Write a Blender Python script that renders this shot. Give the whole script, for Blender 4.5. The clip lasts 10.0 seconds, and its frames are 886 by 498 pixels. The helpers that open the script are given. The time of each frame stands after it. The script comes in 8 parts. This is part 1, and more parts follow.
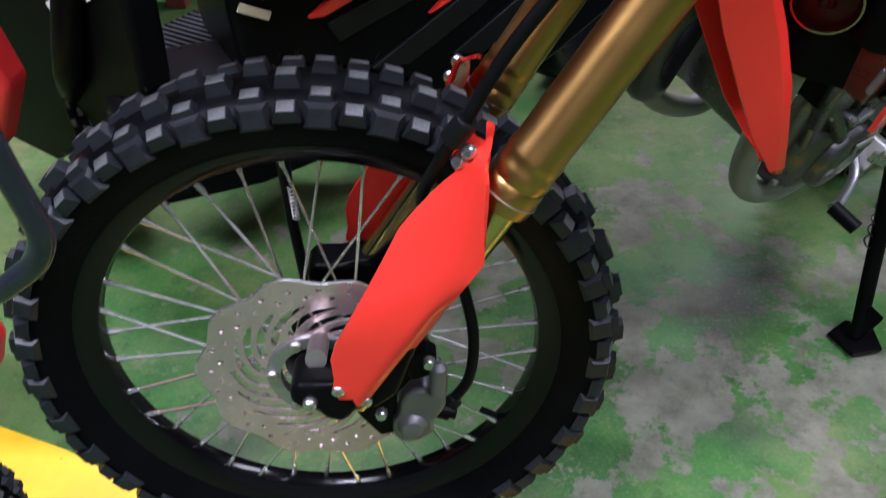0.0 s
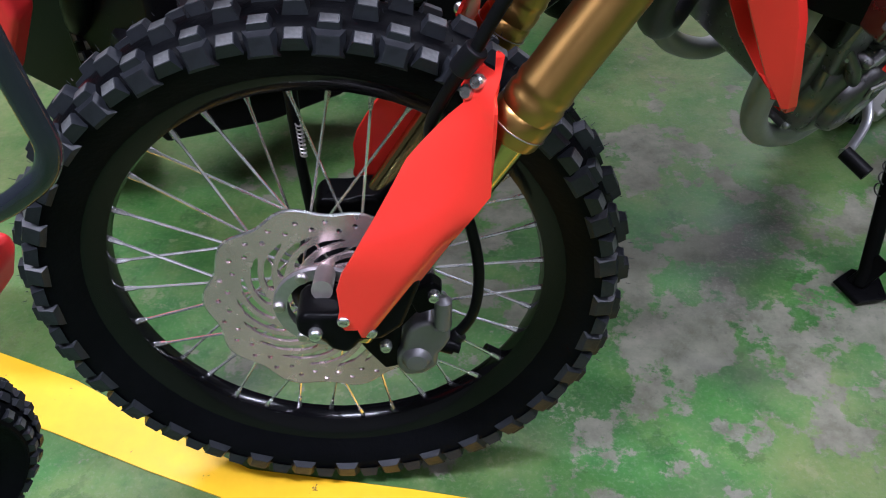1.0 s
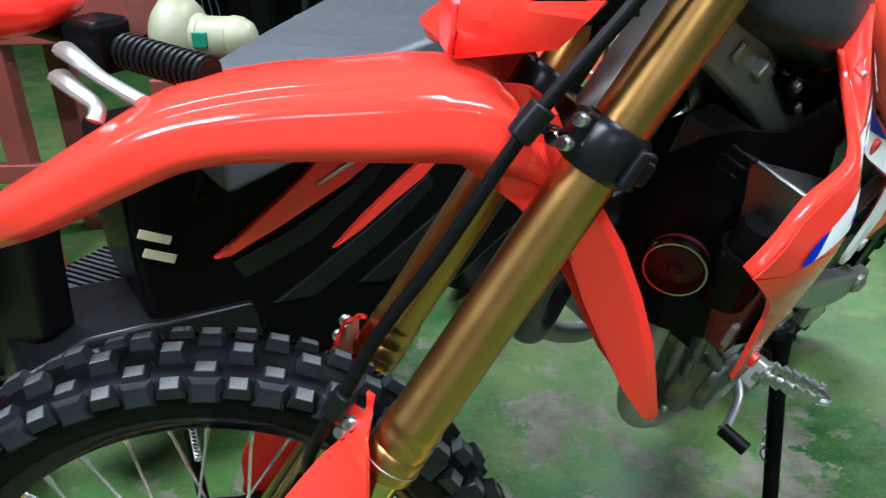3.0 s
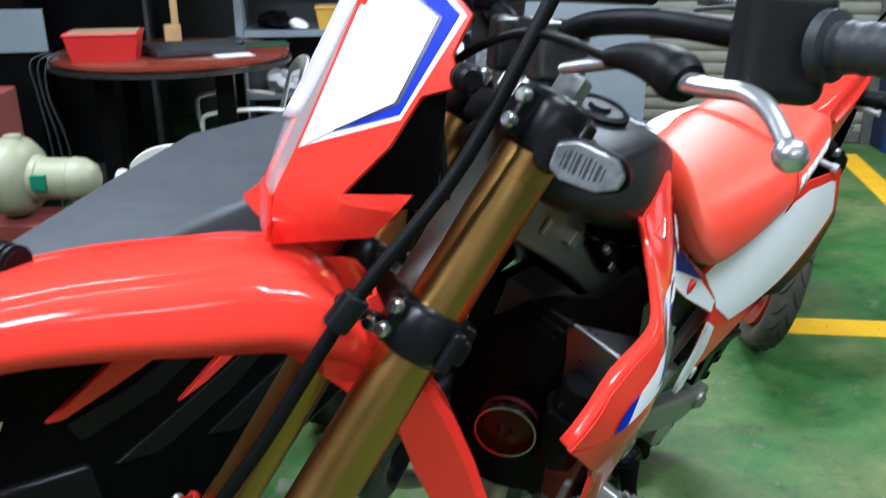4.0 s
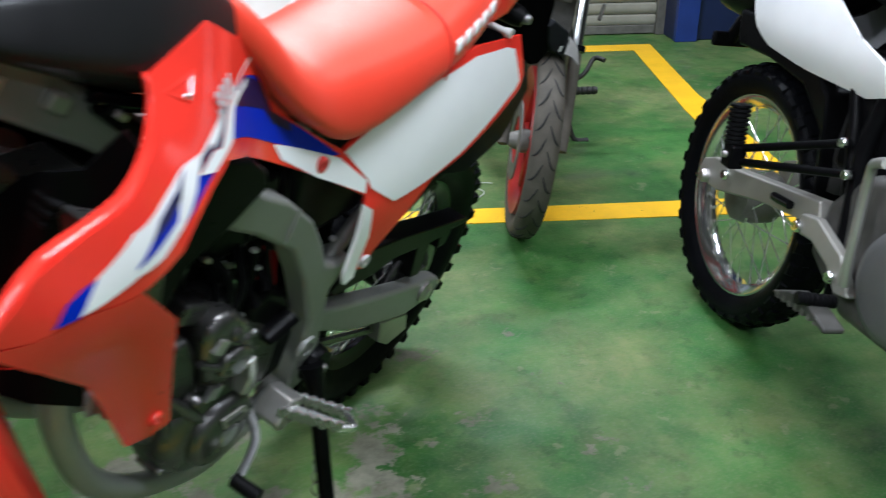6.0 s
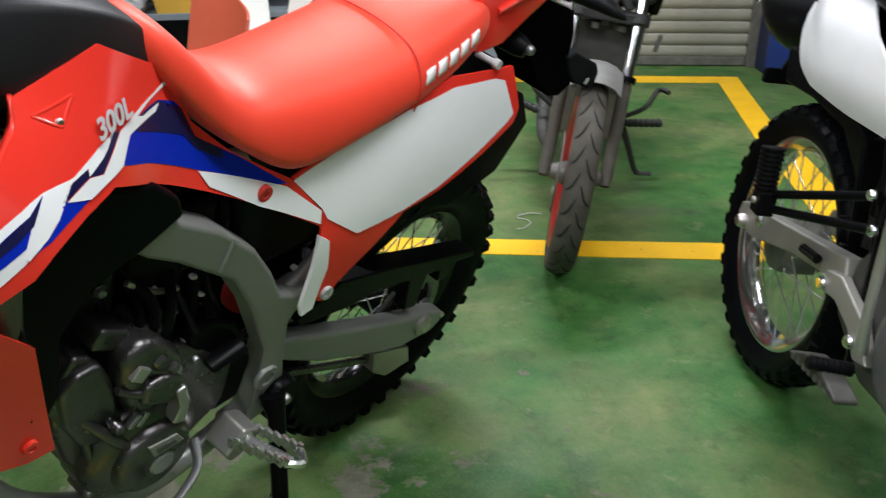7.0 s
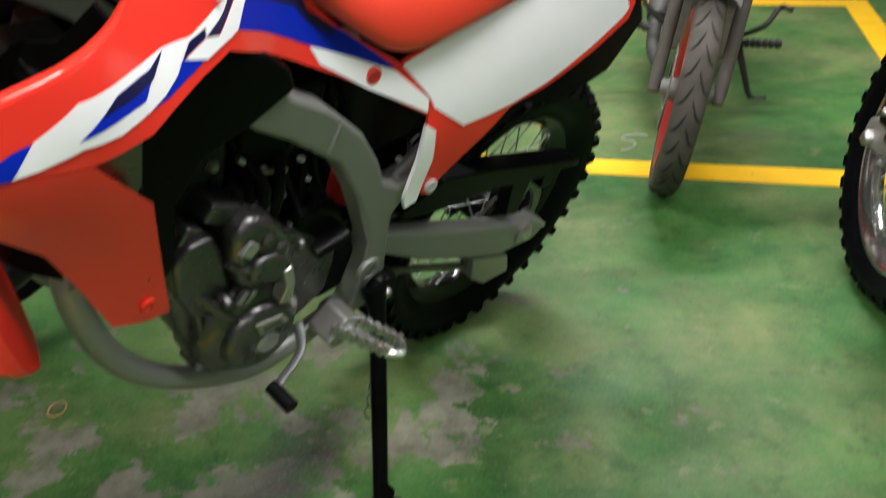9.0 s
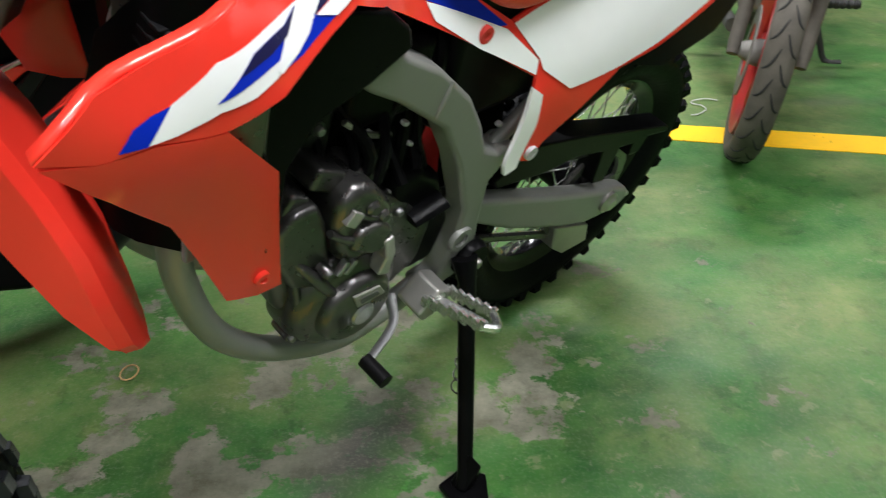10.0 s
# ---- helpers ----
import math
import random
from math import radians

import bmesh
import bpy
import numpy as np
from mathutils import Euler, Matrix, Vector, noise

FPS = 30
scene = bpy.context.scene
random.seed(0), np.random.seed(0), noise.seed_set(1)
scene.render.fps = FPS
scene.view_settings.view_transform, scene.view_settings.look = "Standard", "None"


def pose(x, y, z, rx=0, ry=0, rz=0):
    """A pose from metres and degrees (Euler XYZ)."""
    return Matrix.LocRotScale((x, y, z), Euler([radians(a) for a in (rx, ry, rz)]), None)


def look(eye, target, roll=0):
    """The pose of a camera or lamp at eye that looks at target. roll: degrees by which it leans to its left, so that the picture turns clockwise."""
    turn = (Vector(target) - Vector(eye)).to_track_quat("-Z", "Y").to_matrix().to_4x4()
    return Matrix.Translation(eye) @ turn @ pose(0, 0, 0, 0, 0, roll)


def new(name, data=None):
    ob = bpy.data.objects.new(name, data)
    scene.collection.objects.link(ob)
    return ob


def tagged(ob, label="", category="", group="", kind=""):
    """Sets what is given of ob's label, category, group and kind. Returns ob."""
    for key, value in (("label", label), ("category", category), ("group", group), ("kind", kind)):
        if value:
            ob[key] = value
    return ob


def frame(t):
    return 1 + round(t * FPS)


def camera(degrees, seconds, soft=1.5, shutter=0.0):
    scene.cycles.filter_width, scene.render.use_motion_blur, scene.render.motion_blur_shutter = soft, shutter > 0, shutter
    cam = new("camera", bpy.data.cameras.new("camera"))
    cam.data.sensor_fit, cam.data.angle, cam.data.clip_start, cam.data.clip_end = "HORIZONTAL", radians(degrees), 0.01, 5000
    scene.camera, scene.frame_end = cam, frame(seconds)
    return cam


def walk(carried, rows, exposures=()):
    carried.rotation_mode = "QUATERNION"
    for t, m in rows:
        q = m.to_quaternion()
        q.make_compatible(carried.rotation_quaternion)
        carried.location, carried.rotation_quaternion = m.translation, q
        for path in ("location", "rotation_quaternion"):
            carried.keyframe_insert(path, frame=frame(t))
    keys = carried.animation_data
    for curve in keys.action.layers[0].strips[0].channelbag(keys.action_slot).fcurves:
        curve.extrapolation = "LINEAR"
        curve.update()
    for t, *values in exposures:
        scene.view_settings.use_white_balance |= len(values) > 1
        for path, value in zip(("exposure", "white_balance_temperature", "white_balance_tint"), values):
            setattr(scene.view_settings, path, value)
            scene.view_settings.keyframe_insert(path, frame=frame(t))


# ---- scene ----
cam = camera(55.4, 10.0, soft=1.05, shutter=0.5)
PATH = [
    (0, (0.243, 0.288, 1.018), (0.045, 1.824, -0.248), -2.5),
    (0.5, (0.24, 0.275, 1.006), (0.025, 1.747, -0.332), -1.9),
    (1, (0.245, 0.276, 1.005), (0.035, 1.735, -0.347), -2.0),
    (1.5, (0.25, 0.284, 1.015), (0.051, 1.764, -0.316), -2.2),
    (2, (0.264, 0.299, 1.058), (0.131, 1.926, -0.098), -1.5),
    (2.2, (0.272, 0.302, 1.081), (0.163, 1.991, 0.015), -1.4),
    (3.3, (0.302, 0.314, 1.106), (0.314, 2.099, 0.203), -0.8),
    (3.5, (0.313, 0.324, 1.121), (0.409, 2.115, 0.236), 0.5),
    (4, (0.335, 0.322, 1.155), (0.593, 2.183, 0.468), -0.2),
    (4.5, (0.344, 0.321, 1.16), (0.698, 2.185, 0.529), -0.2),
    (5, (0.393, 0.309, 1.112), (0.9, 2.09, 0.358), -0.3),
    (5.5, (0.457, 0.304, 1.087), (1.015, 2.023, 0.23), -0.2),
    (5.8, (0.565, 0.345, 1.072), (1.128, 2.057, 0.204), 0.0),
    (6, (0.65, 0.348, 1.068), (1.204, 2.062, 0.2), -0.6),
    (6.2, (0.718, 0.356, 1.062), (1.28, 2.065, 0.189), -0.7),
    (7.3, (0.861, 0.356, 1.07), (1.131, 2.173, 0.279), -0.2),
    (7.5, (0.868, 0.36, 1.075), (1.135, 2.187, 0.308), -0.3),
    (8, (0.875, 0.359, 1.091), (1.128, 2.211, 0.379), -0.4),
    (8.2, (0.874, 0.37, 1.092), (1.12, 2.226, 0.387), -0.1),
    (8.5, (0.869, 0.354, 1.079), (1.06, 2.21, 0.359), 0.4),
    (9, (0.83, 0.349, 1.008), (0.933, 2.102, 0.052), -1.3),
    (9.5, (0.776, 0.376, 0.989), (0.87, 2.083, -0.049), -1.6),
    (10, (0.743, 0.407, 0.993), (0.769, 2.119, -0.041), -1.5),
]
# seconds, stops, kelvin, tint
EXPOSURE = [(0.0, 0.1, 5500, 27), (1.5, 0.12, 5450, 27), (2.2, 0.4, 5450, 14), (3.3, 0.55, 5350, 10), (3.6, 0.48, 5350, 10), (4.0, 0.21, 5350, 10), (4.5, 0.11, 5450, 10), (5.0, 0.18, 5800, 13), (5.6, 0.25, 5500, 13), (6.0, 0.12, 5600, 13), (7.4, -0.14, 6100, 14), (8.0, -0.18, 6150, 14), (8.5, -0.2, 6300, 14), (9.0, 0.2, 6300, 14), (9.5, 0.4, 6200, 14), (10.0, 0.42, 6150, 14)]
walk(cam, [(t, look(eye, target, roll)) for t, eye, target, roll in PATH], EXPOSURE)

# ---- world and light: a covered motorcycle park under fluorescent tubes ----
world = bpy.data.worlds.new("world")
scene.world = world
world.use_nodes = True
world.node_tree.nodes["Background"].inputs[0].default_value = (0.55, 0.62, 0.7, 1)
world.node_tree.nodes["Background"].inputs[1].default_value = 0.01
CEIL = 2.75
# x, y of each tube lamp under the ceiling, its turn in degrees and its power
LAMPS = [(-0.9, 0.05, 0, 84), (1.35, 0.6, 0, 58), (0.3, -2.2, 0, 34), (2.4, -2.2, 0, 14), (-0.8, 2.1, 0, 62), (1.9, 3.5, 0, 84), (3.6, 1.8, 90, 27)]
for lx, ly, turn, power in LAMPS:
    lamp = bpy.data.lights.new("tube_light", "AREA")
    lamp.shape, lamp.size, lamp.size_y, lamp.energy = "RECTANGLE", 1.2, 0.12, power
    lamp.color = (1.0, 1.0, 0.96)
    new("tube_light", lamp).matrix_world = pose(lx, ly, CEIL - 0.16, 0, 0, turn)


# ---- materials ----
def mat(name, color, rough=0.5, metal=0.0, vary=0.12, scale=8.0, bump=0.0, bump_scale=60.0, coat=0.0, second=None, spec=0.5):
    """A principled surface whose colour and gloss drift at two scales."""
    m = bpy.data.materials.new(name)
    m.use_nodes = True
    nt = m.node_tree
    p = nt.nodes["Principled BSDF"]
    co = nt.nodes.new("ShaderNodeTexCoord")
    big, small = nt.nodes.new("ShaderNodeTexNoise"), nt.nodes.new("ShaderNodeTexNoise")
    big.inputs["Scale"].default_value, small.inputs["Scale"].default_value = scale, scale * 9
    big.inputs["Detail"].default_value, small.inputs["Detail"].default_value = 4, 3
    add = nt.nodes.new("ShaderNodeMath")
    add.operation = "MULTIPLY_ADD"
    add.inputs[1].default_value = 0.4
    nt.links.new(co.outputs["Object"], big.inputs["Vector"])
    nt.links.new(co.outputs["Object"], small.inputs["Vector"])
    nt.links.new(small.outputs[0], add.inputs[0])
    nt.links.new(big.outputs[0], add.inputs[2])
    ramp = nt.nodes.new("ShaderNodeMapRange")
    ramp.inputs["From Min"].default_value, ramp.inputs["From Max"].default_value = 0.45, 0.95
    nt.links.new(add.outputs[0], ramp.inputs["Value"])
    mix = nt.nodes.new("ShaderNodeMix")
    mix.data_type = "RGBA"
    a = [c * (1 - vary) for c in color]
    z = second or [min(1, c * (1 + vary)) for c in color]
    mix.inputs["A"].default_value, mix.inputs["B"].default_value = (*a, 1), (*z, 1)
    nt.links.new(ramp.outputs[0], mix.inputs["Factor"])
    nt.links.new(mix.outputs["Result"], p.inputs["Base Color"])
    rr = nt.nodes.new("ShaderNodeMapRange")
    rr.inputs["To Min"].default_value, rr.inputs["To Max"].default_value = max(0.02, rough * 0.8), min(1, rough * 1.2)
    nt.links.new(small.outputs[0], rr.inputs["Value"])
    nt.links.new(rr.outputs[0], p.inputs["Roughness"])
    p.inputs["Metallic"].default_value = metal
    p.inputs["Specular IOR Level"].default_value = spec
    p.inputs["Coat Weight"].default_value = coat
    p.inputs["Coat Roughness"].default_value = 0.08
    if bump:
        n = nt.nodes.new("ShaderNodeTexNoise")
        n.inputs["Scale"].default_value = bump_scale
        n.inputs["Detail"].default_value = 3
        nt.links.new(co.outputs["Object"], n.inputs["Vector"])
        b = nt.nodes.new("ShaderNodeBump")
        b.inputs["Strength"].default_value, b.inputs["Distance"].default_value = bump, 0.002
        nt.links.new(n.outputs[0], b.inputs["Height"])
        nt.links.new(b.outputs[0], p.inputs["Normal"])
    return m


def glass(name, tint=(0.8, 0.8, 0.8), alpha=0.16):
    """Thin clear plastic sheet."""
    m = bpy.data.materials.new(name)
    m.use_nodes = True
    p = m.node_tree.nodes["Principled BSDF"]
    p.inputs["Base Color"].default_value = (*tint, 1)
    p.inputs["Roughness"].default_value = 0.08
    p.inputs["Alpha"].default_value = alpha
    return m


def glow(name, color, strength):
    m = bpy.data.materials.new(name)
    m.use_nodes = True
    p = m.node_tree.nodes["Principled BSDF"]
    p.inputs["Base Color"].default_value = (*color, 1)
    p.inputs["Emission Color"].default_value = (*color, 1)
    p.inputs["Emission Strength"].default_value = strength
    return m


def floor_material():
    """Green floor paint, scuffed all over and worn through to concrete in flaky patches."""
    m = bpy.data.materials.new("worn_green_floor_paint")
    m.use_nodes = True
    nt = m.node_tree
    p = nt.nodes["Principled BSDF"]
    link, node = nt.links.new, nt.nodes.new
    co = node("ShaderNodeTexCoord")

    def noise_tex(scale, detail=5, rough=0.6, offset=(0, 0, 0), stretch=(1, 1, 1)):
        mp = node("ShaderNodeMapping")
        mp.inputs["Location"].default_value = offset
        mp.inputs["Scale"].default_value = stretch
        link(co.outputs["Object"], mp.inputs["Vector"])
        n = node("ShaderNodeTexNoise")
        n.inputs["Scale"].default_value, n.inputs["Detail"].default_value, n.inputs["Roughness"].default_value = scale, detail, rough
        link(mp.outputs[0], n.inputs["Vector"])
        return n.outputs[0]

    def span(value, lo, hi, a=0.0, b=1.0):
        r = node("ShaderNodeMapRange")
        for key, v in (("From Min", lo), ("From Max", hi), ("To Min", a), ("To Max", b)):
            r.inputs[key].default_value = v
        link(value, r.inputs["Value"])
        return r.outputs[0]

    def blend(factor, a, b):
        x = node("ShaderNodeMix")
        x.data_type = "RGBA"
        for key, v in (("A", a), ("B", b)):
            if isinstance(v, tuple):
                x.inputs[key].default_value = (*v, 1)
            else:
                link(v, x.inputs[key])
        link(factor, x.inputs["Factor"])
        return x.outputs["Result"]

    def math2(op, a, b):
        x = node("ShaderNodeMath")
        x.operation = op
        for i, v in enumerate((a, b)):
            if isinstance(v, float):
                x.inputs[i].default_value = v
            else:
                link(v, x.inputs[i])
        return x.outputs[0]

    green = blend(span(noise_tex(2.3), 0.3, 0.7), (0.01, 0.068, 0.01), (0.042, 0.158, 0.027))
    green = blend(span(noise_tex(14, 6), 0.35, 0.75, 0, 0.5), green, (0.085, 0.185, 0.04))
    green = blend(span(noise_tex(6.2, 6, 0.62, (2, 6, 0)), 0.5, 0.64, 0, 0.55), green, (0.013, 0.068, 0.01))
    green = blend(span(noise_tex(4.1, 7, 0.66, (9, 3, 0)), 0.53, 0.68, 0, 0.45), green, (0.145, 0.19, 0.052))
    # crisp dark stains and small pale flakes
    green = blend(span(noise_tex(9.5, 8, 0.7, (4, 8, 0)), 0.56, 0.6, 0, 0.5), green, (0.012, 0.058, 0.008))
    green = blend(span(noise_tex(12, 8, 0.7, (8, 1, 0)), 0.6, 0.64, 0, 0.45), green, (0.2, 0.2, 0.115))
    # pale scuffing that follows the wheels in and out
    scuff = math2("MULTIPLY", span(noise_tex(1.6, 5, 0.65, (3, 1, 0)), 0.42, 0.66), span(noise_tex(22, 8, 0.7), 0.3, 0.7, 0.25, 1.0))
    green = blend(math2("MULTIPLY", scuff, 0.8), green, (0.23, 0.225, 0.095))
    stone = blend(span(noise_tex(18, 6), 0.3, 0.7), (0.1, 0.088, 0.068), (0.24, 0.218, 0.178))
    # the most worn place, where the front wheels roll to and fro
    d = node("ShaderNodeVectorMath")
    d.operation = "DISTANCE"
    d.inputs[1].default_value = (0.55, 1.35, 0)
    link(co.outputs["Object"], d.inputs[0])
    near = span(d.outputs["Value"], 0.2, 1.25, 0.062, -0.13)
    flake = math2("ADD", noise_tex(6.5, 9, 0.68, (1.3, 0.4, 0)), near)
    worn = span(flake, 0.55, 0.58)
    base = blend(math2("MULTIPLY", worn, 0.82), green, stone)
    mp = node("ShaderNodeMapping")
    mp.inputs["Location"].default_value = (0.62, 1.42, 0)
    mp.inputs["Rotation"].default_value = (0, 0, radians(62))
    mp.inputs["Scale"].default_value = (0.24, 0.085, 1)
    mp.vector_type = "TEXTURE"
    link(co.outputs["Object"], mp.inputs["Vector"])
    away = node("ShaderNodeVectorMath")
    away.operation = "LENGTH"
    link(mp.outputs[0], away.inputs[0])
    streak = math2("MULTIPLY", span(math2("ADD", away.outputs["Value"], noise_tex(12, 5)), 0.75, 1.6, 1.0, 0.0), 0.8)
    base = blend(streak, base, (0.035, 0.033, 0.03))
    base = blend(span(noise_tex(140, 4, 0.7), 0.5, 0.75, 0, 0.35), base, (0.2, 0.21, 0.15))
    base = blend(span(noise_tex(70, 6, 0.7, (5, 5, 0)), 0.55, 0.8, 0, 0.5), base, (0.02, 0.04, 0.018))
    # old oil marks
    oil = math2("MULTIPLY", span(noise_tex(2.6, 3, 0.5, (7, 2, 0)), 0.62, 0.74), 0.6)
    base = blend(oil, base, (0.05, 0.05, 0.045))
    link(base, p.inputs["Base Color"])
    link(math2("ADD", span(noise_tex(9, 6), 0.3, 0.7, 0.42, 0.62), math2("MULTIPLY", worn, 0.3)), p.inputs["Roughness"])
    p.inputs["Specular IOR Level"].default_value = 0.3
    b = node("ShaderNodeBump")
    b.inputs["Strength"].default_value, b.inputs["Distance"].default_value = 0.28, 0.003
    link(math2("SUBTRACT", noise_tex(60, 4), math2("MULTIPLY", worn, 0.5)), b.inputs["Height"])
    link(b.outputs[0], p.inputs["Normal"])
    return m


def line_material():
    """Yellow road paint with small chips through to the green."""
    m = mat("yellow_line_paint", (0.88, 0.5, 0.002), 0.45, vary=0.1, scale=6)
    nt = m.node_tree
    p = nt.nodes["Principled BSDF"]
    src = p.inputs["Base Color"].links[0].from_socket
    co = nt.nodes.new("ShaderNodeTexCoord")
    n = nt.nodes.new("ShaderNodeTexNoise")
    n.inputs["Scale"].default_value, n.inputs["Detail"].default_value, n.inputs["Roughness"].default_value = 26, 6, 0.7
    nt.links.new(co.outputs["Object"], n.inputs["Vector"])
    r = nt.nodes.new("ShaderNodeMapRange")
    r.inputs["From Min"].default_value, r.inputs["From Max"].default_value = 0.655, 0.68
    nt.links.new(n.outputs[0], r.inputs["Value"])
    x = nt.nodes.new("ShaderNodeMix")
    x.data_type = "RGBA"
    x.inputs["B"].default_value = (0.16, 0.1, 0.04, 1)
    nt.links.new(src, x.inputs["A"])
    nt.links.new(r.outputs[0], x.inputs["Factor"])
    nt.links.new(x.outputs["Result"], p.inputs["Base Color"])
    return m


FLOOR, LINE = floor_material(), line_material()
RED = mat("gloss_red_plastic", (0.8, 0.038, 0.022), 0.15, vary=0.03, scale=3, coat=0.0, bump=0.02, bump_scale=40, spec=0.45)
SEAT = mat("red_seat_vinyl", (0.82, 0.05, 0.022), 0.46, vary=0.04, scale=5, bump=0.12, bump_scale=420)
for key, value in (("Sheen Weight", 0.2), ("Sheen Roughness", 0.3), ("Sheen Tint", (1, 0.72, 0.5, 1)), ("Specular IOR Level", 0.6), ("Specular Tint", (1, 0.84, 0.62, 1)), ("Coat Weight", 0.15), ("Coat Roughness", 0.5), ("Coat IOR", 1.75), ("Coat Tint", (1, 0.95, 0.86, 1))):
    SEAT.node_tree.nodes["Principled BSDF"].inputs[key].default_value = value
WHITE = mat("white_plastic", (0.84, 0.84, 0.84), 0.33, vary=0.03, scale=4, coat=0.1)
BLUE = mat("blue_decal", (0.003, 0.02, 0.4), 0.42, vary=0.05, spec=0.12)
NAVY = mat("dark_blue_decal", (0.004, 0.004, 0.05), 0.3, vary=0.05)
BLACK = mat("black_plastic", (0.003, 0.003, 0.0033), 0.3, vary=0.25, scale=10, bump=0.08, bump_scale=600, spec=0.05)
MATTE = mat("matt_black_rubber", (0.0038, 0.0038, 0.0042), 0.45, vary=0.3, scale=14, bump=0.1, bump_scale=520, spec=0.1)
FLAP = mat("dull_black_flap", (0.003, 0.003, 0.003), 0.9, vary=0.3, scale=14, spec=0.0)
BRACK = mat("dull_grey_bracket", (0.018, 0.019, 0.021), 0.8, vary=0.2, scale=12, spec=0.0)
GRIP = mat("grey_black_grip_rubber", (0.022, 0.024, 0.027), 0.5, vary=0.25, scale=14, bump=0.15, bump_scale=420, spec=0.3)
HOUS = mat("black_switch_plastic", (0.009, 0.009, 0.0095), 0.45, vary=0.25, scale=14, bump=0.1, bump_scale=420, spec=0.25)
TYRE = mat("tyre_rubber", (0.0024, 0.0026, 0.0033), 0.4, vary=0.3, scale=12, bump=0.3, bump_scale=160, spec=0.045)
TREAD = mat("dusty_tread_rubber", (0.068, 0.07, 0.07), 0.55, vary=0.7, scale=30, bump=0.4, bump_scale=120)
LUG = mat("blue_black_lug_rubber", (0.011, 0.0125, 0.0155), 0.42, vary=0.4, scale=30, bump=0.3, bump_scale=120, spec=0.3)
DUSTY = mat("dusty_worn_tyre", (0.075, 0.066, 0.052), 0.85, vary=0.3, scale=20, bump=0.4, bump_scale=120)
GOLD = mat("gold_anodised_fork", (0.44, 0.245, 0.072), 0.32, metal=1.0, vary=0.05, scale=4)
# Pink in the disc colour stands in for red bodywork mirrored in the steel.
DISCM = mat("ground_disc_steel", (0.55, 0.42, 0.42), 0.26, metal=0.75, vary=0.2, scale=5)
ZINC = mat("zinc_plated_bolt", (0.6, 0.6, 0.58), 0.26, metal=0.92, vary=0.08)
CHROME = mat("chrome", (0.72, 0.72, 0.72), 0.12, metal=1.0, vary=0.05)
POLISH = mat("polished_alloy", (0.6, 0.6, 0.6), 0.24, metal=0.85, vary=0.06, scale=12)
RIMC = mat("bright_chromed_rim", (0.85, 0.85, 0.85), 0.13, metal=0.97, vary=0.06, scale=10)
STEEL = mat("brushed_steel", (0.56, 0.52, 0.51), 0.42, metal=1.0, vary=0.12, scale=20)
ALU = mat("cast_aluminium", (0.34, 0.34, 0.34), 0.38, metal=0.85, vary=0.15, scale=18, bump=0.25, bump_scale=260)
ARMG = mat("dull_silver_paint", (0.3, 0.29, 0.26), 0.42, metal=0.5, vary=0.1, scale=12)
ALUL = mat("dark_engine_cover", (0.09, 0.09, 0.088), 0.45, metal=0.3, vary=0.12, scale=14, bump=0.2, bump_scale=200)
DUSTY2 = mat("dusty_tyre_lugs", (0.088, 0.084, 0.074), 0.85, vary=0.25, scale=24)
DUSTG2 = mat("dusty_grey_mudguard", (0.13, 0.127, 0.115), 0.6, vary=0.35, scale=12)
DUSTB2 = mat("dusty_dark_metal", (0.05, 0.048, 0.043), 0.6, metal=0.2, vary=0.4, scale=20)
SCOB = mat("satin_black_panel", (0.006, 0.006, 0.007), 0.3, vary=0.2, scale=8, spec=0.2)
SMOKE = mat("clear_signal_plastic", (0.15, 0.15, 0.158), 0.15, vary=0.5, scale=26, coat=0.5)
SMOKE2 = mat("dark_signal_reflector", (0.05, 0.05, 0.055), 0.2, vary=0.3, scale=40, coat=0.4)
SEAM = mat("dark_red_piping", (0.55, 0.025, 0.015), 0.6)
FILM = mat("pale_protective_film", (0.5, 0.46, 0.49), 0.35, vary=0.1, scale=20)
CALI = mat("grey_caliper_paint", (0.16, 0.155, 0.16), 0.4, metal=0.6, vary=0.12, scale=18, bump=0.2, bump_scale=260)
DARKALU = mat("dark_engine_casting", (0.11, 0.107, 0.103), 0.29, metal=0.85, vary=0.2, scale=10, bump=0.07, bump_scale=200)
FRAME = mat("grey_painted_frame", (0.215, 0.218, 0.2), 0.38, metal=0.25, vary=0.06, scale=6, bump=0.1, bump_scale=120)
SPOKE = mat("spoke_steel", (0.85, 0.84, 0.82), 0.2, metal=0.88, vary=0.1)
RIMB = mat("black_rim", (0.003, 0.003, 0.0035), 0.14, vary=0.2, spec=0.22)
HORN = mat("dark_red_horn", (0.03, 0.003, 0.003), 0.4, vary=0.2, coat=0.03, spec=0.12)
CLEAR = glass("clear_lens")
LIGHTGREY = mat("light_grey_plastic", (0.45, 0.45, 0.45), 0.4)
SILVERP = mat("silver_painted_metal", (0.42, 0.41, 0.38), 0.35, metal=0.7, vary=0.12, scale=10)
GREYSEAT = mat("grey_black_seat_vinyl", (0.044, 0.047, 0.053), 0.5, vary=0.12, scale=6, bump=0.25, bump_scale=420)
TAPE = mat("beige_masking_tape", (0.55, 0.5, 0.33), 0.7)
SHUT = mat("beige_roller_shutter", (0.27, 0.262, 0.215), 0.5, metal=0.1, vary=0.18, scale=3)
BLUEP = mat("blue_painted_steel", (0.012, 0.03, 0.16), 0.4, vary=0.15)
GREYP = mat("grey_painted_board", (0.2, 0.225, 0.25), 0.55, vary=0.06, scale=2)
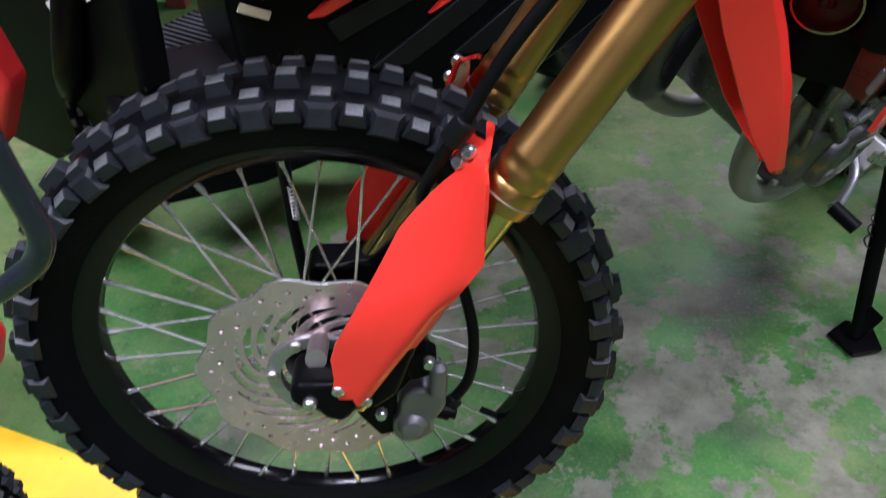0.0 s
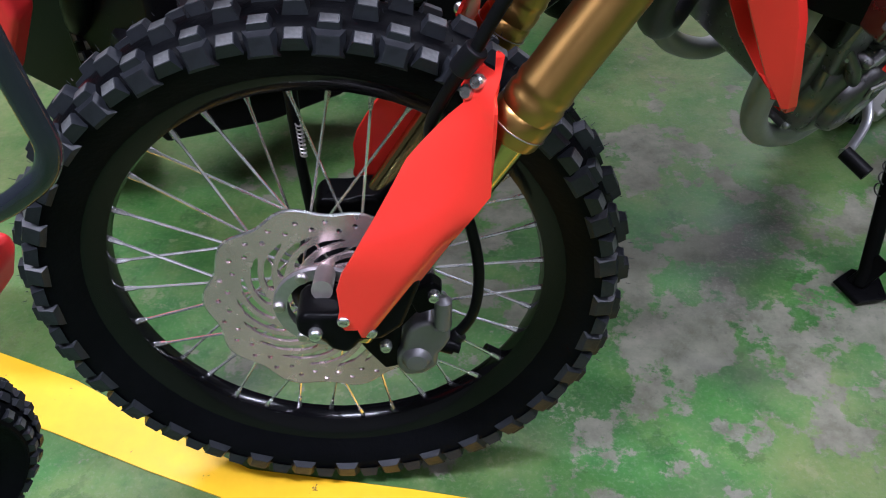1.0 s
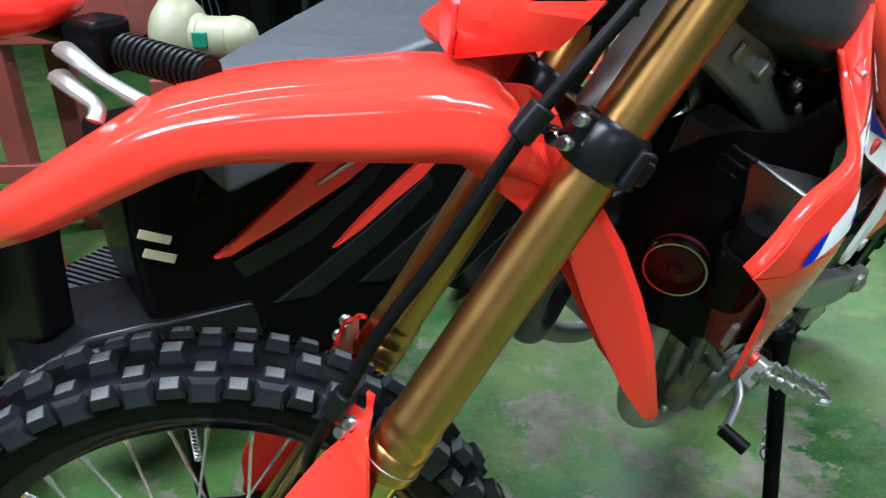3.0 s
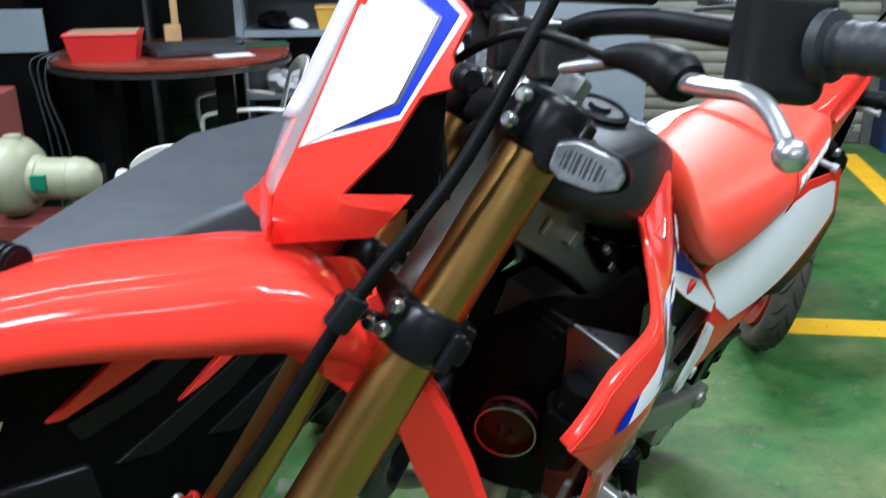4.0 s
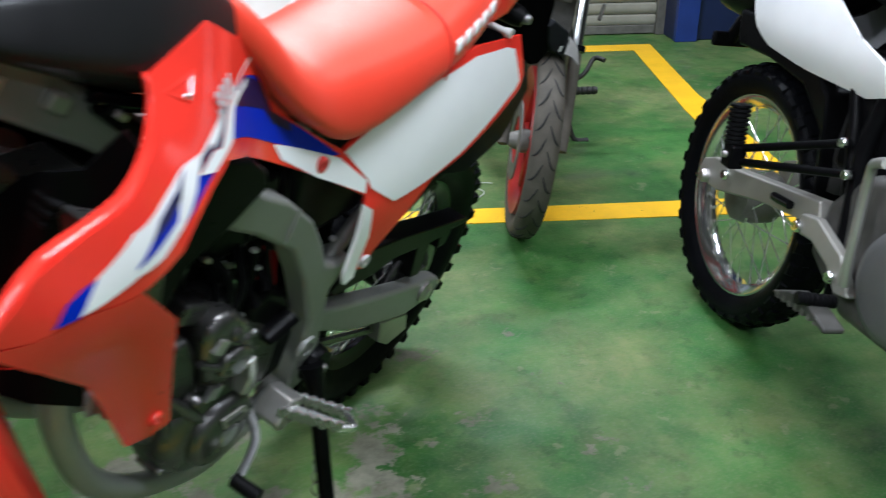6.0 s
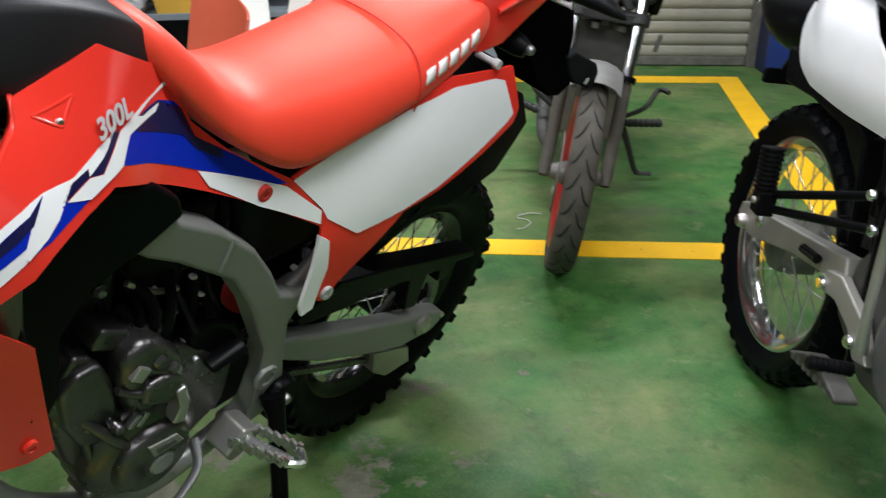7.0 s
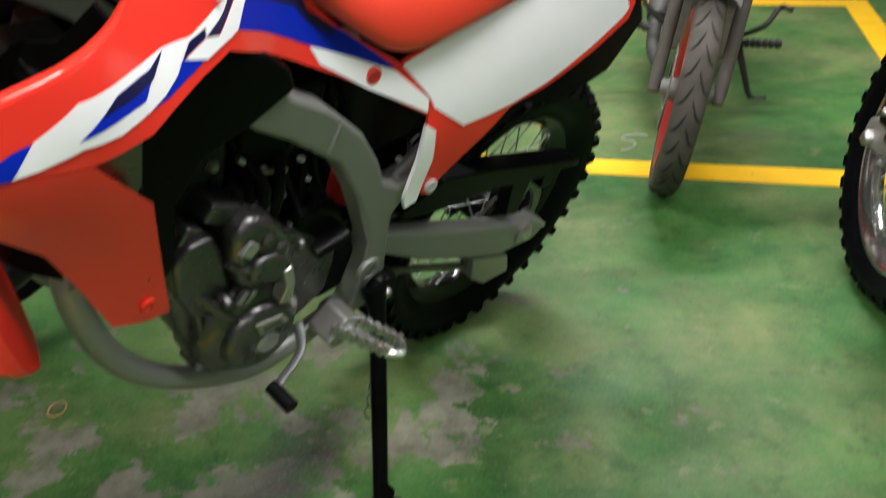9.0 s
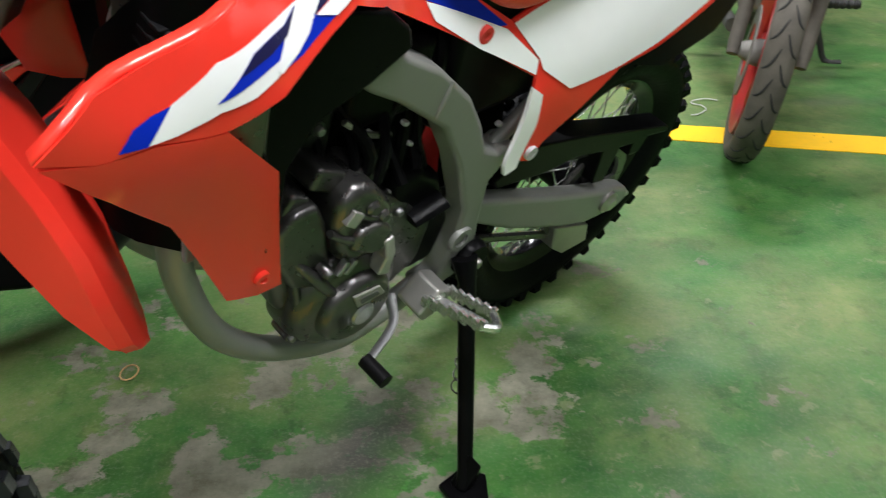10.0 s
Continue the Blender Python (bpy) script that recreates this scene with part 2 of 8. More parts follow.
GREYC = mat("grey_painted_cabinet", (0.19, 0.215, 0.24), 0.5, vary=0.1, scale=3)
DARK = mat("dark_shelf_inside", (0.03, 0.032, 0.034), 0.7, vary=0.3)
CHAIRW = mat("white_chair_plastic", (0.72, 0.71, 0.66), 0.38, vary=0.05, scale=4)
CHAIRR = mat("orange_red_chair_plastic", (0.5, 0.095, 0.045), 0.42, vary=0.06)
TABLE = mat("dark_red_table_top", (0.19, 0.035, 0.02), 0.22, vary=0.25, scale=5, coat=0.3)
REDBOX = mat("red_box_plastic", (0.5, 0.02, 0.018), 0.35, vary=0.06)
YELLOWP = mat("yellow_box_plastic", (0.62, 0.36, 0.05), 0.4, vary=0.08)
WOOD = mat("pale_wood", (0.42, 0.26, 0.11), 0.6, vary=0.2, scale=12)
CREAM = mat("cream_pump_paint", (0.25, 0.25, 0.155), 0.45, vary=0.15, scale=9)
GREENP = mat("green_paint_patch", (0.01, 0.14, 0.08), 0.5)
RUST = mat("dark_red_steel", (0.16, 0.03, 0.022), 0.55, vary=0.2, scale=6)
WALLP = mat("grey_wall_plaster", (0.09, 0.09, 0.088), 0.85, vary=0.15, scale=2, bump=0.3, bump_scale=40)
CEILP = mat("ceiling_plaster", (0.14, 0.14, 0.135), 0.9, vary=0.08, scale=1.5)
TUBE = glow("tube_glow", (1.0, 0.99, 0.92), 9.0)
STRING = mat("white_string", (0.42, 0.43, 0.4), 0.8, vary=0.3)
CARD = mat("brown_cardboard", (0.33, 0.22, 0.12), 0.8)
DUSTB = mat("dusty_black_plastic", (0.02, 0.0195, 0.018), 0.6, vary=0.45, scale=16, bump=0.2, bump_scale=200)
DUSTG = mat("dusty_grey_metal", (0.13, 0.125, 0.11), 0.55, metal=0.3, vary=0.3, scale=18)
PAPER = mat("white_paper", (0.75, 0.75, 0.73), 0.7)
LAPTOP = mat("black_laptop_shell", (0.02, 0.021, 0.024), 0.45)
CABLEB = mat("blue_cable", (0.01, 0.02, 0.35), 0.5)
REDW = mat("red_painted_rim", (0.32, 0.015, 0.012), 0.35, vary=0.25, scale=14)


# ---- mesh helpers ----
def part(name, bm, material, parent=None, label="", m=None, smooth=True, mods=()):
    """Links a bmesh as one mesh object. mods: (type, {settings})."""
    me = bpy.data.meshes.new(name)
    bmesh.ops.recalc_face_normals(bm, faces=bm.faces)
    bm.to_mesh(me)
    bm.free()
    me.materials.append(material)
    for f in me.polygons:
        f.use_smooth = smooth
    ob = new(name, me)
    if parent is not None:
        ob.parent = parent
    if m is not None:
        ob.matrix_basis = m
    for kind, settings in mods:
        mod = ob.modifiers.new(kind.lower(), kind)
        for key, value in settings.items():
            if key == "levels":
                mod.levels = mod.render_levels = value
            elif key == "thickness":
                mod.thickness = value
            elif key == "width":
                mod.width = value
            elif key == "segments":
                mod.segments = value
            elif key == "offset":
                mod.offset = value
        if kind == "BEVEL" and smooth:
            mod.harden_normals = True
    if smooth:
        me.set_sharp_from_angle(angle=radians(38))
    return tagged(ob, label) if label else ob


BEVEL = lambda w, s=2: ("BEVEL", {"width": w, "segments": s})
SOLID = lambda t, o=0.0: ("SOLIDIFY", {"thickness": t, "offset": o})
SUBD = lambda n=2: ("SUBSURF", {"levels": n})


def box(bm, c, size, rot=None):
    m = Matrix.Translation(c) @ (rot or Matrix.Identity(4)) @ Matrix.Diagonal((*size, 1))
    bmesh.ops.create_cube(bm, size=1, matrix=m)
    return bm


def catmull(pts, n=6):
    pts = [Vector(p) for p in pts]
    if len(pts) < 3:
        return pts
    out = []
    for i in range(len(pts) - 1):
        a, b, c, d = pts[max(i - 1, 0)], pts[i], pts[i + 1], pts[min(i + 2, len(pts) - 1)]
        for k in range(n):
            t = k / n
            out.append(0.5 * ((2 * b) + (c - a) * t + (2 * a - 5 * b + 4 * c - d) * t * t + (3 * b - a - 3 * c + d) * t ** 3))
    return out + [pts[-1]]


def sweep(bm, pts, radius, seg=12, smooth=0, flat=1.0, caps=True, up=(0, 1, 0)):
    """A tube along pts. radius: one number, or one a point. flat: its second radius as a share of the first."""
    rs = list(radius) if isinstance(radius, (list, tuple)) else [radius] * len(pts)
    if smooth:
        path = catmull(pts, smooth)
        rr = [rs[min(int(i / smooth), len(rs) - 1)] * (1 - (i % smooth) / smooth) + rs[min(int(i / smooth) + 1, len(rs) - 1)] * ((i % smooth) / smooth) for i in range(len(path))]
    else:
        path, rr = [Vector(p) for p in pts], rs
    rings, n0 = [], None
    for i, p in enumerate(path):
        d = (path[min(i + 1, len(path) - 1)] - path[max(i - 1, 0)]).normalized()
        if n0 is None:
            n0 = Vector(up) if abs(d.dot(Vector(up))) < 0.95 else Vector((1, 0, 0))
        n0 = (n0 - d * n0.dot(d)).normalized()
        b0 = d.cross(n0)
        rings.append([bm.verts.new(p + rr[i] * (n0 * math.cos(2 * math.pi * k / seg) + b0 * flat * math.sin(2 * math.pi * k / seg))) for k in range(seg)])
    for a, b in zip(rings, rings[1:]):
        for k in range(seg):
            bm.faces.new((a[k], a[(k + 1) % seg], b[(k + 1) % seg], b[k]))
    if caps:
        bm.faces.new(rings[0][::-1])
        bm.faces.new(rings[-1])
    return bm


def lathe(bm, profile, m=None, seg=32, closed=False):
    """Turns (radius, along) round the local y axis, placed by m."""
    m = m or Matrix.Identity(4)
    rings = []
    for r, a in profile:
        rings.append([bm.verts.new(m @ Vector((r * math.cos(2 * math.pi * k / seg), a, r * math.sin(2 * math.pi * k / seg)))) for k in range(seg)])
    pairs = list(zip(rings, rings[1:])) + ([(rings[-1], rings[0])] if closed else [])
    for a, b in pairs:
        for k in range(seg):
            bm.faces.new((a[k], a[(k + 1) % seg], b[(k + 1) % seg], b[k]))
    if not closed:
        for ring in (rings[0], rings[-1]):
            if profile[rings.index(ring)][0] > 1e-4:
                bm.faces.new(ring)
    return bm


def cyl(bm, a, b, r, seg=16, r2=None):
    return sweep(bm, [a, b], [r, r if r2 is None else r2], seg)


def loft(bm, sections, caps=True):
    rings = [[bm.verts.new(p) for p in s] for s in sections]
    n = len(rings[0])
    for a, b in zip(rings, rings[1:]):
        for k in range(n):
            bm.faces.new((a[k], a[(k + 1) % n], b[(k + 1) % n], b[k]))
    if caps:
        bm.faces.new(rings[0][::-1])
        bm.faces.new(rings[-1])
    return bm


def sheet(bm, rows):
    """An open sheet through rows of points."""
    vs = [[bm.verts.new(p) for p in r] for r in rows]
    for a, b in zip(vs, vs[1:]):
        for k in range(len(a) - 1):
            bm.faces.new((a[k], a[k + 1], b[k + 1], b[k]))
    return bm


def panel(bm, outline, y_of, out=0.0, step=0.03):
    """A sheet with the outline (x, z), cut into cells and laid on the surface y_of(x, z)."""
    bm.faces.new([bm.verts.new((x, 0, z)) for x, z in outline])
    xs, zs = [p[0] for p in outline], [p[1] for p in outline]
    for lo, hi, axis in ((min(xs), max(xs), 0), (min(zs), max(zs), 2)):
        v = lo + step
        while v < hi:
            co, no = [0, 0, 0], [0, 0, 0]
            co[axis], no[axis] = v, 1
            bmesh.ops.bisect_plane(bm, geom=bm.verts[:] + bm.edges[:] + bm.faces[:], plane_co=co, plane_no=no)
            v += step
    bmesh.ops.triangulate(bm, faces=[f for f in bm.faces if len(f.verts) > 4])
    for v in bm.verts:
        v.co.y = y_of(v.co.x, v.co.z) + out
    return bm


def slab(bm, outline, y0, y1):
    """The outline (x, z) drawn out from y0 to y1."""
    a = [bm.verts.new((x, y0, z)) for x, z in outline]
    b = [bm.verts.new((x, y1, z)) for x, z in outline]
    bm.faces.new(a)
    bm.faces.new(b[::-1])
    for k in range(len(a)):
        bm.faces.new((a[k], b[k], b[(k + 1) % len(a)], a[(k + 1) % len(a)]))
    return bm


def bolt(bm, c, axis, r=0.007, h=0.006):
    a = Vector(c)
    d = Vector(axis).normalized()
    sweep(bm, [a, a + d * h * 0.5, a + d * h * 0.8, a + d * h, a + d * h, a + d * h * 0.4], [r, r, r * 0.9, r * 0.72, r * 0.5, r * 0.44], 12)
    return bm


def thing(name, m, label, category, group=""):
    ob = new(name)
    ob.matrix_world = m
    ob.empty_display_size = 0.1
    return tagged(ob, label, category, group)


def turned(m, angle):
    """m turned about its own y axis."""
    return m @ Matrix.Rotation(angle, 4, "Y")


# ---- the place ----
def flat(name, corners, z, material, label):
    bm = bmesh.new()
    lo = [bm.verts.new((x, y, 0.0005)) for x, y in corners]
    hi = [bm.verts.new((x, y, z)) for x, y in corners]
    n = len(corners)
    bm.faces.new(hi)
    for k in range(n):
        bm.faces.new((lo[k], lo[(k + 1) % n], hi[(k + 1) % n], hi[k]))
    ob = part(name, bm, material, None, label, smooth=False)
    return tagged(ob, category="floor marking", kind="structure")


bm = bmesh.new()
box(bm, (1, 1.5, -0.1), (12, 14, 0.2))
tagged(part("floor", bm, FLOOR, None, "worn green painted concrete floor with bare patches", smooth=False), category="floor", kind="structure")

flat("bay_line_near", [(-1.2, 3.35), (1.43, 2.722), (2.144, 2.551), (2.6, 2.445), (2.565, 2.325), (2.086, 2.439), (1.405, 2.615), (-1.2, 3.235)], 0.003, LINE, "yellow painted parking bay line, slightly chipped")
flat("bay_line_far", [(0.6, 5.31), (2.066, 4.96), (3.316, 4.66), (3.151, 4.552), (2.025, 4.80), (0.6, 5.15)], 0.003, LINE, "yellow painted line along the back of the bay")
flat("bay_line_side", [(3.316, 4.66), (2.961, 3.626), (2.87, 3.25), (2.68, 2.6), (2.5, 2.05), (2.34, 2.09), (2.5, 2.55), (2.66, 3.05), (2.767, 3.43), (3.151, 4.552)], 0.0045, LINE, "yellow painted line down the side of the bay")
front = [(-1.3, 1.34, 1.2), (-0.9, 1.185, 1.06), (-0.589, 1.057, 0.96), (-0.43, 1.012, 0.92), (-0.265, 0.941, 0.872), (-0.122, 0.888, 0.835), (0.106, 0.88, 0.81), (0.4, 0.86, 0.79), (0.8, 0.84, 0.77)]
flat("bay_line_front", [(x, y) for x, y, _ in front] + [(x, y) for x, _, y in front[::-1]], 0.003, LINE, "curved yellow painted line under the front wheel")

WALL = pose(3.55, 4.92, 0, 0, 0, -13)
for name, c, size in (("wall_back", (-1.0, 0.62, 1.38), (11, 0.12, 2.75)),):
    bm = bmesh.new()
    box(bm, c, size)
    tagged(part(name, bm, WALLP, None, "dim grey plastered wall behind the bays", WALL, smooth=False), category="wall", kind="structure")
# Unseen white wall behind the camera, added to bounce light back.
bm = bmesh.new()
box(bm, (1, -4.9, 1.375), (11.5, 0.12, 2.75))
tagged(part("bounce_wall", bm, mat("white_bounce_wall", (0.6, 0.6, 0.58), 0.8, vary=0.08, scale=2), None, "white painted wall of the parking hall", smooth=False), category="wall", kind="structure")
for name, c, size in (("wall_left", (-4.3, 1.5, 1.375), (0.12, 13, 2.75)), ("wall_right", (6.6, 1.5, 1.375), (0.12, 13, 2.75))):
    bm = bmesh.new()
    box(bm, c, size)
    tagged(part(name, bm, WALLP, None, "grey plastered wall of the parking hall", smooth=False), category="wall", kind="structure")
bm = bmesh.new()
box(bm, (1, 1.5, CEIL + 0.06), (12, 14, 0.12))
tagged(part("ceiling", bm, CEILP, None, "plain pale ceiling slab", smooth=False), category="ceiling", kind="structure")

for lx, ly, turn, _ in LAMPS:
    lampfix = thing("fluorescent_lamp", pose(lx, ly, CEIL - 0.06, 0, 0, turn), "white batten lamp with a lit fluorescent tube under the ceiling", "lamp", "tube lamps")
    bm = bmesh.new()
    box(bm, (0, 0, 0.02), (1.25, 0.07, 0.06))
    part("housing", bm, WHITE, lampfix, mods=[BEVEL(0.008)])
    bm = bmesh.new()
    cyl(bm, (-0.59, 0, -0.035), (0.59, 0, -0.035), 0.014)
    part("tube", bm, TUBE, lampfix)

# roller shutter: each slat a rounded lath
shutter = thing("roller_shutter", WALL @ pose(-1.1, 0, 0), "closed beige metal roller shutter with ribbed slats", "shutter")
bm = bmesh.new()
prof = [(0.0, 0.0), (-0.012, 0.012), (-0.016, 0.035), (-0.012, 0.058), (0.0, 0.066), (0.004, 0.068), (0.004, 0.0)]
a = [bm.verts.new((-1.05, y, z)) for y, z in prof]
b = [bm.verts.new((1.05, y, z)) for y, z in prof]
for k in range(len(prof)):
    bm.faces.new((a[k], a[(k + 1) % len(prof)], b[(k + 1) % len(prof)], b[k]))
bm.faces.new(a)
bm.faces.new(b[::-1])
slat = part("slat", bm, SHUT, shutter, m=pose(0, 0, 0.05))
for i in range(1, 34):
    o = new("slat", slat.data)
    o.parent = shutter
    o.matrix_basis = pose(0, 0, 0.05 + i * 0.07)
bm = bmesh.new()
box(bm, (0, 0, 0.03), (2.1, 0.035, 0.05))
part("bottom_bar", bm, DUSTG, shutter, mods=[BEVEL(0.004)])
for sx in (-1.09, 1.09):
    bm = bmesh.new()
    box(bm, (sx, 0, 1.2), (0.08, 0.09, 2.4))
    part("guide_rail", bm, DUSTG, shutter, mods=[BEVEL(0.004)])
tagged(shutter, kind="structure")

# blue steel cabinet beside the shutter
cab = thing("blue_cabinet", WALL @ pose(0.45, 0.02, 0), "dark blue painted steel cabinet beside the shutter", "cabinet")
bm = bmesh.new()
box(bm, (0, 0, 0.95), (0.9, 0.5, 1.9))
part("body", bm, mat("navy_painted_steel", (0.006, 0.012, 0.05), 0.4), cab, mods=[BEVEL(0.006)])
bm = bmesh.new()
box(bm, (-0.39, -0.27, 0.95), (0.13, 0.045, 1.9))
part("corner_post", bm, BLUEP, cab, mods=[BEVEL(0.005)])
bm = bmesh.new()
box(bm, (-0.08, -0.262, 0.62), (0.13, 0.02, 0.1))
part("socket_plate", bm, BLACK, cab, mods=[BEVEL(0.005)])
for dx in (-0.03, 0.03):
    bm = bmesh.new()
    box(bm, (-0.08 + dx, -0.275, 0.62), (0.03, 0.01, 0.04))
    part("switch", bm, PAPER, cab, mods=[BEVEL(0.003)])

# tall grey board left of the shutter
board = thing("partition_board", pose(1.53, 4.48, 0, 0, 0, -3), "plain grey painted partition board standing behind the bikes", "partition")
bm = bmesh.new()
box(bm, (0, 0, 1.0), (0.84, 0.03, 2.0))
part("panel", bm, GREYP, board, mods=[BEVEL(0.003)])
for sx in (-0.4, 0.4):
    bm = bmesh.new()
    box(bm, (sx, 0.03, 1.0), (0.04, 0.04, 2.0))
    part("post", bm, DUSTG, board, mods=[BEVEL(0.003)])

# grey open shelf cabinet
shelf = thing("shelf_cabinet", pose(0.523, 4.71, 0, 0, 0, 0), "grey painted open shelf cabinet holding odds and ends", "cabinet")
W, DP = 1.15, 0.42
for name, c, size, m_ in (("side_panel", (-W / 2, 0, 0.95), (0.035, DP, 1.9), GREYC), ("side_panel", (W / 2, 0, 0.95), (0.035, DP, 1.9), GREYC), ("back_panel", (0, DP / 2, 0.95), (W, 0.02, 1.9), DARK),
                          ("shelf_board", (0, 0, 0.14), (W - 0.04, DP, 0.03), GREYC), ("shelf_board", (0, 0, 0.445), (W - 0.04, DP, 0.03), GREYC), ("shelf_board", (0, 0, 0.74), (W - 0.04, DP, 0.03), GREYC), ("shelf_board", (0, 0, 1.12), (W - 0.04, DP, 0.03), GREYC)):
    bm = bmesh.new()
    box(bm, c, size)
    part(name, bm, m_, shelf, mods=[BEVEL(0.003)])


def tub(name, m, w, d, h, material, label, lid=False):
    t = thing(name, m, label, "box")
    bm = bmesh.new()
    k = 0.86
    bot = [(-w / 2 * k, -d / 2 * k, 0), (w / 2 * k, -d / 2 * k, 0), (w / 2 * k, d / 2 * k, 0), (-w / 2 * k, d / 2 * k, 0)]
    top = [(-w / 2, -d / 2, h), (w / 2, -d / 2, h), (w / 2, d / 2, h), (-w / 2, d / 2, h)]
    vb, vt = [bm.verts.new(p) for p in bot], [bm.verts.new(p) for p in top]
    bm.faces.new(vb[::-1])
    for i in range(4):
        bm.faces.new((vb[i], vb[(i + 1) % 4], vt[(i + 1) % 4], vt[i]))
    part("tub", bm, material, t, mods=[SOLID(0.004), BEVEL(0.012, 3)])
    bm = bmesh.new()
    for i in range(4):
        a, b = Vector(top[i]), Vector(top[(i + 1) % 4])
        sweep(bm, [a, b], 0.006, 8)
    part("rim", bm, material, t)
    if lid:
        bm = bmesh.new()
        box(bm, (0, 0, h + 0.004), (w * 0.94, d * 0.94, 0.008))
        part("filling", bm, lid, t, mods=[BEVEL(0.006)])
    return t


def bag(name, m, material, label, s=0.12):
    bm = bmesh.new()
    bmesh.ops.create_icosphere(bm, subdivisions=3, radius=s)
    for v in bm.verts:
        v.co *= 0.8 + 0.5 * noise.noise(v.co * 14)
        v.co.z = max(v.co.z * 0.6, -s * 0.3)
    ob = part(name, bm, material, None, label, m)
    return tagged(ob, category=name.replace("_", " "))


tub("plastic_tub", pose(0.39, 4.6, 0.461), 0.24, 0.2, 0.1, YELLOWP, "yellow plastic tub on the cabinet shelf", CARD)
tub("plastic_tub", pose(0.42, 4.62, 0.756), 0.22, 0.2, 0.1, YELLOWP, "yellow plastic tub on the upper cabinet shelf", CARD)
bag("plastic_bag", pose(0.16, 4.6, 0.5), LIGHTGREY, "crumpled clear grey plastic bag on the shelf", 0.12)
bag("plastic_bag", pose(0.12, 4.62, 0.79), BLACK, "crumpled black plastic bag on the upper shelf", 0.1)
bag("work_glove", pose(0.22, 4.58, 0.778), PAPER, "crumpled white work glove on the shelf", 0.06)
carton = thing("cardboard_box", pose(0.62, 4.6, 0.461, 0, 0, 8), "small brown cardboard box with a paper label on the shelf", "box")
bm = bmesh.new()
box(bm, (0, 0, 0.08), (0.16, 0.14, 0.16))
part("carton", bm, CARD, carton, mods=[BEVEL(0.004)])
bm = bmesh.new()
box(bm, (-0.01, -0.0725, 0.06), (0.08, 0.003, 0.06))
part("paper_label", bm, PAPER, carton)
fanb = thing("engine_part", pose(0.05, 4.66, 0.461), "dark metal engine part with a round silver plate on the shelf", "spare part")
bm = bmesh.new()
box(bm, (0, 0, 0.06), (0.2, 0.14, 0.12))
part("casing", bm, DUSTB, fanb, mods=[BEVEL(0.01)])
bm = bmesh.new()
lathe(bm, [(0.012, -0.012), (0.045, -0.01), (0.05, 0), (0.05, 0.01)], pose(0.05, -0.078, 0.06), 20)
part("round_plate", bm, SILVERP, fanb)

# round dining table with things on it
TX, TY = -0.26, 3.87
table = thing("round_table", pose(TX, TY, 0), "round table with a glossy dark red wooden top and black legs", "table")
bm = bmesh.new()
lathe(bm, [(0.0, -0.018), (0.445, -0.018), (0.46, -0.006), (0.46, 0.006), (0.445, 0.014), (0.0, 0.014)], pose(0, 0, 0.735, 90, 0, 0), 48)
part("tabletop", bm, TABLE, table)
bm = bmesh.new()
lathe(bm, [(0.45, -0.012), (0.467, -0.01), (0.467, 0.004), (0.45, 0.006)], pose(0, 0, 0.712, 90, 0, 0), 48, closed=True)
part("edge_band", bm, DARKALU, table)
for k in range(4):
    an = radians(45 + 90 * k)
    bm = bmesh.new()
    box(bm, (0.31 * math.cos(an), 0.31 * math.sin(an), 0.36), (0.07, 0.07, 0.72))
    part("leg", bm, BLACK, table, mods=[BEVEL(0.006)])
tub("food_box", pose(TX - 0.19, TY - 0.26, 0.75, 0, 0, 3), 0.25, 0.17, 0.095, REDBOX, "red plastic food box standing on the round table", CARD)
lap = thing("laptop", pose(TX + 0.1, TY - 0.12, 0.75, 0, 0, 24), "closed black laptop lying on the round table", "laptop")
bm = bmesh.new()
box(bm, (0, 0, 0.011), (0.34, 0.24, 0.018))
part("base", bm, LAPTOP, lap, mods=[BEVEL(0.005)])
bm = bmesh.new()
box(bm, (0, 0.0, 0.026), (0.34, 0.24, 0.01), Matrix.Rotation(radians(2), 4, "X"))
part("lid", bm, LAPTOP, lap, mods=[BEVEL(0.004)])
bm = bmesh.new()
box(bm, (0, 0, 0.0015), (0.14, 0.1, 0.002))
tagged(part("paper_sheet", bm, PAPER, None, "small white paper sheet lying on the table", pose(TX + 0.26, TY - 0.23, 0.75, 0, 0, 20)), category="paper")
bm = bmesh.new()
box(bm, (0, 0, 0.004), (0.24, 0.16, 0.006))
tagged(part("green_folder", bm, mat("dark_green_card", (0.02, 0.06, 0.03), 0.5), None, "dark green folder lying on the table", pose(TX + 0.33, TY + 0.1, 0.75, 0, 0, 10)), category="folder")
mouse = bmesh.new()
bmesh.ops.create_uvsphere(mouse, u_segments=16, v_segments=8, radius=0.05, matrix=Matrix.Diagonal((0.7, 1.1, 0.4, 1)))
tagged(part("computer_mouse", mouse, LAPTOP, None, "small black computer mouse on the table", pose(TX + 0.24, TY + 0.06, 0.772, 0, 0, 30)), category="mouse")


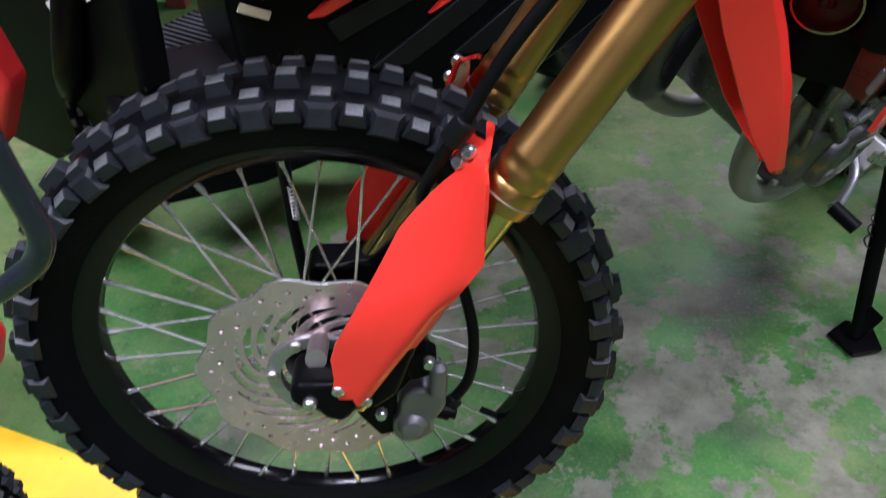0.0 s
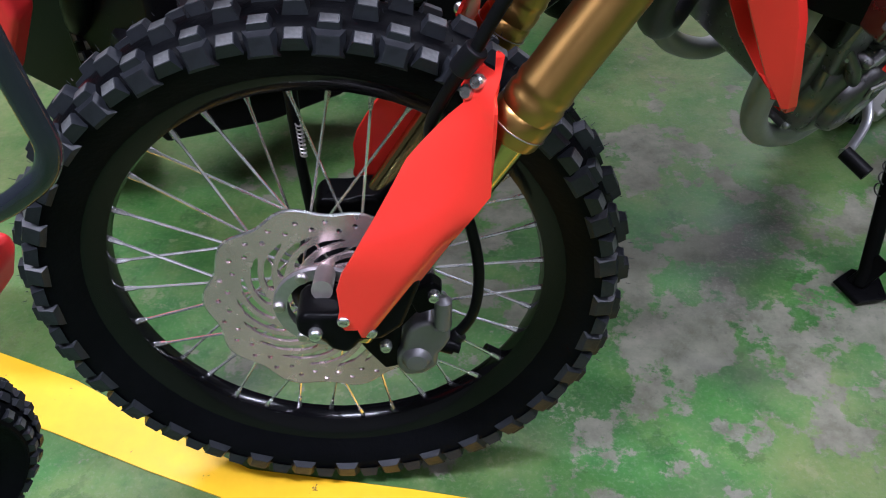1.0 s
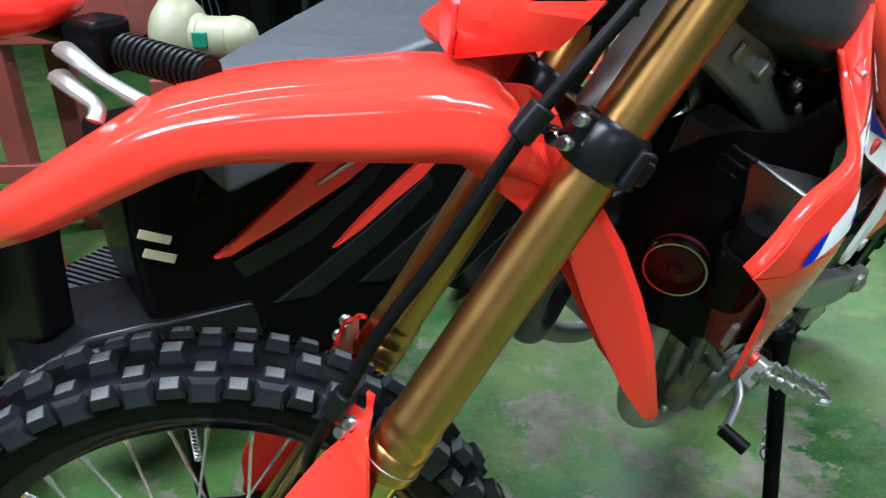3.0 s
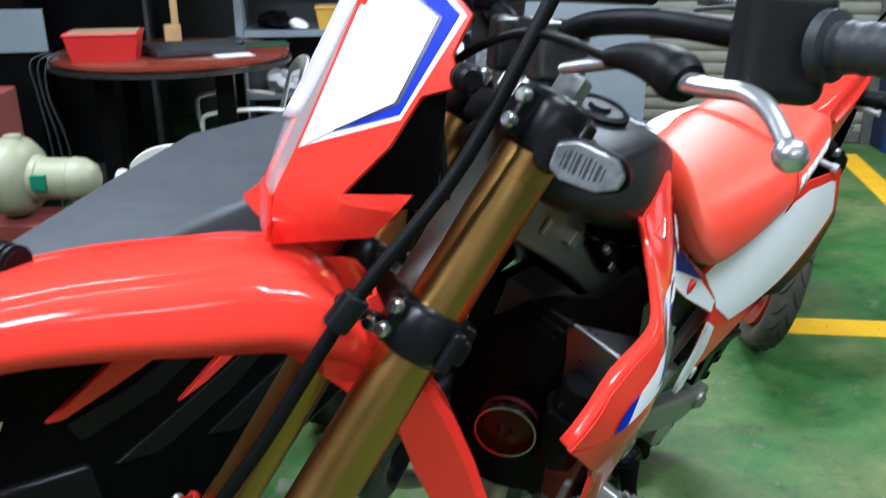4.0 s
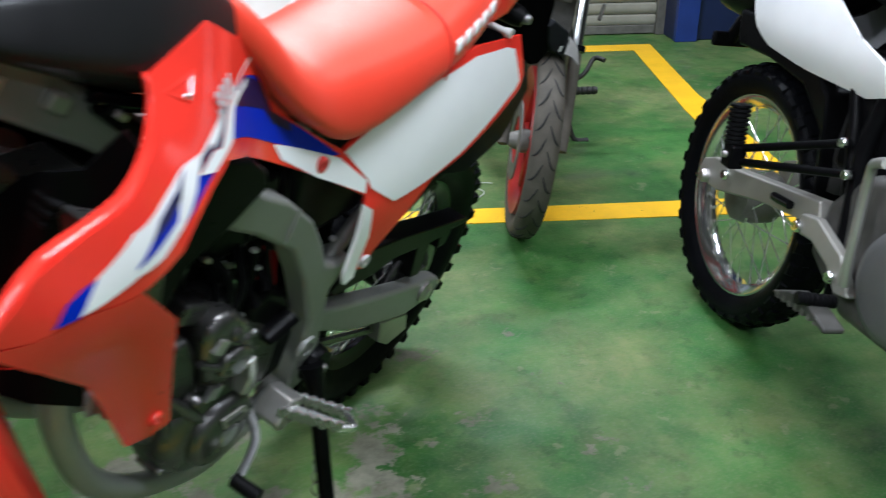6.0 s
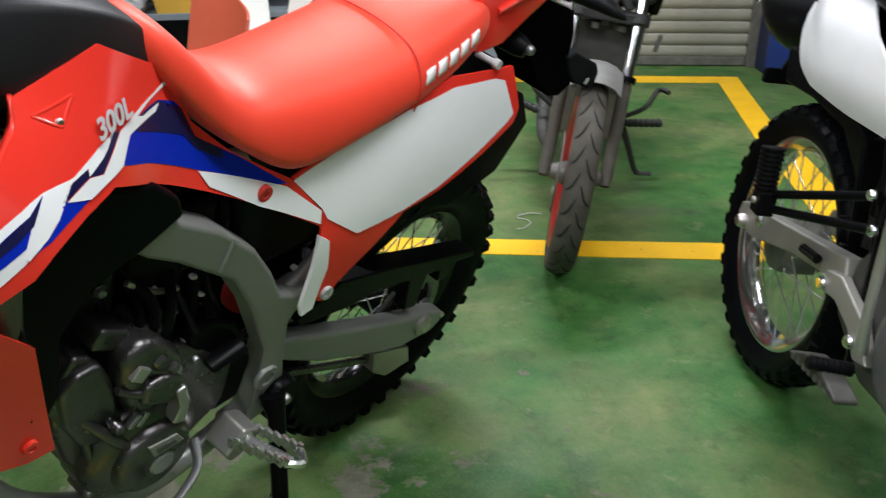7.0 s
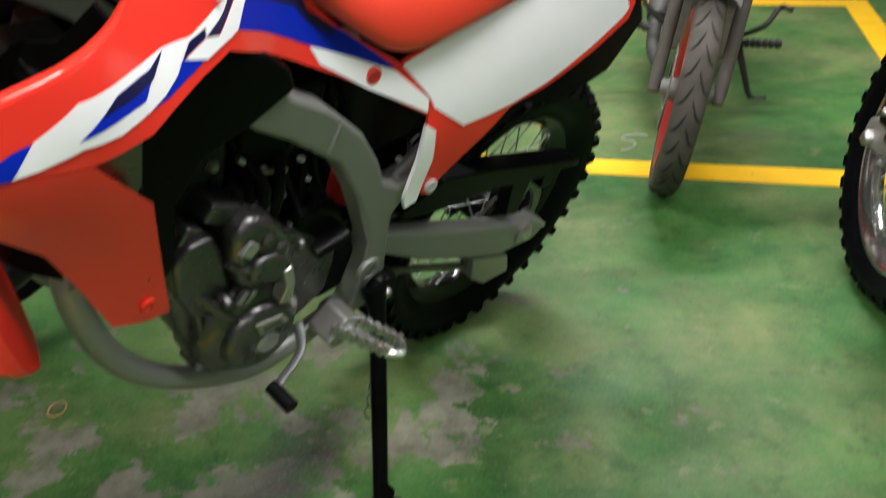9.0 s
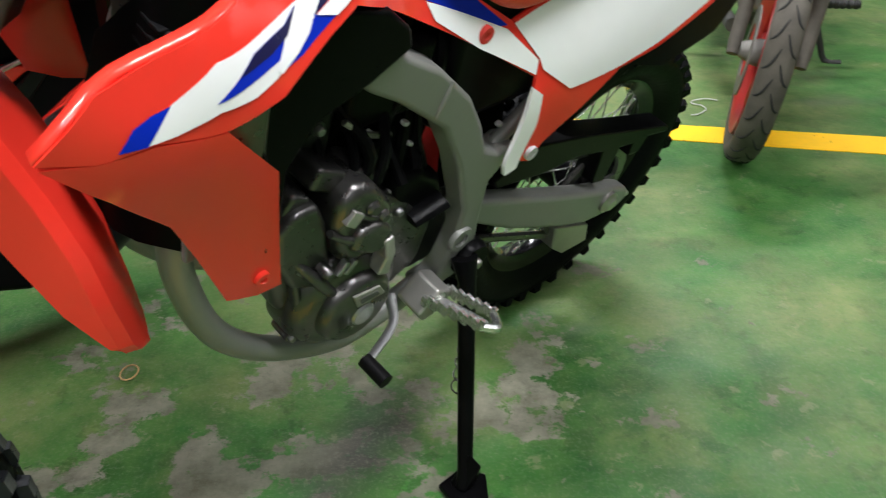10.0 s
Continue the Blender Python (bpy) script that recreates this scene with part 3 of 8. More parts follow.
def plastic_chair(m, material, label, cut=True, arms=True, slant=0.0, rounding=0.08):
    """Monobloc armchair: curved back with upright slots, seat, arms and four legs."""
    c = thing("plastic_chair", m, label, "chair", "plastic chairs")
    bm = bmesh.new()
    sheet(bm, [[(-0.22 + 0.44 * i / 6, -0.22 + 0.44 * j / 5, 0.43 - 0.02 * math.sin(math.pi * i / 6) - 0.012 * j) for i in range(7)] for j in range(6)])
    part("seat", bm, material, c, mods=[SOLID(0.008), BEVEL(0.003)])

    def back(u, v):
        ang = (u - 0.5) * 1.5
        w = 0.24 - 0.03 * v
        return (w * math.sin(ang) / math.sin(0.75), 0.2 + 0.1 * v - 0.14 * (1 - math.cos(ang)) * 1.6, 0.42 + 0.42 * v - rounding * abs(u - 0.5) ** 3 * 8 * v + slant * v * (u - 0.5))
    bm = bmesh.new()
    n, k = 20, 12
    grid = [[bm.verts.new(back(i / n, j / k)) for i in range(n + 1)] for j in range(k + 1)]
    for j in range(k):
        for i in range(n):
            slot = cut and (1 <= j <= 9 and (2 <= i < 7 or 13 <= i < 18))
            if not slot:
                bm.faces.new((grid[j][i], grid[j][i + 1], grid[j + 1][i + 1], grid[j + 1][i]))
    bmesh.ops.delete(bm, geom=[v for v in bm.verts if not v.link_faces], context="VERTS")
    part("backrest", bm, material, c, mods=[SOLID(0.012), BEVEL(0.004), ])
    for sx in (-1, 1):
        if arms:
            bm = bmesh.new()
            sweep(bm, [(sx * 0.25, 0.16, 0.62), (sx * 0.27, 0.0, 0.64), (sx * 0.27, -0.2, 0.63), (sx * 0.25, -0.24, 0.58), (sx * 0.23, -0.22, 0.42)], 0.02, 10, 4, 0.5)
            part("armrest", bm, material, c)
        for sy in (-1, 1):
            bm = bmesh.new()
            sweep(bm, [(sx * 0.21, sy * 0.2, 0.43), (sx * 0.25, sy * 0.24, 0.0)], [0.03, 0.018], 8)
            part("leg", bm, material, c)
    return c


plastic_chair(pose(0.752, 3.62, 0, 0, 0, 4) @ Matrix.Diagonal((0.84, 0.9, 0.985, 1)), CHAIRW, "white plastic monobloc chair with a slotted back", True, False)
plastic_chair(pose(0.89, 2.94, 0, 0, 0, -38) @ Matrix.Diagonal((0.84, 0.9, 0.94, 1)), CHAIRW, "cream plastic monobloc chair with a rounded solid back", False, False)
plastic_chair(pose(0.51, 2.88, 0, 0, 0, -58) @ Matrix.Diagonal((0.72, 0.8, 0.86, 1)), CHAIRR, "orange-red plastic chair with a square-cornered back", False, False, -0.1, 0.0)
plastic_chair(pose(0.02, 3.9, 0, 0, 0, -80) @ Matrix.Diagonal((0.84, 0.84, 0.84, 1)), CHAIRW, "white plastic chair pushed under the round table")
plastic_chair(pose(-0.1, 2.95, 0, 0, 0, 190) @ Matrix.Diagonal((0.74, 0.74, 0.74, 1)), CHAIRW, "cream plastic chair standing before the table", False)

parcel = thing("carton_stack", pose(0.42, 3.35, 0), "white and blue printed carton on the floor by the chairs", "box")
bm = bmesh.new()
box(bm, (0, 0, 0.2), (0.26, 0.22, 0.4))
part("carton", bm, PAPER, parcel, mods=[BEVEL(0.004)])
bm = bmesh.new()
for k in range(3):
    box(bm, (0.03, -0.1125, 0.3 - k * 0.05), (0.1, 0.003, 0.02))
part("printed_bar", bm, BLUE, parcel)

# black computer tower, dark cabinet and paper board at the back left
rack = thing("black_cupboard", pose(-1.05, 4.85, 0, 0, 0, 4), "tall black steel cupboard standing against the wall", "cupboard")
bm = bmesh.new()
box(bm, (0, 0, 0.85), (1.1, 0.5, 1.7))
part("body", bm, DUSTB, rack, mods=[BEVEL(0.006)])
for sx in (-0.27, 0.27):
    bm = bmesh.new()
    box(bm, (sx, -0.256, 0.9), (0.52, 0.015, 1.55))
    part("door", bm, BLACK, rack, mods=[BEVEL(0.004)])
    bm = bmesh.new()
    lathe(bm, [(0.0, -0.01), (0.02, -0.01), (0.024, 0)], pose(sx - math.copysign(0.2, sx), -0.262, 1.05), 16)
    part("lock", bm, DUSTG, rack)
notice = thing("notice_board", pose(-0.25, 4.2, 0, 0, 0, 12), "white paper notice on a short wooden stick standing on the table", "sign")
bm = bmesh.new()
box(bm, (0.09, 0, 1.065), (0.32, 0.006, 0.125), Matrix.Rotation(radians(-8), 4, "Y"))
part("paper", bm, PAPER, notice)
bm = bmesh.new()
box(bm, (-0.04, 0.02, 0.905), (0.03, 0.02, 0.31))
part("stick", bm, WOOD, notice, mods=[BEVEL(0.003)])
bm = bmesh.new()
box(bm, (-0.055, 0.0, 0.785), (0.07, 0.05, 0.07))
part("foot_block", bm, WOOD, notice, mods=[BEVEL(0.004)])
pc = thing("computer_case", pose(-1.0, 4.35, 0, 0, 0, 5), "old black computer case with a pale front strip", "computer")
bm = bmesh.new()
box(bm, (0, 0, 0.6), (0.2, 0.42, 1.2))
part("case", bm, BLACK, pc, mods=[BEVEL(0.006)])
bm = bmesh.new()
box(bm, (0.05, -0.215, 0.806), (0.24, 0.012, 0.175))
part("front_panel", bm, GREYC, pc, "pale blank panel", mods=[BEVEL(0.003)])
for k in range(3):
    bm = bmesh.new()
    dx = 0.03 * k
    sweep(bm, [(TX - 0.4 + dx, TY - 0.2, 0.77), (TX - 0.47 + dx, TY - 0.23, 0.74), (TX - 0.455 + dx * 0.6, TY - 0.25, 0.62), (TX - 0.43 + dx, TY - 0.27, 0.42), (TX - 0.42 + dx, TY - 0.27, 0.006)], 0.0035, 8, 6)
    tagged(part("power_cord", bm, GRIP, None, "thin grey power cord hanging from the table to the floor"), category="cable", group="power cords")
bm = bmesh.new()
sweep(bm, [(0, 0, 0.75), (0.04, -0.16, 0.72), (-0.05, -0.3, 0.4), (-0.2, -0.42, 0.25), (-0.5, -0.4, 0.2)], 0.006, 8, 8)
tagged(part("blue_cable", bm, CABLEB, None, "loose blue cable hanging from the table", pose(TX + 0.2, TY + 0.1, 0)), category="cable")

# cream water pump on a dark red steel bench
bench = thing("steel_bench", pose(-0.87, 2.48, 0), "dark red painted steel workbench", "bench")
bm = bmesh.new()
box(bm, (0, 0, 0.72), (0.8, 0.42, 0.16))
part("top", bm, RUST, bench, mods=[BEVEL(0.006)])
bm = bmesh.new()
box(bm, (-0.05, -0.18, 0.31), (0.7, 0.03, 0.05))
part("rail", bm, RUST, bench, mods=[BEVEL(0.004)])
for sx in (-0.34, 0.04):
    for sy in (-0.16, 0.16):
        bm = bmesh.new()
        box(bm, (sx, sy, 0.33), (0.06, 0.06, 0.66))
        part("leg", bm, RUST, bench, mods=[BEVEL(0.004)])
pump = thing("water_pump", pose(-0.365, 2.3, 0.2, 0, 0, -12) @ Matrix.Diagonal((0.72, 0.72, 0.72, 1)), "cream painted cast water pump with a green patch on a stand", "pump")
bm = bmesh.new()
lathe(bm, [(0.0, -0.075), (0.06, -0.075), (0.1, -0.06), (0.124, -0.03), (0.13, 0.0), (0.122, 0.03), (0.095, 0.055), (0.07, 0.06), (0.0, 0.062)], pose(-0.01, 0, 0.63, 0, 0, 90), 32)
part("pump_housing", bm, CREAM, pump)
bm = bmesh.new()
lathe(bm, [(0.06, 0.0), (0.075, 0.03), (0.072, 0.05), (0.066, 0.055), (0.066, 0.15), (0.07, 0.155), (0.066, 0.185), (0.05, 0.215), (0.03, 0.228), (0.0, 0.23)], pose(0.03, 0, 0.625, 0, 0, -90), 28)
part("motor", bm, CREAM, pump)
bm = bmesh.new()
lathe(bm, [(0.022, 0.0), (0.022, 0.09), (0.03, 0.094), (0.026, 0.108), (0.0, 0.11)], pose(0, 0, 0.655, 90, 0, 0), 18)
part("outlet", bm, CREAM, pump)
bm = bmesh.new()
box(bm, (0.1, -0.068, 0.63), (0.05, 0.016, 0.05))
part("terminal_box", bm, GREENP, pump, mods=[BEVEL(0.004)])
bm = bmesh.new()
box(bm, (0.06, 0, 0.083), (0.3, 0.2, 0.834))
part("stand", bm, RUST, pump, mods=[BEVEL(0.006)])

bm = bmesh.new()
sweep(bm, [(0.07, 0.07, 0.004), (0.035, 0.082, 0.006), (-0.005, 0.075, 0.004), (-0.018, 0.05, 0.005), (0.005, 0.03, 0.006), (0.012, 0.0, 0.004), (-0.02, -0.035, 0.004), (-0.045, -0.04, 0.004)], 0.0019, 6, 6)
tagged(part("scrap_string", bm, STRING, None, "short piece of white string lying on the floor", pose(1.585, 2.82, 0)), category="string")
bm = bmesh.new()
sweep(bm, [(0.016 * math.cos(k * math.pi / 6), 0.022 * math.sin(k * math.pi / 6), 0.003) for k in range(13)], 0.0016, 6)
tagged(part("rubber_band", bm, WOOD, None, "thin tan rubber band lying on the floor", pose(0.175, 1.643, 0)), category="rubber band")


# ---- motorcycles: shared parts ----
def block_mesh(w, l, h):
    """A tyre lug, x outwards, y across, z along, a little narrower at its top."""
    bm = bmesh.new()
    k = 0.6
    lo = [bm.verts.new((-h, sy * w / 2, sz * l / 2)) for sy, sz in ((-1, -1), (1, -1), (1, 1), (-1, 1))]
    mi = [bm.verts.new((h * 0.94, sy * w / 2 * 0.68, sz * l / 2 * 0.68)) for sy, sz in ((-1, -1), (1, -1), (1, 1), (-1, 1))]
    hi = [bm.verts.new((h, sy * w / 2 * k, sz * l / 2 * k)) for sy, sz in ((-1, -1), (1, -1), (1, 1), (-1, 1))]
    for a, b in ((lo, mi), (mi, hi)):
        for i in range(4):
            bm.faces.new((a[i], a[(i + 1) % 4], b[(i + 1) % 4], b[i]))
    bm.faces.new(hi)
    bmesh.ops.recalc_face_normals(bm, faces=bm.faces)
    me = bpy.data.meshes.new("tread_block")
    bm.to_mesh(me)
    bm.free()
    me.polygons[len(me.polygons) - 1].material_index = 1
    return me


def tyre(parent, name, m, R, w, rim, material, lug=None, rows=(), count=32, label=""):
    """A tyre with lugs. rows: (across, tilt, shift, width, length, height)."""
    h = w / 2
    bm = bmesh.new()
    half = [(rim - 0.004, -h * 0.5), (rim + 0.004, -h * 0.6), (rim + 0.012, -h * 0.73), (rim + 0.024, -h * 0.87), ((rim + R) / 2, -h * 0.96), (R - 0.03, -h * 0.94), (R - 0.018, -h * 0.78), (R - 0.011, -h * 0.42), (R - 0.009, 0)]
    prof = half + [(r, -y) for r, y in half[-2::-1]]
    lathe(bm, prof, None, 72, closed=True)
    t = part(name, bm, material, parent, label, m)
    for across, tilt, shift, bw, bl, bh in rows:
        me = block_mesh(bw, bl, bh)
        me.materials.append(LUG if lug is TREAD else lug)
        me.materials.append(lug)
        rad = R - 0.008 - 0.020 * (abs(across) / h) ** 2.2
        for k in range(count):
            th = 2 * math.pi * (k + shift) / count
            o = new("tread_block", me)
            o.parent = t
            o.matrix_basis = Matrix.Rotation(-th, 4, "Y") @ Matrix.Translation((rad, across, 0)) @ Matrix.Rotation(radians(tilt), 4, "Z")
    return t


def spoked_rim(parent, name, m, rim, width, material, spokes=36, hub=0.033, label="", spoke_mat=None):
    h = width / 2
    bm = bmesh.new()
    prof = [(rim - 0.026, 0), (rim - 0.024, -h * 0.35), (rim - 0.012, -h * 0.7), (rim - 0.004, -h * 0.8), (rim + 0.008, -h * 0.86), (rim + 0.009, -h), (rim - 0.002, -h), (rim - 0.01, -h * 0.95), (rim - 0.03, -h * 0.45), (rim - 0.033, 0)]
    lathe(bm, prof + [(r, -y) for r, y in prof[-2:0:-1]], None, 72, closed=True)
    r = part(name, bm, material, parent, label, m)
    for side in (-1, 1):
        for lead in (-1, 1):
            bm = bmesh.new()
            a = radians(58 * lead)
            p0 = Vector((hub * math.cos(a), side * 0.034, hub * math.sin(a)))
            p1 = Vector((rim - 0.034, side * 0.006, 0))
            d = (p1 - p0).normalized()
            sweep(bm, [p0, p1], 0.0017, 6)
            sweep(bm, [p1 - d * 0.012, p1 - d * 0.004, p1 + d * 0.006], [0.0024, 0.0032, 0.0034], 6)
            me = bpy.data.meshes.new("spoke")
            bm.to_mesh(me)
            bm.free()
            me.materials.append(spoke_mat or SPOKE)
            q = spokes // 4
            for k in range(q):
                th = 2 * math.pi * (k + (0.25 if lead > 0 else 0) + (0.5 if side > 0 else 0)) / q
                o = new("spoke", me)
                o.parent = r
                o.matrix_basis = Matrix.Rotation(-th, 4, "Y")
    return r


KNOBBY = [(-0.013, -4, 0.0, 0.022, 0.027, 0.0105), (0.013, 4, 0.5, 0.022, 0.027, 0.0105), (-0.033, -10, 0.5, 0.02, 0.027, 0.0095), (0.033, 10, 0.0, 0.02, 0.027, 0.0095), (-0.042, -28, 0.0, 0.019, 0.025, 0.0065), (0.042, 28, 0.5, 0.019, 0.025, 0.0065)]

# ---- the red trail motorcycle ----
LEAN, YAW, STEER = 20.247, 46.069, 43.831
BASE = pose(-0.04895, 0.98215, 0.0056, LEAN, 0, YAW)
BODY = pose(-0.05997, 0.99334, 0.0056, LEAN, 0, YAW - 3.0)
RAKE = radians(27.5)
AXIS = Vector((math.sin(RAKE), 0, math.cos(RAKE)))
FOOT = Vector((-0.109, 0, 0))
TURN = Matrix.Translation(FOOT) @ Matrix.Rotation(-radians(STEER), 4, AXIS) @ Matrix.Translation(-FOOT)
YOKE = BODY.inverted() @ BASE @ TURN
FRONT = YOKE @ Matrix.Translation((0, 0, 0.009))
bike = thing("trail_motorcycle", BODY, "red white and blue trail motorcycle leaning on its side stand", "motorcycle")


def fp(name, bm, material, label="", smooth=True, mods=(), parent=None):
    """A part that turns with the fork."""
    return part(name, bm, material, parent or bike, label, FRONT if parent is None else None, smooth, mods)


def yp(name, bm, material, label="", smooth=True, mods=(), parent=None):
    """A part of the front bodywork, which turns with the fork too."""
    return part(name, bm, material, parent or bike, label, YOKE if parent is None else None, smooth, mods)


def bolts(name, centres, axis, r, h, material, maker, parent=None):
    """One small bolt head at each centre."""
    for c in centres:
        bm = bmesh.new()
        bolt(bm, c, axis, r, h)
        maker(name, bm, material, parent=parent)


def bp(name, bm, material, label="", smooth=True, mods=(), parent=None):
    return part(name, bm, material, parent or bike, label, None, smooth, mods)


# front wheel
HUBC = Vector((0.002, 0, 0.338))
FW = FRONT @ Matrix.Translation(HUBC)
front_tyre = tyre(bike, "front_tyre", turned(FW, 0.06), 0.334, 0.094, 0.266, TYRE, TREAD, KNOBBY, 33, "black knobbly front tyre with dusty tread blocks")
# moulded wedges that run from the outer lugs down the sidewall
wedge = block_mesh(0.026, 0.03, 0.0035)
wedge.materials.append(LUG)
wedge.materials.append(LUG)
for side in (-1, 1):
    for k in range(33):
        o = new("sidewall_wedge", wedge)
        o.parent = front_tyre
        o.matrix_basis = Matrix.Rotation(-2 * math.pi * (k + (0.5 if side < 0 else 0.0)) / 33, 4, "Y") @ Matrix.Translation((0.306, side * 0.0452, 0)) @ Matrix.Rotation(radians(side * 83), 4, "Z")
bm = bmesh.new()
rng = random.Random(11)
for k in range(132):
    th = 2 * math.pi * (k // 2 + rng.uniform(-0.3, 0.3)) / 66
    y = rng.choice((-1, 1)) * rng.uniform(0.008, 0.036)
    r0 = 0.335 - 4.2 * y * y
    a = Vector((r0 * math.cos(th), y, r0 * math.sin(th)))
    sweep(bm, [a, a + Vector((math.cos(th + rng.uniform(-0.5, 0.5)), y * 12, math.sin(th))) * rng.uniform(0.003, 0.008)], [0.0006, 0.0002], 4)
tagged(part("moulding_hairs", bm, LUG, bike, "fine rubber moulding hairs on the tread", FW), "fine rubber moulding hairs on the tread", kind="stuff")
spoked_rim(bike, "front_rim", FW, 0.272, 0.052, RIMB, 36, 0.034, "glossy black spoked wheel rim")
bm = bmesh.new()
lathe(bm, [(0.0, -0.048), (0.03, -0.048), (0.034, -0.04), (0.04, -0.034), (0.04, -0.028), (0.026, -0.02), (0.026, 0.02), (0.04, 0.028), (0.04, 0.036), (0.03, 0.04), (0.0, 0.04)], None, 28)
part("front_hub", bm, BLACK, bike, "black wheel hub", FW)
bm = bmesh.new()
cyl(bm, (0.208, 0.0, -0.119), (0.19, 0.0, -0.109), 0.006)
cyl(bm, (0.236, 0.0, -0.135), (0.208, 0.0, -0.119), 0.0035)
part("valve_stem", bm, MATTE, bike, "", FW)


def wave_disc(r_out, r_in, lobes, holes):
    """A brake disc with a waved rim, cut slots and drilled holes."""
    bm = bmesh.new()
    loops = [[((r_out + 0.0045 * math.cos(lobes * a)) * math.cos(a), (r_out + 0.0045 * math.cos(lobes * a)) * math.sin(a)) for a in (2 * math.pi * k / 120 for k in range(120))],
             [(r_in * math.cos(a), r_in * math.sin(a)) for a in (2 * math.pi * k / 40 for k in range(40))]]
    for k in range(holes):
        for dr, da in ((-0.011, 0), (-0.021, 0.5)):
            a = 2 * math.pi * (k + da) / holes
            c = ((r_out + dr) * math.cos(a), (r_out + dr) * math.sin(a))
            loops.append([(c[0] + 0.0032 * math.cos(t), c[1] + 0.0032 * math.sin(t)) for t in (2 * math.pi * j / 8 for j in range(8))])
    for k in range(18):
        a0 = 2 * math.pi * k / 18
        pts = [(r_in + 0.009 + j / 7 * (r_out - r_in - 0.04), a0 - 0.72 * (j / 7) ** 1.2) for j in range(8)]
        loops.append([(r * math.cos(a + w), r * math.sin(a + w)) for (r, a), w in zip(pts, (0.03, 0.09, 0.1, 0.105, 0.105, 0.1, 0.09, 0.03))] + [(r * math.cos(a - w), r * math.sin(a - w)) for (r, a), w in zip(pts[::-1], (0.03, 0.09, 0.1, 0.105, 0.105, 0.1, 0.09, 0.03))])
    edges = []
    for lp in loops:
        vs = [bm.verts.new((x, 0, z)) for x, z in lp]
        edges += [bm.edges.new((vs[i], vs[(i + 1) % len(vs)])) for i in range(len(vs))]
    bmesh.ops.triangle_fill(bm, use_beauty=True, use_dissolve=False, edges=edges, normal=(0, 1, 0))
    return bm


DISC = FW @ Matrix.Translation((0, -0.05, 0))
disc = part("brake_disc", wave_disc(0.127, 0.05, 10, 24), DISCM, bike, "drilled wave-edged steel brake disc", DISC, False, [SOLID(0.004)])
bm = bmesh.new()
sweep(bm, [((0.1272 + 0.0045 * math.cos(10 * a)) * math.cos(a), 0, (0.1272 + 0.0045 * math.cos(10 * a)) * math.sin(a)) for a in (2 * math.pi * k / 120 for k in range(121))], 0.0019, 6)
part("disc_edge", bm, ZINC, disc, "bright machined disc edge")
bm = bmesh.new()
lathe(bm, [(0.042, -0.006), (0.056, -0.006), (0.058, 0.0), (0.056, 0.006), (0.042, 0.006)], None, 40, closed=True)
carrier = part("disc_carrier", bm, ALU, bike, "", DISC)
bolts("disc_bolt", [(0.05 * math.cos(math.pi * k / 3), -0.006, 0.05 * math.sin(math.pi * k / 3)) for k in range(6)], (0, -1, 0), 0.007, 0.005, STEEL, fp, carrier)

# fork legs
LEG0 = FOOT + 0.031 * Vector((-math.cos(RAKE), 0, math.sin(RAKE)))
leg_at = lambda s, y: LEG0 + AXIS * s + Vector((0, y, 0))
for side in (-1, 1):
    y = side * 0.095
    bm = bmesh.new()
    tops = [(0.655, 0.0262), (0.658, 0.0275), (0.68, 0.0275), (0.683, 0.026), (0.688, 0.0272), (0.698, 0.0272), (0.702, 0.0256), (0.706, 0.0266), (0.712, 0.0266), (0.716, 0.0252), (0.93, 0.0252), (0.98, 0.0244), (1.134, 0.0244), (1.1345, 0.0236), (1.136, 0.0236), (1.1365, 0.0244), (1.2, 0.0244)]
    sweep(bm, [leg_at(s, y) for s, _ in tops], [r for _, r in tops], 32)
    fp("fork_tube", bm, GOLD, "gold anodised upside-down fork tube")
    bm = bmesh.new()
    sweep(bm, [leg_at(0.38, y), leg_at(0.67, y)], 0.0215, 24)
    fp("fork_slider", bm, mat("yellowish_slider", (0.5, 0.42, 0.16), 0.18, metal=1.0), "polished fork slider")
    bm = bmesh.new()
    sweep(bm, [leg_at(1.2, y), leg_at(1.206, y), leg_at(1.207, y), leg_at(1.224, y), leg_at(1.226, y)], [0.0235, 0.0225, 0.0135, 0.0135, 0.012], 6)
    fp("fork_cap", bm, ALU, "bare alloy hexagon fork cap", smooth=False)
    bm = bmesh.new()
    clip = [leg_at(0.668, y) + 0.0282 * (Vector((math.cos(RAKE), 0, -math.sin(RAKE))) * math.cos(a) + Vector((0, 1, 0)) * math.sin(a)) for a in (2 * math.pi * k / 40 for k in range(41))]
    sweep(bm, clip, 0.0007, 6)
    fp("wire_clip", bm, STEEL, "thin steel wire clip round the dust seal")
    # axle lug
    bm = bmesh.new()
    slab(bm, [(-0.022, 0.364), (-0.022, 0.38), (-0.016, 0.391), (0.017, 0.393), (0.03, 0.398), (0.05, 0.4), (0.075, 0.43), (0.088, 0.46), (0.1, 0.44), (0.085, 0.38), (0.065, 0.36), (0.044, 0.356), (0.038, 0.346), (0.03, 0.337), (0.013, 0.342), (0.004, 0.354), (-0.012, 0.357)], y - 0.028, y + 0.024)
    fp("axle_lug", bm, BLACK, "black cast axle lug", mods=[BEVEL(0.009, 3)])
bolts("axle_bolt", [(-0.002, -0.123, 0.369)], (0, -1, 0), 0.0075, 0.008, ZINC, fp)
bm = bmesh.new()
cyl(bm, (0.002, -0.095, 0.4), (0.002, -0.045, 0.385), 0.011)
fp("axle", bm, STEEL)

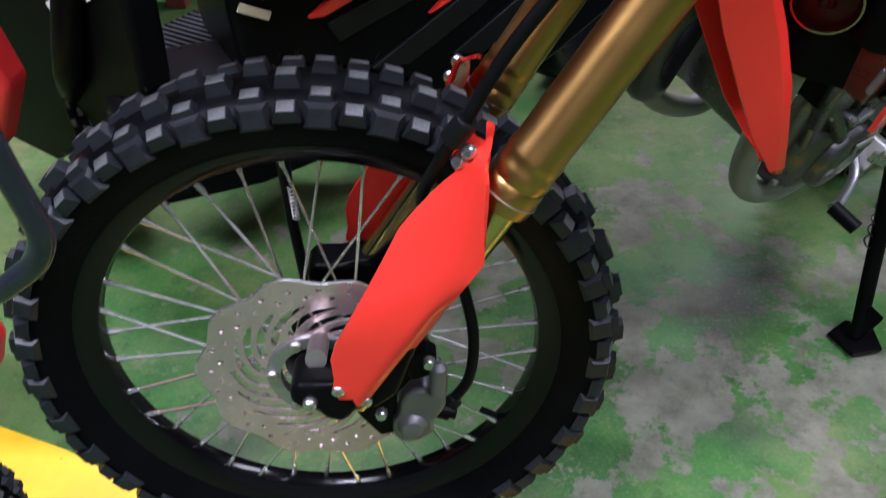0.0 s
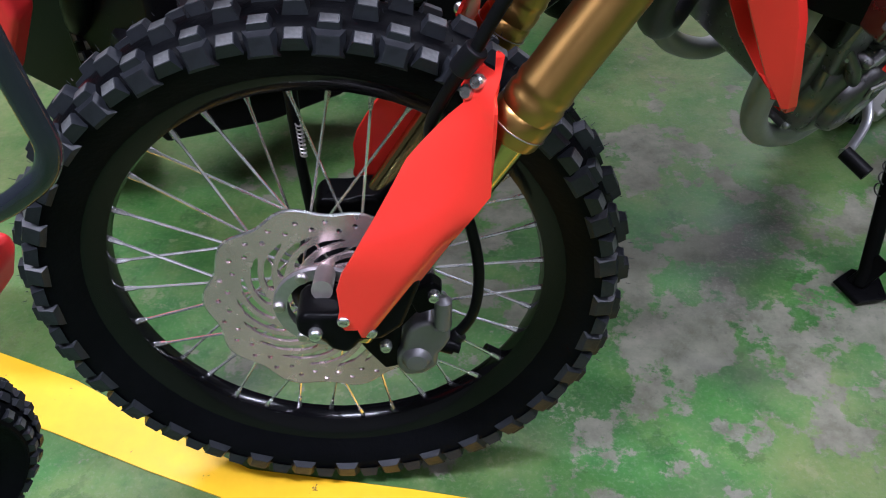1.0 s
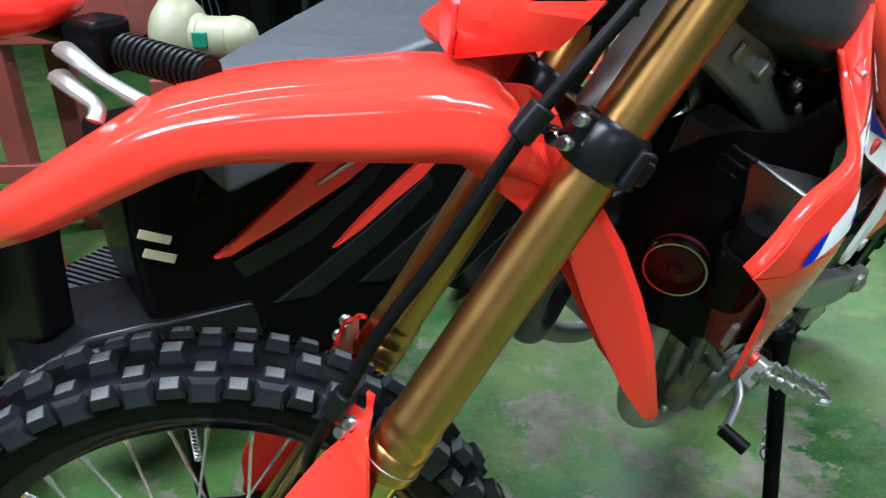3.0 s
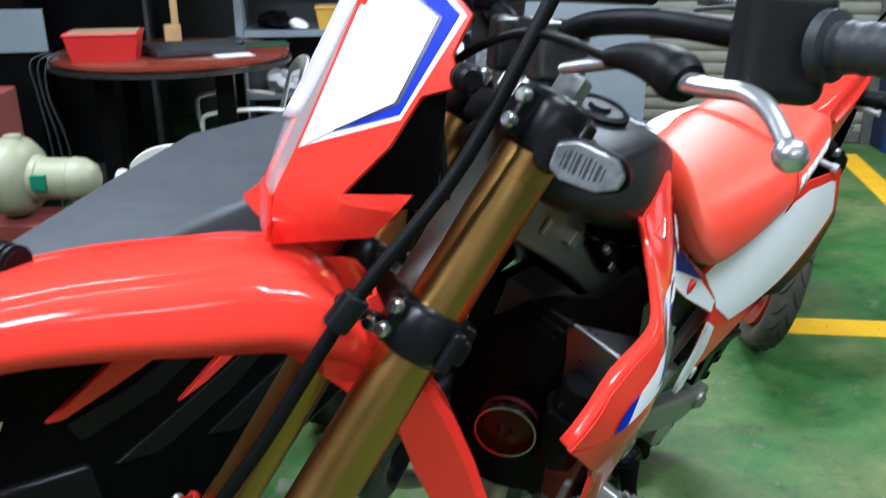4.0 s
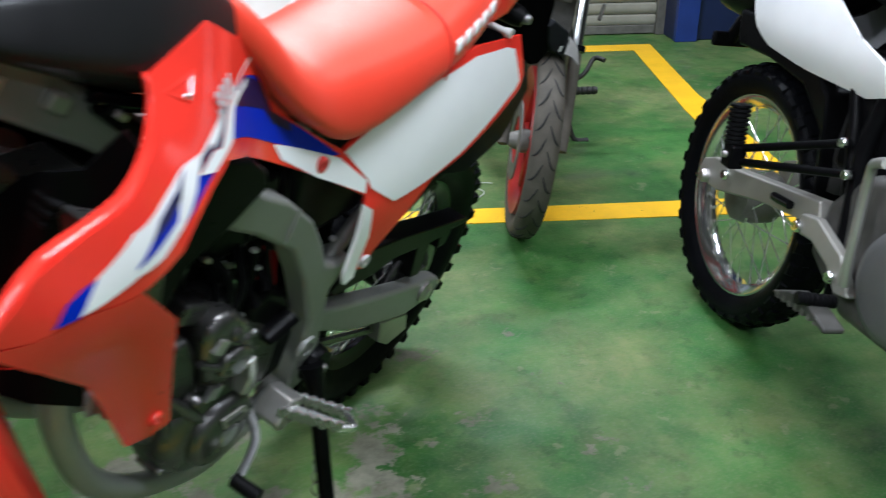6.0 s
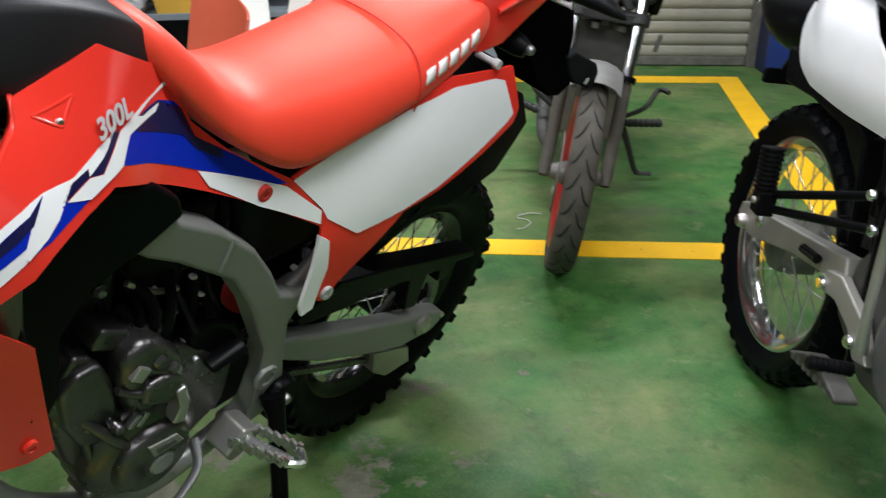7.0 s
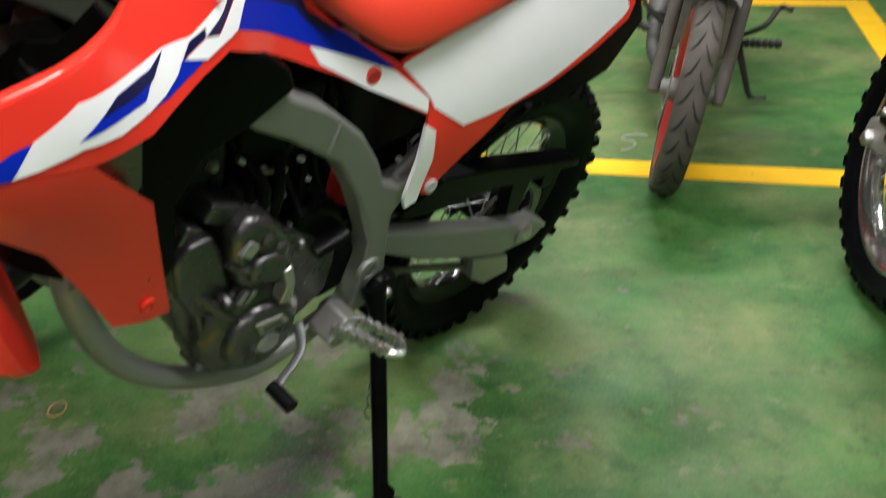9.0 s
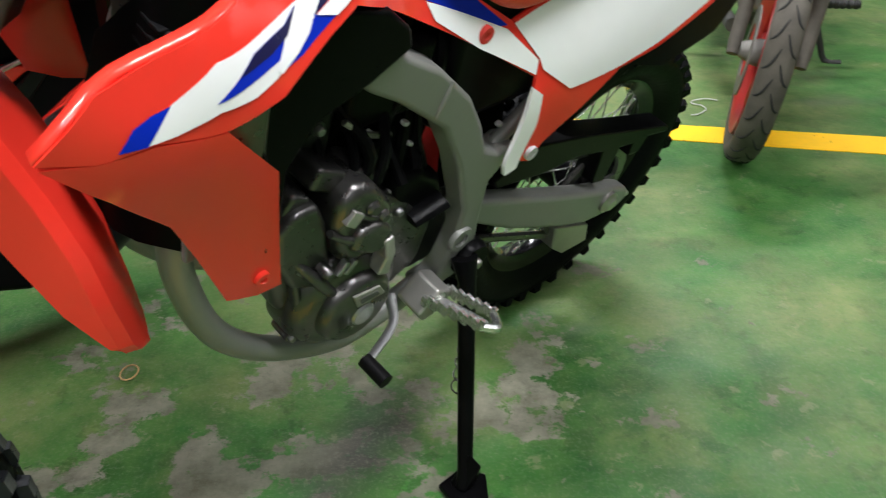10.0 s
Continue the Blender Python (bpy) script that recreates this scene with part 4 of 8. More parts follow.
# fork guards
GUARD = [(0.151, 0.669), (0.156, 0.665), (0.1525, 0.656), (0.148, 0.647), (0.15, 0.61), (0.153, 0.56), (0.124, 0.499), (0.077, 0.41), (0.062, 0.38), (0.053, 0.373), (0.044, 0.379), (0.04, 0.39), (0.028, 0.389), (0.02, 0.399), (0.022, 0.416), (0.019, 0.442), (0.023, 0.46), (0.042, 0.501), (0.079, 0.57), (0.126, 0.626), (0.123, 0.636), (0.128, 0.646), (0.131, 0.656), (0.135, 0.662), (0.142, 0.659), (0.148, 0.658), (0.149, 0.667)]


def guard_y(x, z):
    """How far out the guard lies: flat over the axle lug, then wrapping forward round the leg, its rear edge folded in."""
    clamp = lambda v: min(1, max(0, v))
    u = clamp((z - 0.46) / 0.18)
    front = 0.128 - 0.06 * u * u * (3 - 2 * u)
    outer = 0.128 - 0.058 * clamp((z - 0.642) / 0.024)
    x0 = min(0.125, 0.079 + 0.8 * (z - 0.578))
    rear = 0.153 - 0.53 * max(0, 0.56 - z)
    fold = 0.7 * max(0, 0.014 - (rear - x)) * clamp((0.54 - z) / 0.05)
    return front + (outer - front) * clamp((x - x0) / (0.15 - x0)) - fold


for side in (-1, 1):
    bm = bmesh.new()
    panel(bm, GUARD, lambda x, z: side * guard_y(x, z), 0, 0.007)
    guard = yp("fork_guard", bm, RED, "red plastic fork guard", mods=[SOLID(0.004), BEVEL(0.0015)])
    bolts("guard_bolt", [(x - 0.001, side * (guard_y(x, z) + 0.0025), z) for x, z in ((0.137, 0.65), (0.13, 0.636))], (-0.6, side * 0.75, 0.25), 0.0072, 0.008, ZINC, yp, guard)
    bolts("guard_bolt", [(x, side * (guard_y(x, z) + 0.001), z) for x, z in ((0.026, 0.401), (0.053, 0.381))], (0, side, 0), 0.0066, 0.004, ZINC, yp, guard)

# brake caliper and hose
bm = bmesh.new()
slab(bm, [(0.093, 0.347), (0.101, 0.356), (0.114, 0.361), (0.121, 0.352), (0.132, 0.352), (0.138, 0.338), (0.133, 0.324), (0.126, 0.311), (0.126, 0.292), (0.112, 0.28), (0.093, 0.276), (0.083, 0.288), (0.081, 0.306), (0.088, 0.318), (0.088, 0.335)], -0.094, -0.03)
cal = fp("brake_caliper", bm, CALI, "grey cast brake caliper", mods=[BEVEL(0.011, 4)])
bm = bmesh.new()
lathe(bm, [(0.0, -0.008), (0.011, -0.007), (0.016, -0.002), (0.018, 0.006)], Matrix.Translation((0.103, -0.094, 0.305)), 22)
fp("piston_bulge", bm, CALI, parent=cal)
bm = bmesh.new()
sweep(bm, [(0.124, -0.09, 0.394), (0.125, -0.092, 0.391), (0.1275, -0.092, 0.356), (0.128, -0.09, 0.352)], [0.006, 0.0092, 0.0092, 0.006], 16)
fp("slide_pin_sleeve", bm, CALI, parent=cal)
bm = bmesh.new()
sweep(bm, [(0.128, -0.078, 0.315), (0.143, -0.08, 0.312), (0.1435, -0.08, 0.312), (0.15, -0.081, 0.311)], [0.0095, 0.0095, 0.0065, 0.0065], 14)
fp("bleed_nipple_cap", bm, BLACK, parent=cal)
bm = bmesh.new()
slab(bm, [(0.085, 0.392), (0.112, 0.409), (0.124, 0.4), (0.12, 0.372), (0.1, 0.362)], -0.086, -0.066)
fp("caliper_bridge", bm, BLACK, parent=cal, mods=[BEVEL(0.004, 2)])
bolts("caliper_bolt", [(0.069, -0.09, 0.322), (0.115, -0.087, 0.395)], (0, -1, 0), 0.0068, 0.009, ZINC, fp, cal)
bm = bmesh.new()
slab(bm, [(0.03, 0.33), (0.06, 0.36), (0.11, 0.405), (0.122, 0.398), (0.085, 0.34), (0.085, 0.28), (0.07, 0.275), (0.05, 0.3)], -0.082, -0.07)
fp("caliper_bracket", bm, BLACK, mods=[BEVEL(0.002)])
bm = bmesh.new()
sweep(bm, [(0.4, -0.13, 1.19), (0.335, -0.125, 1.04), (0.258, -0.118, 0.925), (0.2, -0.11, 0.815), (0.155, -0.1, 0.735), (0.127, -0.09, 0.665), (0.108, -0.075, 0.615), (0.099, -0.06, 0.57), (0.118, -0.055, 0.53), (0.145, -0.06, 0.47), (0.161, -0.066, 0.41), (0.16, -0.07, 0.352), (0.138, -0.072, 0.312)], [0.0058] * 5 + [0.006] * 8, 10, 6)
fp("brake_hose", bm, MATTE, "black rubber brake hose")
for a, b_, r in (((0.264, -0.118, 0.934), (0.247, -0.117, 0.909), 0.011), ((0.131, -0.091, 0.672), (0.118, -0.086, 0.648), 0.011), ((0.15, -0.071, 0.325), (0.136, -0.074, 0.308), 0.009)):
    bm = bmesh.new()
    cyl(bm, a, b_, r)
    fp("hose_clamp", bm, SCOB, mods=[BEVEL(0.002)])

# fork clamps: a close collar on each leg, split in front where two bolts draw it together
for z, nm, hgt in ((0.897, "lower_clamp", 0.044), (1.061, "upper_clamp", 0.046)):
    s = (z - LEG0.z) / AXIS.z
    tilt = Matrix.Rotation(RAKE, 4, "Y")
    bm = bmesh.new()
    box(bm, leg_at(s, 0) + Vector((0.02, 0, -0.012)), (0.07, 0.14, hgt * 0.7), tilt)
    cl = fp(nm, bm, SCOB, "glossy black cast fork clamp", mods=[BEVEL(0.0045, 3)])
    for side in (-1, 1):
        y = side * 0.095
        bm = bmesh.new()
        sweep(bm, [leg_at(s - hgt / 2, y), leg_at(s - hgt / 2 + 0.002, y), leg_at(s - hgt / 2 + 0.009, y), leg_at(s + hgt / 2 - 0.009, y), leg_at(s + hgt / 2 - 0.002, y), leg_at(s + hgt / 2, y)], [0.027, 0.029, 0.0315, 0.0315, 0.029, 0.027], 28)
        fp("clamp_collar", bm, SCOB, parent=cl)
        for dx, dy, w_, h_ in ((-0.028, 0.005, 0.018, 0.9), (0.016, 0.024, 0.012, 0.8), (0.03, 0.009, 0.014, 0.5)):
            bm = bmesh.new()
            box(bm, leg_at(s, y + side * dy) + tilt @ Vector((dx, 0, 0)), (w_, 0.024, hgt * h_), tilt)
            fp("clamp_lug", bm, SCOB, parent=cl, mods=[BEVEL(0.0045, 3)])
    if z > 1:
        bolts("yoke_bolt", [leg_at(s + 0.024, y) + Vector((dx, 0, 0)) for y in (-0.052, 0.052) for dx in (-0.02, 0.02)], tuple(AXIS), 0.009, 0.012, ZINC, fp, cl)
    bolts("clamp_bolt", [leg_at(s + dz, -0.108) + tilt @ Vector((-0.034, 0, 0)) for dz in (-0.0105, 0.0105)], (-0.75, -0.62, 0.2), 0.0066, 0.008, ZINC, fp, cl)
bm = bmesh.new()
sweep(bm, [(0.256, -0.098, 0.922), (0.268, -0.094, 0.913), (0.292, -0.09, 0.903)], [0.012, 0.009, 0.008], 10, 3, 0.6)
fp("hose_bracket", bm, SCOB)
bm = bmesh.new()
sweep(bm, [FOOT + AXIS * 0.98, FOOT + AXIS * 1.23], 0.026, 20)
fp("steering_stem", bm, MATTE)
bm = bmesh.new()
bolt(bm, (0.281, -0.096, 0.905), (-0.6, -0.78, 0.1), 0.0075, 0.009)
fp("hose_bolt", bm, CHROME)

# front mudguard: a long beak and a channel-shaped tail that hangs behind the fork
FEND = [(-0.2, 0.79, 0.016, 0.016), (-0.17, 0.812, 0.042, 0.02), (-0.13, 0.839, 0.062, 0.026), (-0.06, 0.887, 0.08, 0.032), (-0.012, 0.913, 0.086, 0.036), (0.057, 0.931, 0.089, 0.046), (0.13, 0.941, 0.09, 0.054), (0.19, 0.949, 0.088, 0.062), (0.235, 0.945, 0.084, 0.07), (0.27, 0.92, 0.07, 0.062)]
bm = bmesh.new()
rows = []
lines = [catmull([(x, i, z) for x, z, i in zip([f[0] for f in FEND], [f[1] for f in FEND], range(len(FEND)))], 3), catmull([(f[2], f[3], 0) for f in FEND], 3)]
for a, b_ in zip(*lines):
    x, z, w, drop = a.x, a.z, b_.x, b_.y
    half = [(0.03, 1.0, drop), (0.02, 0.99, drop * 0.7), (0.01, 0.97, drop * 0.36), (0.007, 0.95, drop * 0.27), (0.004, 0.9, drop * 0.2), (0.0, 0.62, 0.0105), (0.0, 0.6, 0.0095), (0.0, 0.555, 0.0048), (0.0, 0.535, 0.0042), (0.0, 0.26, 0.002), (0.0, 0.0, 0.001)]
    rows.append([(x + dx, -w * f, z - dz) for dx, f, dz in half] + [(x + dx, w * f, z - dz) for dx, f, dz in half[-2::-1]])
sheet(bm, rows)
yp("front_mudguard", bm, RED, "long glossy red front mudguard", mods=[SOLID(0.004)])
TAIL = [(0.25, 0.295, 0.92, 0.06), (0.27, 0.31, 0.89, 0.058), (0.318, 0.374, 0.8, 0.052), (0.34, 0.4, 0.75, 0.049), (0.368, 0.421, 0.7, 0.046), (0.397, 0.435, 0.65, 0.042), (0.427, 0.446, 0.612, 0.034), (0.44, 0.4495, 0.602, 0.024), (0.447, 0.4505, 0.597, 0.01)]
bm = bmesh.new()
rows = []
for xf, xb, z, w in TAIL:
    rows.append([(xf, -w, z), (xb - 0.012, -w * 0.98, z), (xb - 0.002, -w * 0.8, z), (xb + 0.002, 0, z), (xb - 0.002, w * 0.8, z), (xb - 0.012, w * 0.98, z), (xf, w, z)])
sheet(bm, rows)
yp("mudguard_tail", bm, RED, "red rear flap of the front mudguard", mods=[SOLID(0.004), BEVEL(0.0012)])
for side in (-1, 1):
    bm = bmesh.new()
    panel(bm, [(0.19, 0.92), (0.28, 0.9), (0.318, 0.8), (0.262, 0.85), (0.21, 0.885)], lambda x, z: side * 0.072, 0, 0.03)
    yp("mudguard_bracket", bm, RED, mods=[SOLID(0.004)])

# headlight mask: two cheeks that meet a narrow clear lens
ridge = lambda z: 0.222 + (max(z, 1.0) - 1.04) * 0.43
CHEEK = [(0.277, 1.178), (0.318, 1.182), (0.342, 1.149), (0.329, 1.119), (0.334, 1.098), (0.31, 1.088), (0.289, 1.049), (0.257, 1.009), (0.303, 1.017), (0.292, 0.997), (0.282, 0.977), (0.212, 0.955), (0.208, 0.979), (0.21, 1.002), (0.226, 1.039), (0.253, 1.109)]
for side in (-1, 1):
    cheek_y = lambda x, z: side * (0.033 + 0.8 * max(0, x - ridge(z)) - 0.75 * max(0, 0.985 + 0.3 * (x - 0.21) - z))
    bm = bmesh.new()
    panel(bm, CHEEK, cheek_y, 0, 0.012)
    mask = yp("headlight_mask", bm, RED, "red headlight mask cheek with a white and blue plate", mods=[SOLID(0.005), BEVEL(0.002)])
    for nm, out, mt, pts in (("white_border", 1, WHITE, [(0.279, 1.176), (0.314, 1.18), (0.337, 1.148), (0.295, 1.07), (0.252, 1.051), (0.226, 1.039), (0.253, 1.109)]),
                             ("blue_border", 2, BLUE, [(0.281, 1.175), (0.312, 1.175), (0.333, 1.149), (0.294, 1.073), (0.252, 1.055), (0.293, 1.081), (0.321, 1.145), (0.299, 1.163), (0.277, 1.162)]),
                             ("dark_outline", 3, NAVY, [(0.277, 1.1625), (0.3, 1.1635), (0.3218, 1.1455), (0.2935, 1.0805), (0.25, 1.0545), (0.25, 1.058), (0.29, 1.083), (0.316, 1.146), (0.298, 1.158)]),
                             ("white_plate", 4, WHITE, [(0.277, 1.16), (0.299, 1.161), (0.319, 1.145), (0.291, 1.082), (0.25, 1.056), (0.228, 1.041), (0.252, 1.107)])):
        bm = bmesh.new()
        panel(bm, pts, cheek_y, side * (0.0032 + 0.0006 * out), 0.012)
        yp(nm, bm, mt, parent=mask)
bm = bmesh.new()
sheet(bm, [[(x + 0.012, -w, z), (x + 0.003, -w * 0.6, z), (x, 0, z), (x + 0.003, w * 0.6, z), (x + 0.012, w, z)] for x, z, w in ((0.273, 1.177, 0.034), (0.255, 1.134, 0.036), (0.228, 1.079, 0.037), (0.211, 1.029, 0.037), (0.203, 0.996, 0.034), (0.204, 0.985, 0.028))])
lens = yp("headlight_lens", bm, CLEAR, "clear plastic headlight lens", mods=[SUBD(1), SOLID(0.002)])
bm = bmesh.new()
sheet(bm, [[(x + 0.01 * abs(y) ** 2, y * w, z) for y in (-1, -0.6, 0, 0.6, 1)] for x, z, w in ((0.273, 1.186, 0.022), (0.264, 1.165, 0.023), (0.249, 1.13, 0.023), (0.236, 1.1, 0.023), (0.224, 1.074, 0.022), (0.216, 1.058, 0.02))])
yp("protective_strip", bm, FILM, "pale film strip stuck over the lens", parent=lens, mods=[SUBD(1), SOLID(0.001)])
bm = bmesh.new()
panel(bm, [(-0.033, 1.0), (0.033, 1.0), (0.036, 0.975), (0.022, 0.957), (-0.022, 0.957), (-0.036, 0.975)], lambda x, z: 0, 0, 0.02)
for v in bm.verts:
    v.co = Vector((0.206, v.co.x, v.co.z))
yp("mask_chin", bm, RED, mods=[SOLID(0.005), BEVEL(0.002)])
bm = bmesh.new()
loft(bm, [[(x, -w, z), (x, w, z), (0.34, w + 0.02, z), (0.34, -w - 0.02, z)] for x, z, w in ((0.238, 0.99, 0.03), (0.245, 1.03, 0.034), (0.262, 1.08, 0.036), (0.29, 1.15, 0.034))])
yp("headlight_body", bm, BLACK, "black headlight body and bracket", mods=[BEVEL(0.006, 2)])
bm = bmesh.new()
box(bm, (0.335, 0, 1.165), (0.03, 0.11, 0.06), Matrix.Rotation(radians(-25), 4, "Y"))
yp("instrument_panel", bm, BLACK, mods=[BEVEL(0.008, 2)])
bm = bmesh.new()
wing = [(0.222, 0.03, 1.012), (0.192, 0.114, 0.965), (0.206, 0.11, 0.945), (0.212, 0.03, 0.955), (0.28, 0.118, 0.99), (0.27, 0.1, 0.955)]
wv = [bm.verts.new(p) for p in wing]
bmesh.ops.convex_hull(bm, input=wv)
yp("mask_wing", bm, RED, "red lower wing of the headlight mask", mods=[BEVEL(0.003, 2)])
bm = bmesh.new()
lathe(bm, [(0.0, -0.014), (0.007, -0.014), (0.009, -0.009), (0.007, -0.006), (0.0115, -0.003), (0.0115, 0.006), (0.0, 0.008)], Matrix.Translation((0.336, -0.108, 1.105)), 18)
yp("mask_grommet", bm, MATTE)

# turn signals on the fork
for side in (-1, 1):
    ex = Vector((0.033, side * 0.023, -0.012)).normalized()
    en = ex.cross(Vector((0.2, 0, 1))).normalized() * side
    ez = en.cross(ex).normalized()
    sm = Matrix((ex, en, ez)).transposed().to_4x4()
    sm.translation = Vector((0.388, side * 0.214, 1.053))
    bm = bmesh.new()
    sweep(bm, [(0.405, side * 0.112, 1.04), (0.39, side * 0.15, 1.052), (0.375, side * 0.19, 1.06)], [0.012, 0.0125, 0.0155], 14, 3)
    sig = fp("turn_signal", bm, MATTE, "black front turn signal with a clear lens")
    bm = bmesh.new()
    slab(bm, [(-0.026, -0.008), (-0.024, 0.011), (-0.012, 0.0155), (0.012, 0.014), (0.027, 0.006), (0.029, -0.004), (0.02, -0.014), (-0.012, -0.0155)], -0.007, 0.02)
    bm.transform(sm)
    fp("signal_body", bm, MATTE, parent=sig, mods=[BEVEL(0.006, 3)])
    bm = bmesh.new()
    slab(bm, [(-0.0235, -0.0075), (-0.0225, 0.009), (-0.013, 0.0138), (0.0115, 0.0125), (0.024, 0.005), (0.0255, -0.0042), (0.0175, -0.0125), (-0.0115, -0.0138)], -0.0125, -0.002)
    bm.transform(sm)
    fp("signal_lens", bm, SMOKE, "clear signal lens", parent=sig, mods=[BEVEL(0.003, 2)])
    for dx, w_, h_ in ((-0.0155, 0.0012, 0.011), (-0.0125, 0.002, 0.013), (-0.009, 0.001, 0.014), (-0.006, 0.0022, 0.014), (-0.002, 0.001, 0.013), (0.001, 0.0018, 0.014), (0.0045, 0.001, 0.013), (0.008, 0.0022, 0.011), (0.0115, 0.001, 0.009)):
        bm = bmesh.new()
        box(bm, (dx, -0.0123, 0.0), (w_, 0.0012, h_))
        bm.transform(sm)
        fp("reflector_bar", bm, SMOKE2, parent=sig)

# handlebar and controls
HB = [(0.535, 0.41, 1.142), (0.49, 0.27, 1.14), (0.455, 0.17, 1.146), (0.437, 0.1, 1.142), (0.43, 0.05, 1.132), (0.43, -0.05, 1.132), (0.437, -0.1, 1.142), (0.455, -0.17, 1.146), (0.49, -0.27, 1.14), (0.535, -0.41, 1.142)]
bm = bmesh.new()
sweep(bm, HB, 0.0095, 14, 5)
fp("handlebar", bm, MATTE, "black steel handlebar")
bm = bmesh.new()
sweep(bm, [(0.45, -0.15, 1.165), (0.44, 0.15, 1.165)], 0.0085, 12)
fp("handlebar_brace", bm, BLACK)
for side in (-1, 1):
    bm = bmesh.new()
    ga, gb = Vector((0.493, side * 0.28, 1.14)), Vector((0.537, side * 0.415, 1.142))
    pts, rs = [ga, ga + (gb - ga) * 0.05, ga + (gb - ga) * 0.06], [0.021, 0.021, 0.0145]
    for k in range(1, 24):
        f = 0.06 + 0.94 * k / 24
        pts += [ga + (gb - ga) * f, ga + (gb - ga) * (f + 0.01)]
        rs += [0.0145, 0.0151 if k % 2 else 0.0142]
    sweep(bm, pts, rs, 18)
    fp("grip", bm, GRIP, "black rubber handlebar grip")
    bm = bmesh.new()
    box(bm, (0.484, side * 0.252, 1.138), (0.052, 0.044, 0.068), Matrix.Rotation(radians(-18 * -side), 4, "Z"))
    fp("switch_housing", bm, HOUS, "black handlebar switch housing", mods=[BEVEL(0.01, 3)])
    bm = bmesh.new()
    box(bm, (0.43, side * 0.05, 1.118), (0.045, 0.03, 0.05))
    fp("bar_clamp", bm, DARKALU, mods=[BEVEL(0.006, 2)])
bm = bmesh.new()
sweep(bm, [(0.391, -0.15, 1.11), (0.402, -0.172, 1.115), (0.413, -0.195, 1.12)], [0.005, 0.0062, 0.006], 12, 3, 0.8)
fp("lever_perch", bm, ALU, "bare alloy clutch perch arm")
bm = bmesh.new()
sweep(bm, [(0.404, -0.188, 1.121), (0.41, -0.2, 1.1225), (0.4145, -0.215, 1.1225), (0.418, -0.235, 1.12), (0.42, -0.25, 1.1155), (0.4215, -0.259, 1.112)], [0.006, 0.0085, 0.011, 0.014, 0.0155, 0.0125], 18, 3)
fp("lever_boot", bm, MATTE, "black rubber boot over the clutch lever pivot")
bm = bmesh.new()
sweep(bm, [(0.42, -0.25, 1.115), (0.422, -0.262, 1.1125), (0.425, -0.28, 1.1118), (0.43, -0.3, 1.112), (0.4325, -0.315, 1.108), (0.4325, -0.328, 1.101), (0.431, -0.345, 1.088)], [0.0088, 0.0078, 0.0068, 0.0064, 0.0064, 0.0056, 0.0056], 16, 6, 0.85)
bmesh.ops.create_uvsphere(bm, u_segments=24, v_segments=16, radius=0.0092, matrix=Matrix.Translation((0.4305, -0.3465, 1.0865)))
fp("clutch_lever", bm, POLISH, "bare alloy clutch lever with a ball end")
bm = bmesh.new()
sweep(bm, [(0.431, 0.2, 1.128), (0.425, 0.235, 1.118), (0.45, 0.3, 1.11), (0.44, 0.36, 1.09)], 0.008, 12, 6, 0.75)
fp("brake_lever", bm, STEEL)
bm = bmesh.new()
box(bm, (0.44, 0.2, 1.165), (0.04, 0.05, 0.04))
fp("brake_reservoir", bm, BLACK, mods=[BEVEL(0.006, 2)])
for pts in ([(0.405, -0.19, 1.121), (0.37, -0.11, 1.13), (0.335, -0.03, 1.08), (0.33, 0.0, 0.95)], [(0.47, 0.24, 1.13), (0.38, 0.1, 1.17), (0.34, 0.0, 1.12), (0.35, -0.04, 0.99)]):
    bm = bmesh.new()
    sweep(bm, pts, 0.0036, 8, 8)
    fp("control_cable", bm, MATTE)

# ---- bodywork ----
# places (x, z, y) on the left skin; the surface between them is a thin plate through all of them
SKIN = np.array([(0.331, 0.893, -0.184), (0.367, 0.898, -0.193), (0.397, 0.902, -0.195), (0.45, 0.905, -0.193), (0.4, 0.925, -0.184), (0.454, 0.951, -0.174), (0.554, 0.986, -0.087), (0.644, 1.006, -0.057), (0.571, 0.972, -0.1), (0.71, 0.94, -0.056), (0.737, 0.943, -0.046), (0.66, 0.905, -0.102), (0.627, 0.918, -0.116), (0.755, 0.849, -0.077), (0.857, 0.789, -0.085), (1.006, 0.696, -0.126), (0.98, 0.591, -0.122), (1.314, 0.883, -0.114), (1.15, 0.8, -0.128), (0.47, 0.683, -0.184), (0.522, 0.649, -0.178), (0.507, 0.83, -0.186), (0.905, 0.795, -0.084), (0.4, 0.81, -0.188), (0.5, 0.92, -0.168), (0.59, 0.89, -0.143)])


def bend(d2):
    return np.where(d2 > 1e-12, 0.5 * d2 * np.log(d2 + 1e-20), 0.0)


nsk = len(SKIN)
lin = np.c_[np.ones(nsk), SKIN[:, :2]]
lhs = np.block([[bend(((SKIN[:, None, :2] - SKIN[None, :, :2]) ** 2).sum(-1)) + np.eye(nsk) * 2e-4, lin], [lin.T, np.zeros((3, 3))]])
COEF = np.linalg.solve(lhs, np.r_[SKIN[:, 2], 0, 0, 0])


def side_y(x, z):
    """The left skin of the bodywork."""
    d2 = ((SKIN[:, :2] - np.array((x, z))) ** 2).sum(-1)
    y = float(bend(d2) @ COEF[:nsk] + COEF[nsk] + COEF[nsk + 1] * x + COEF[nsk + 2] * z)
    return min(-0.04, max(-0.2, y))


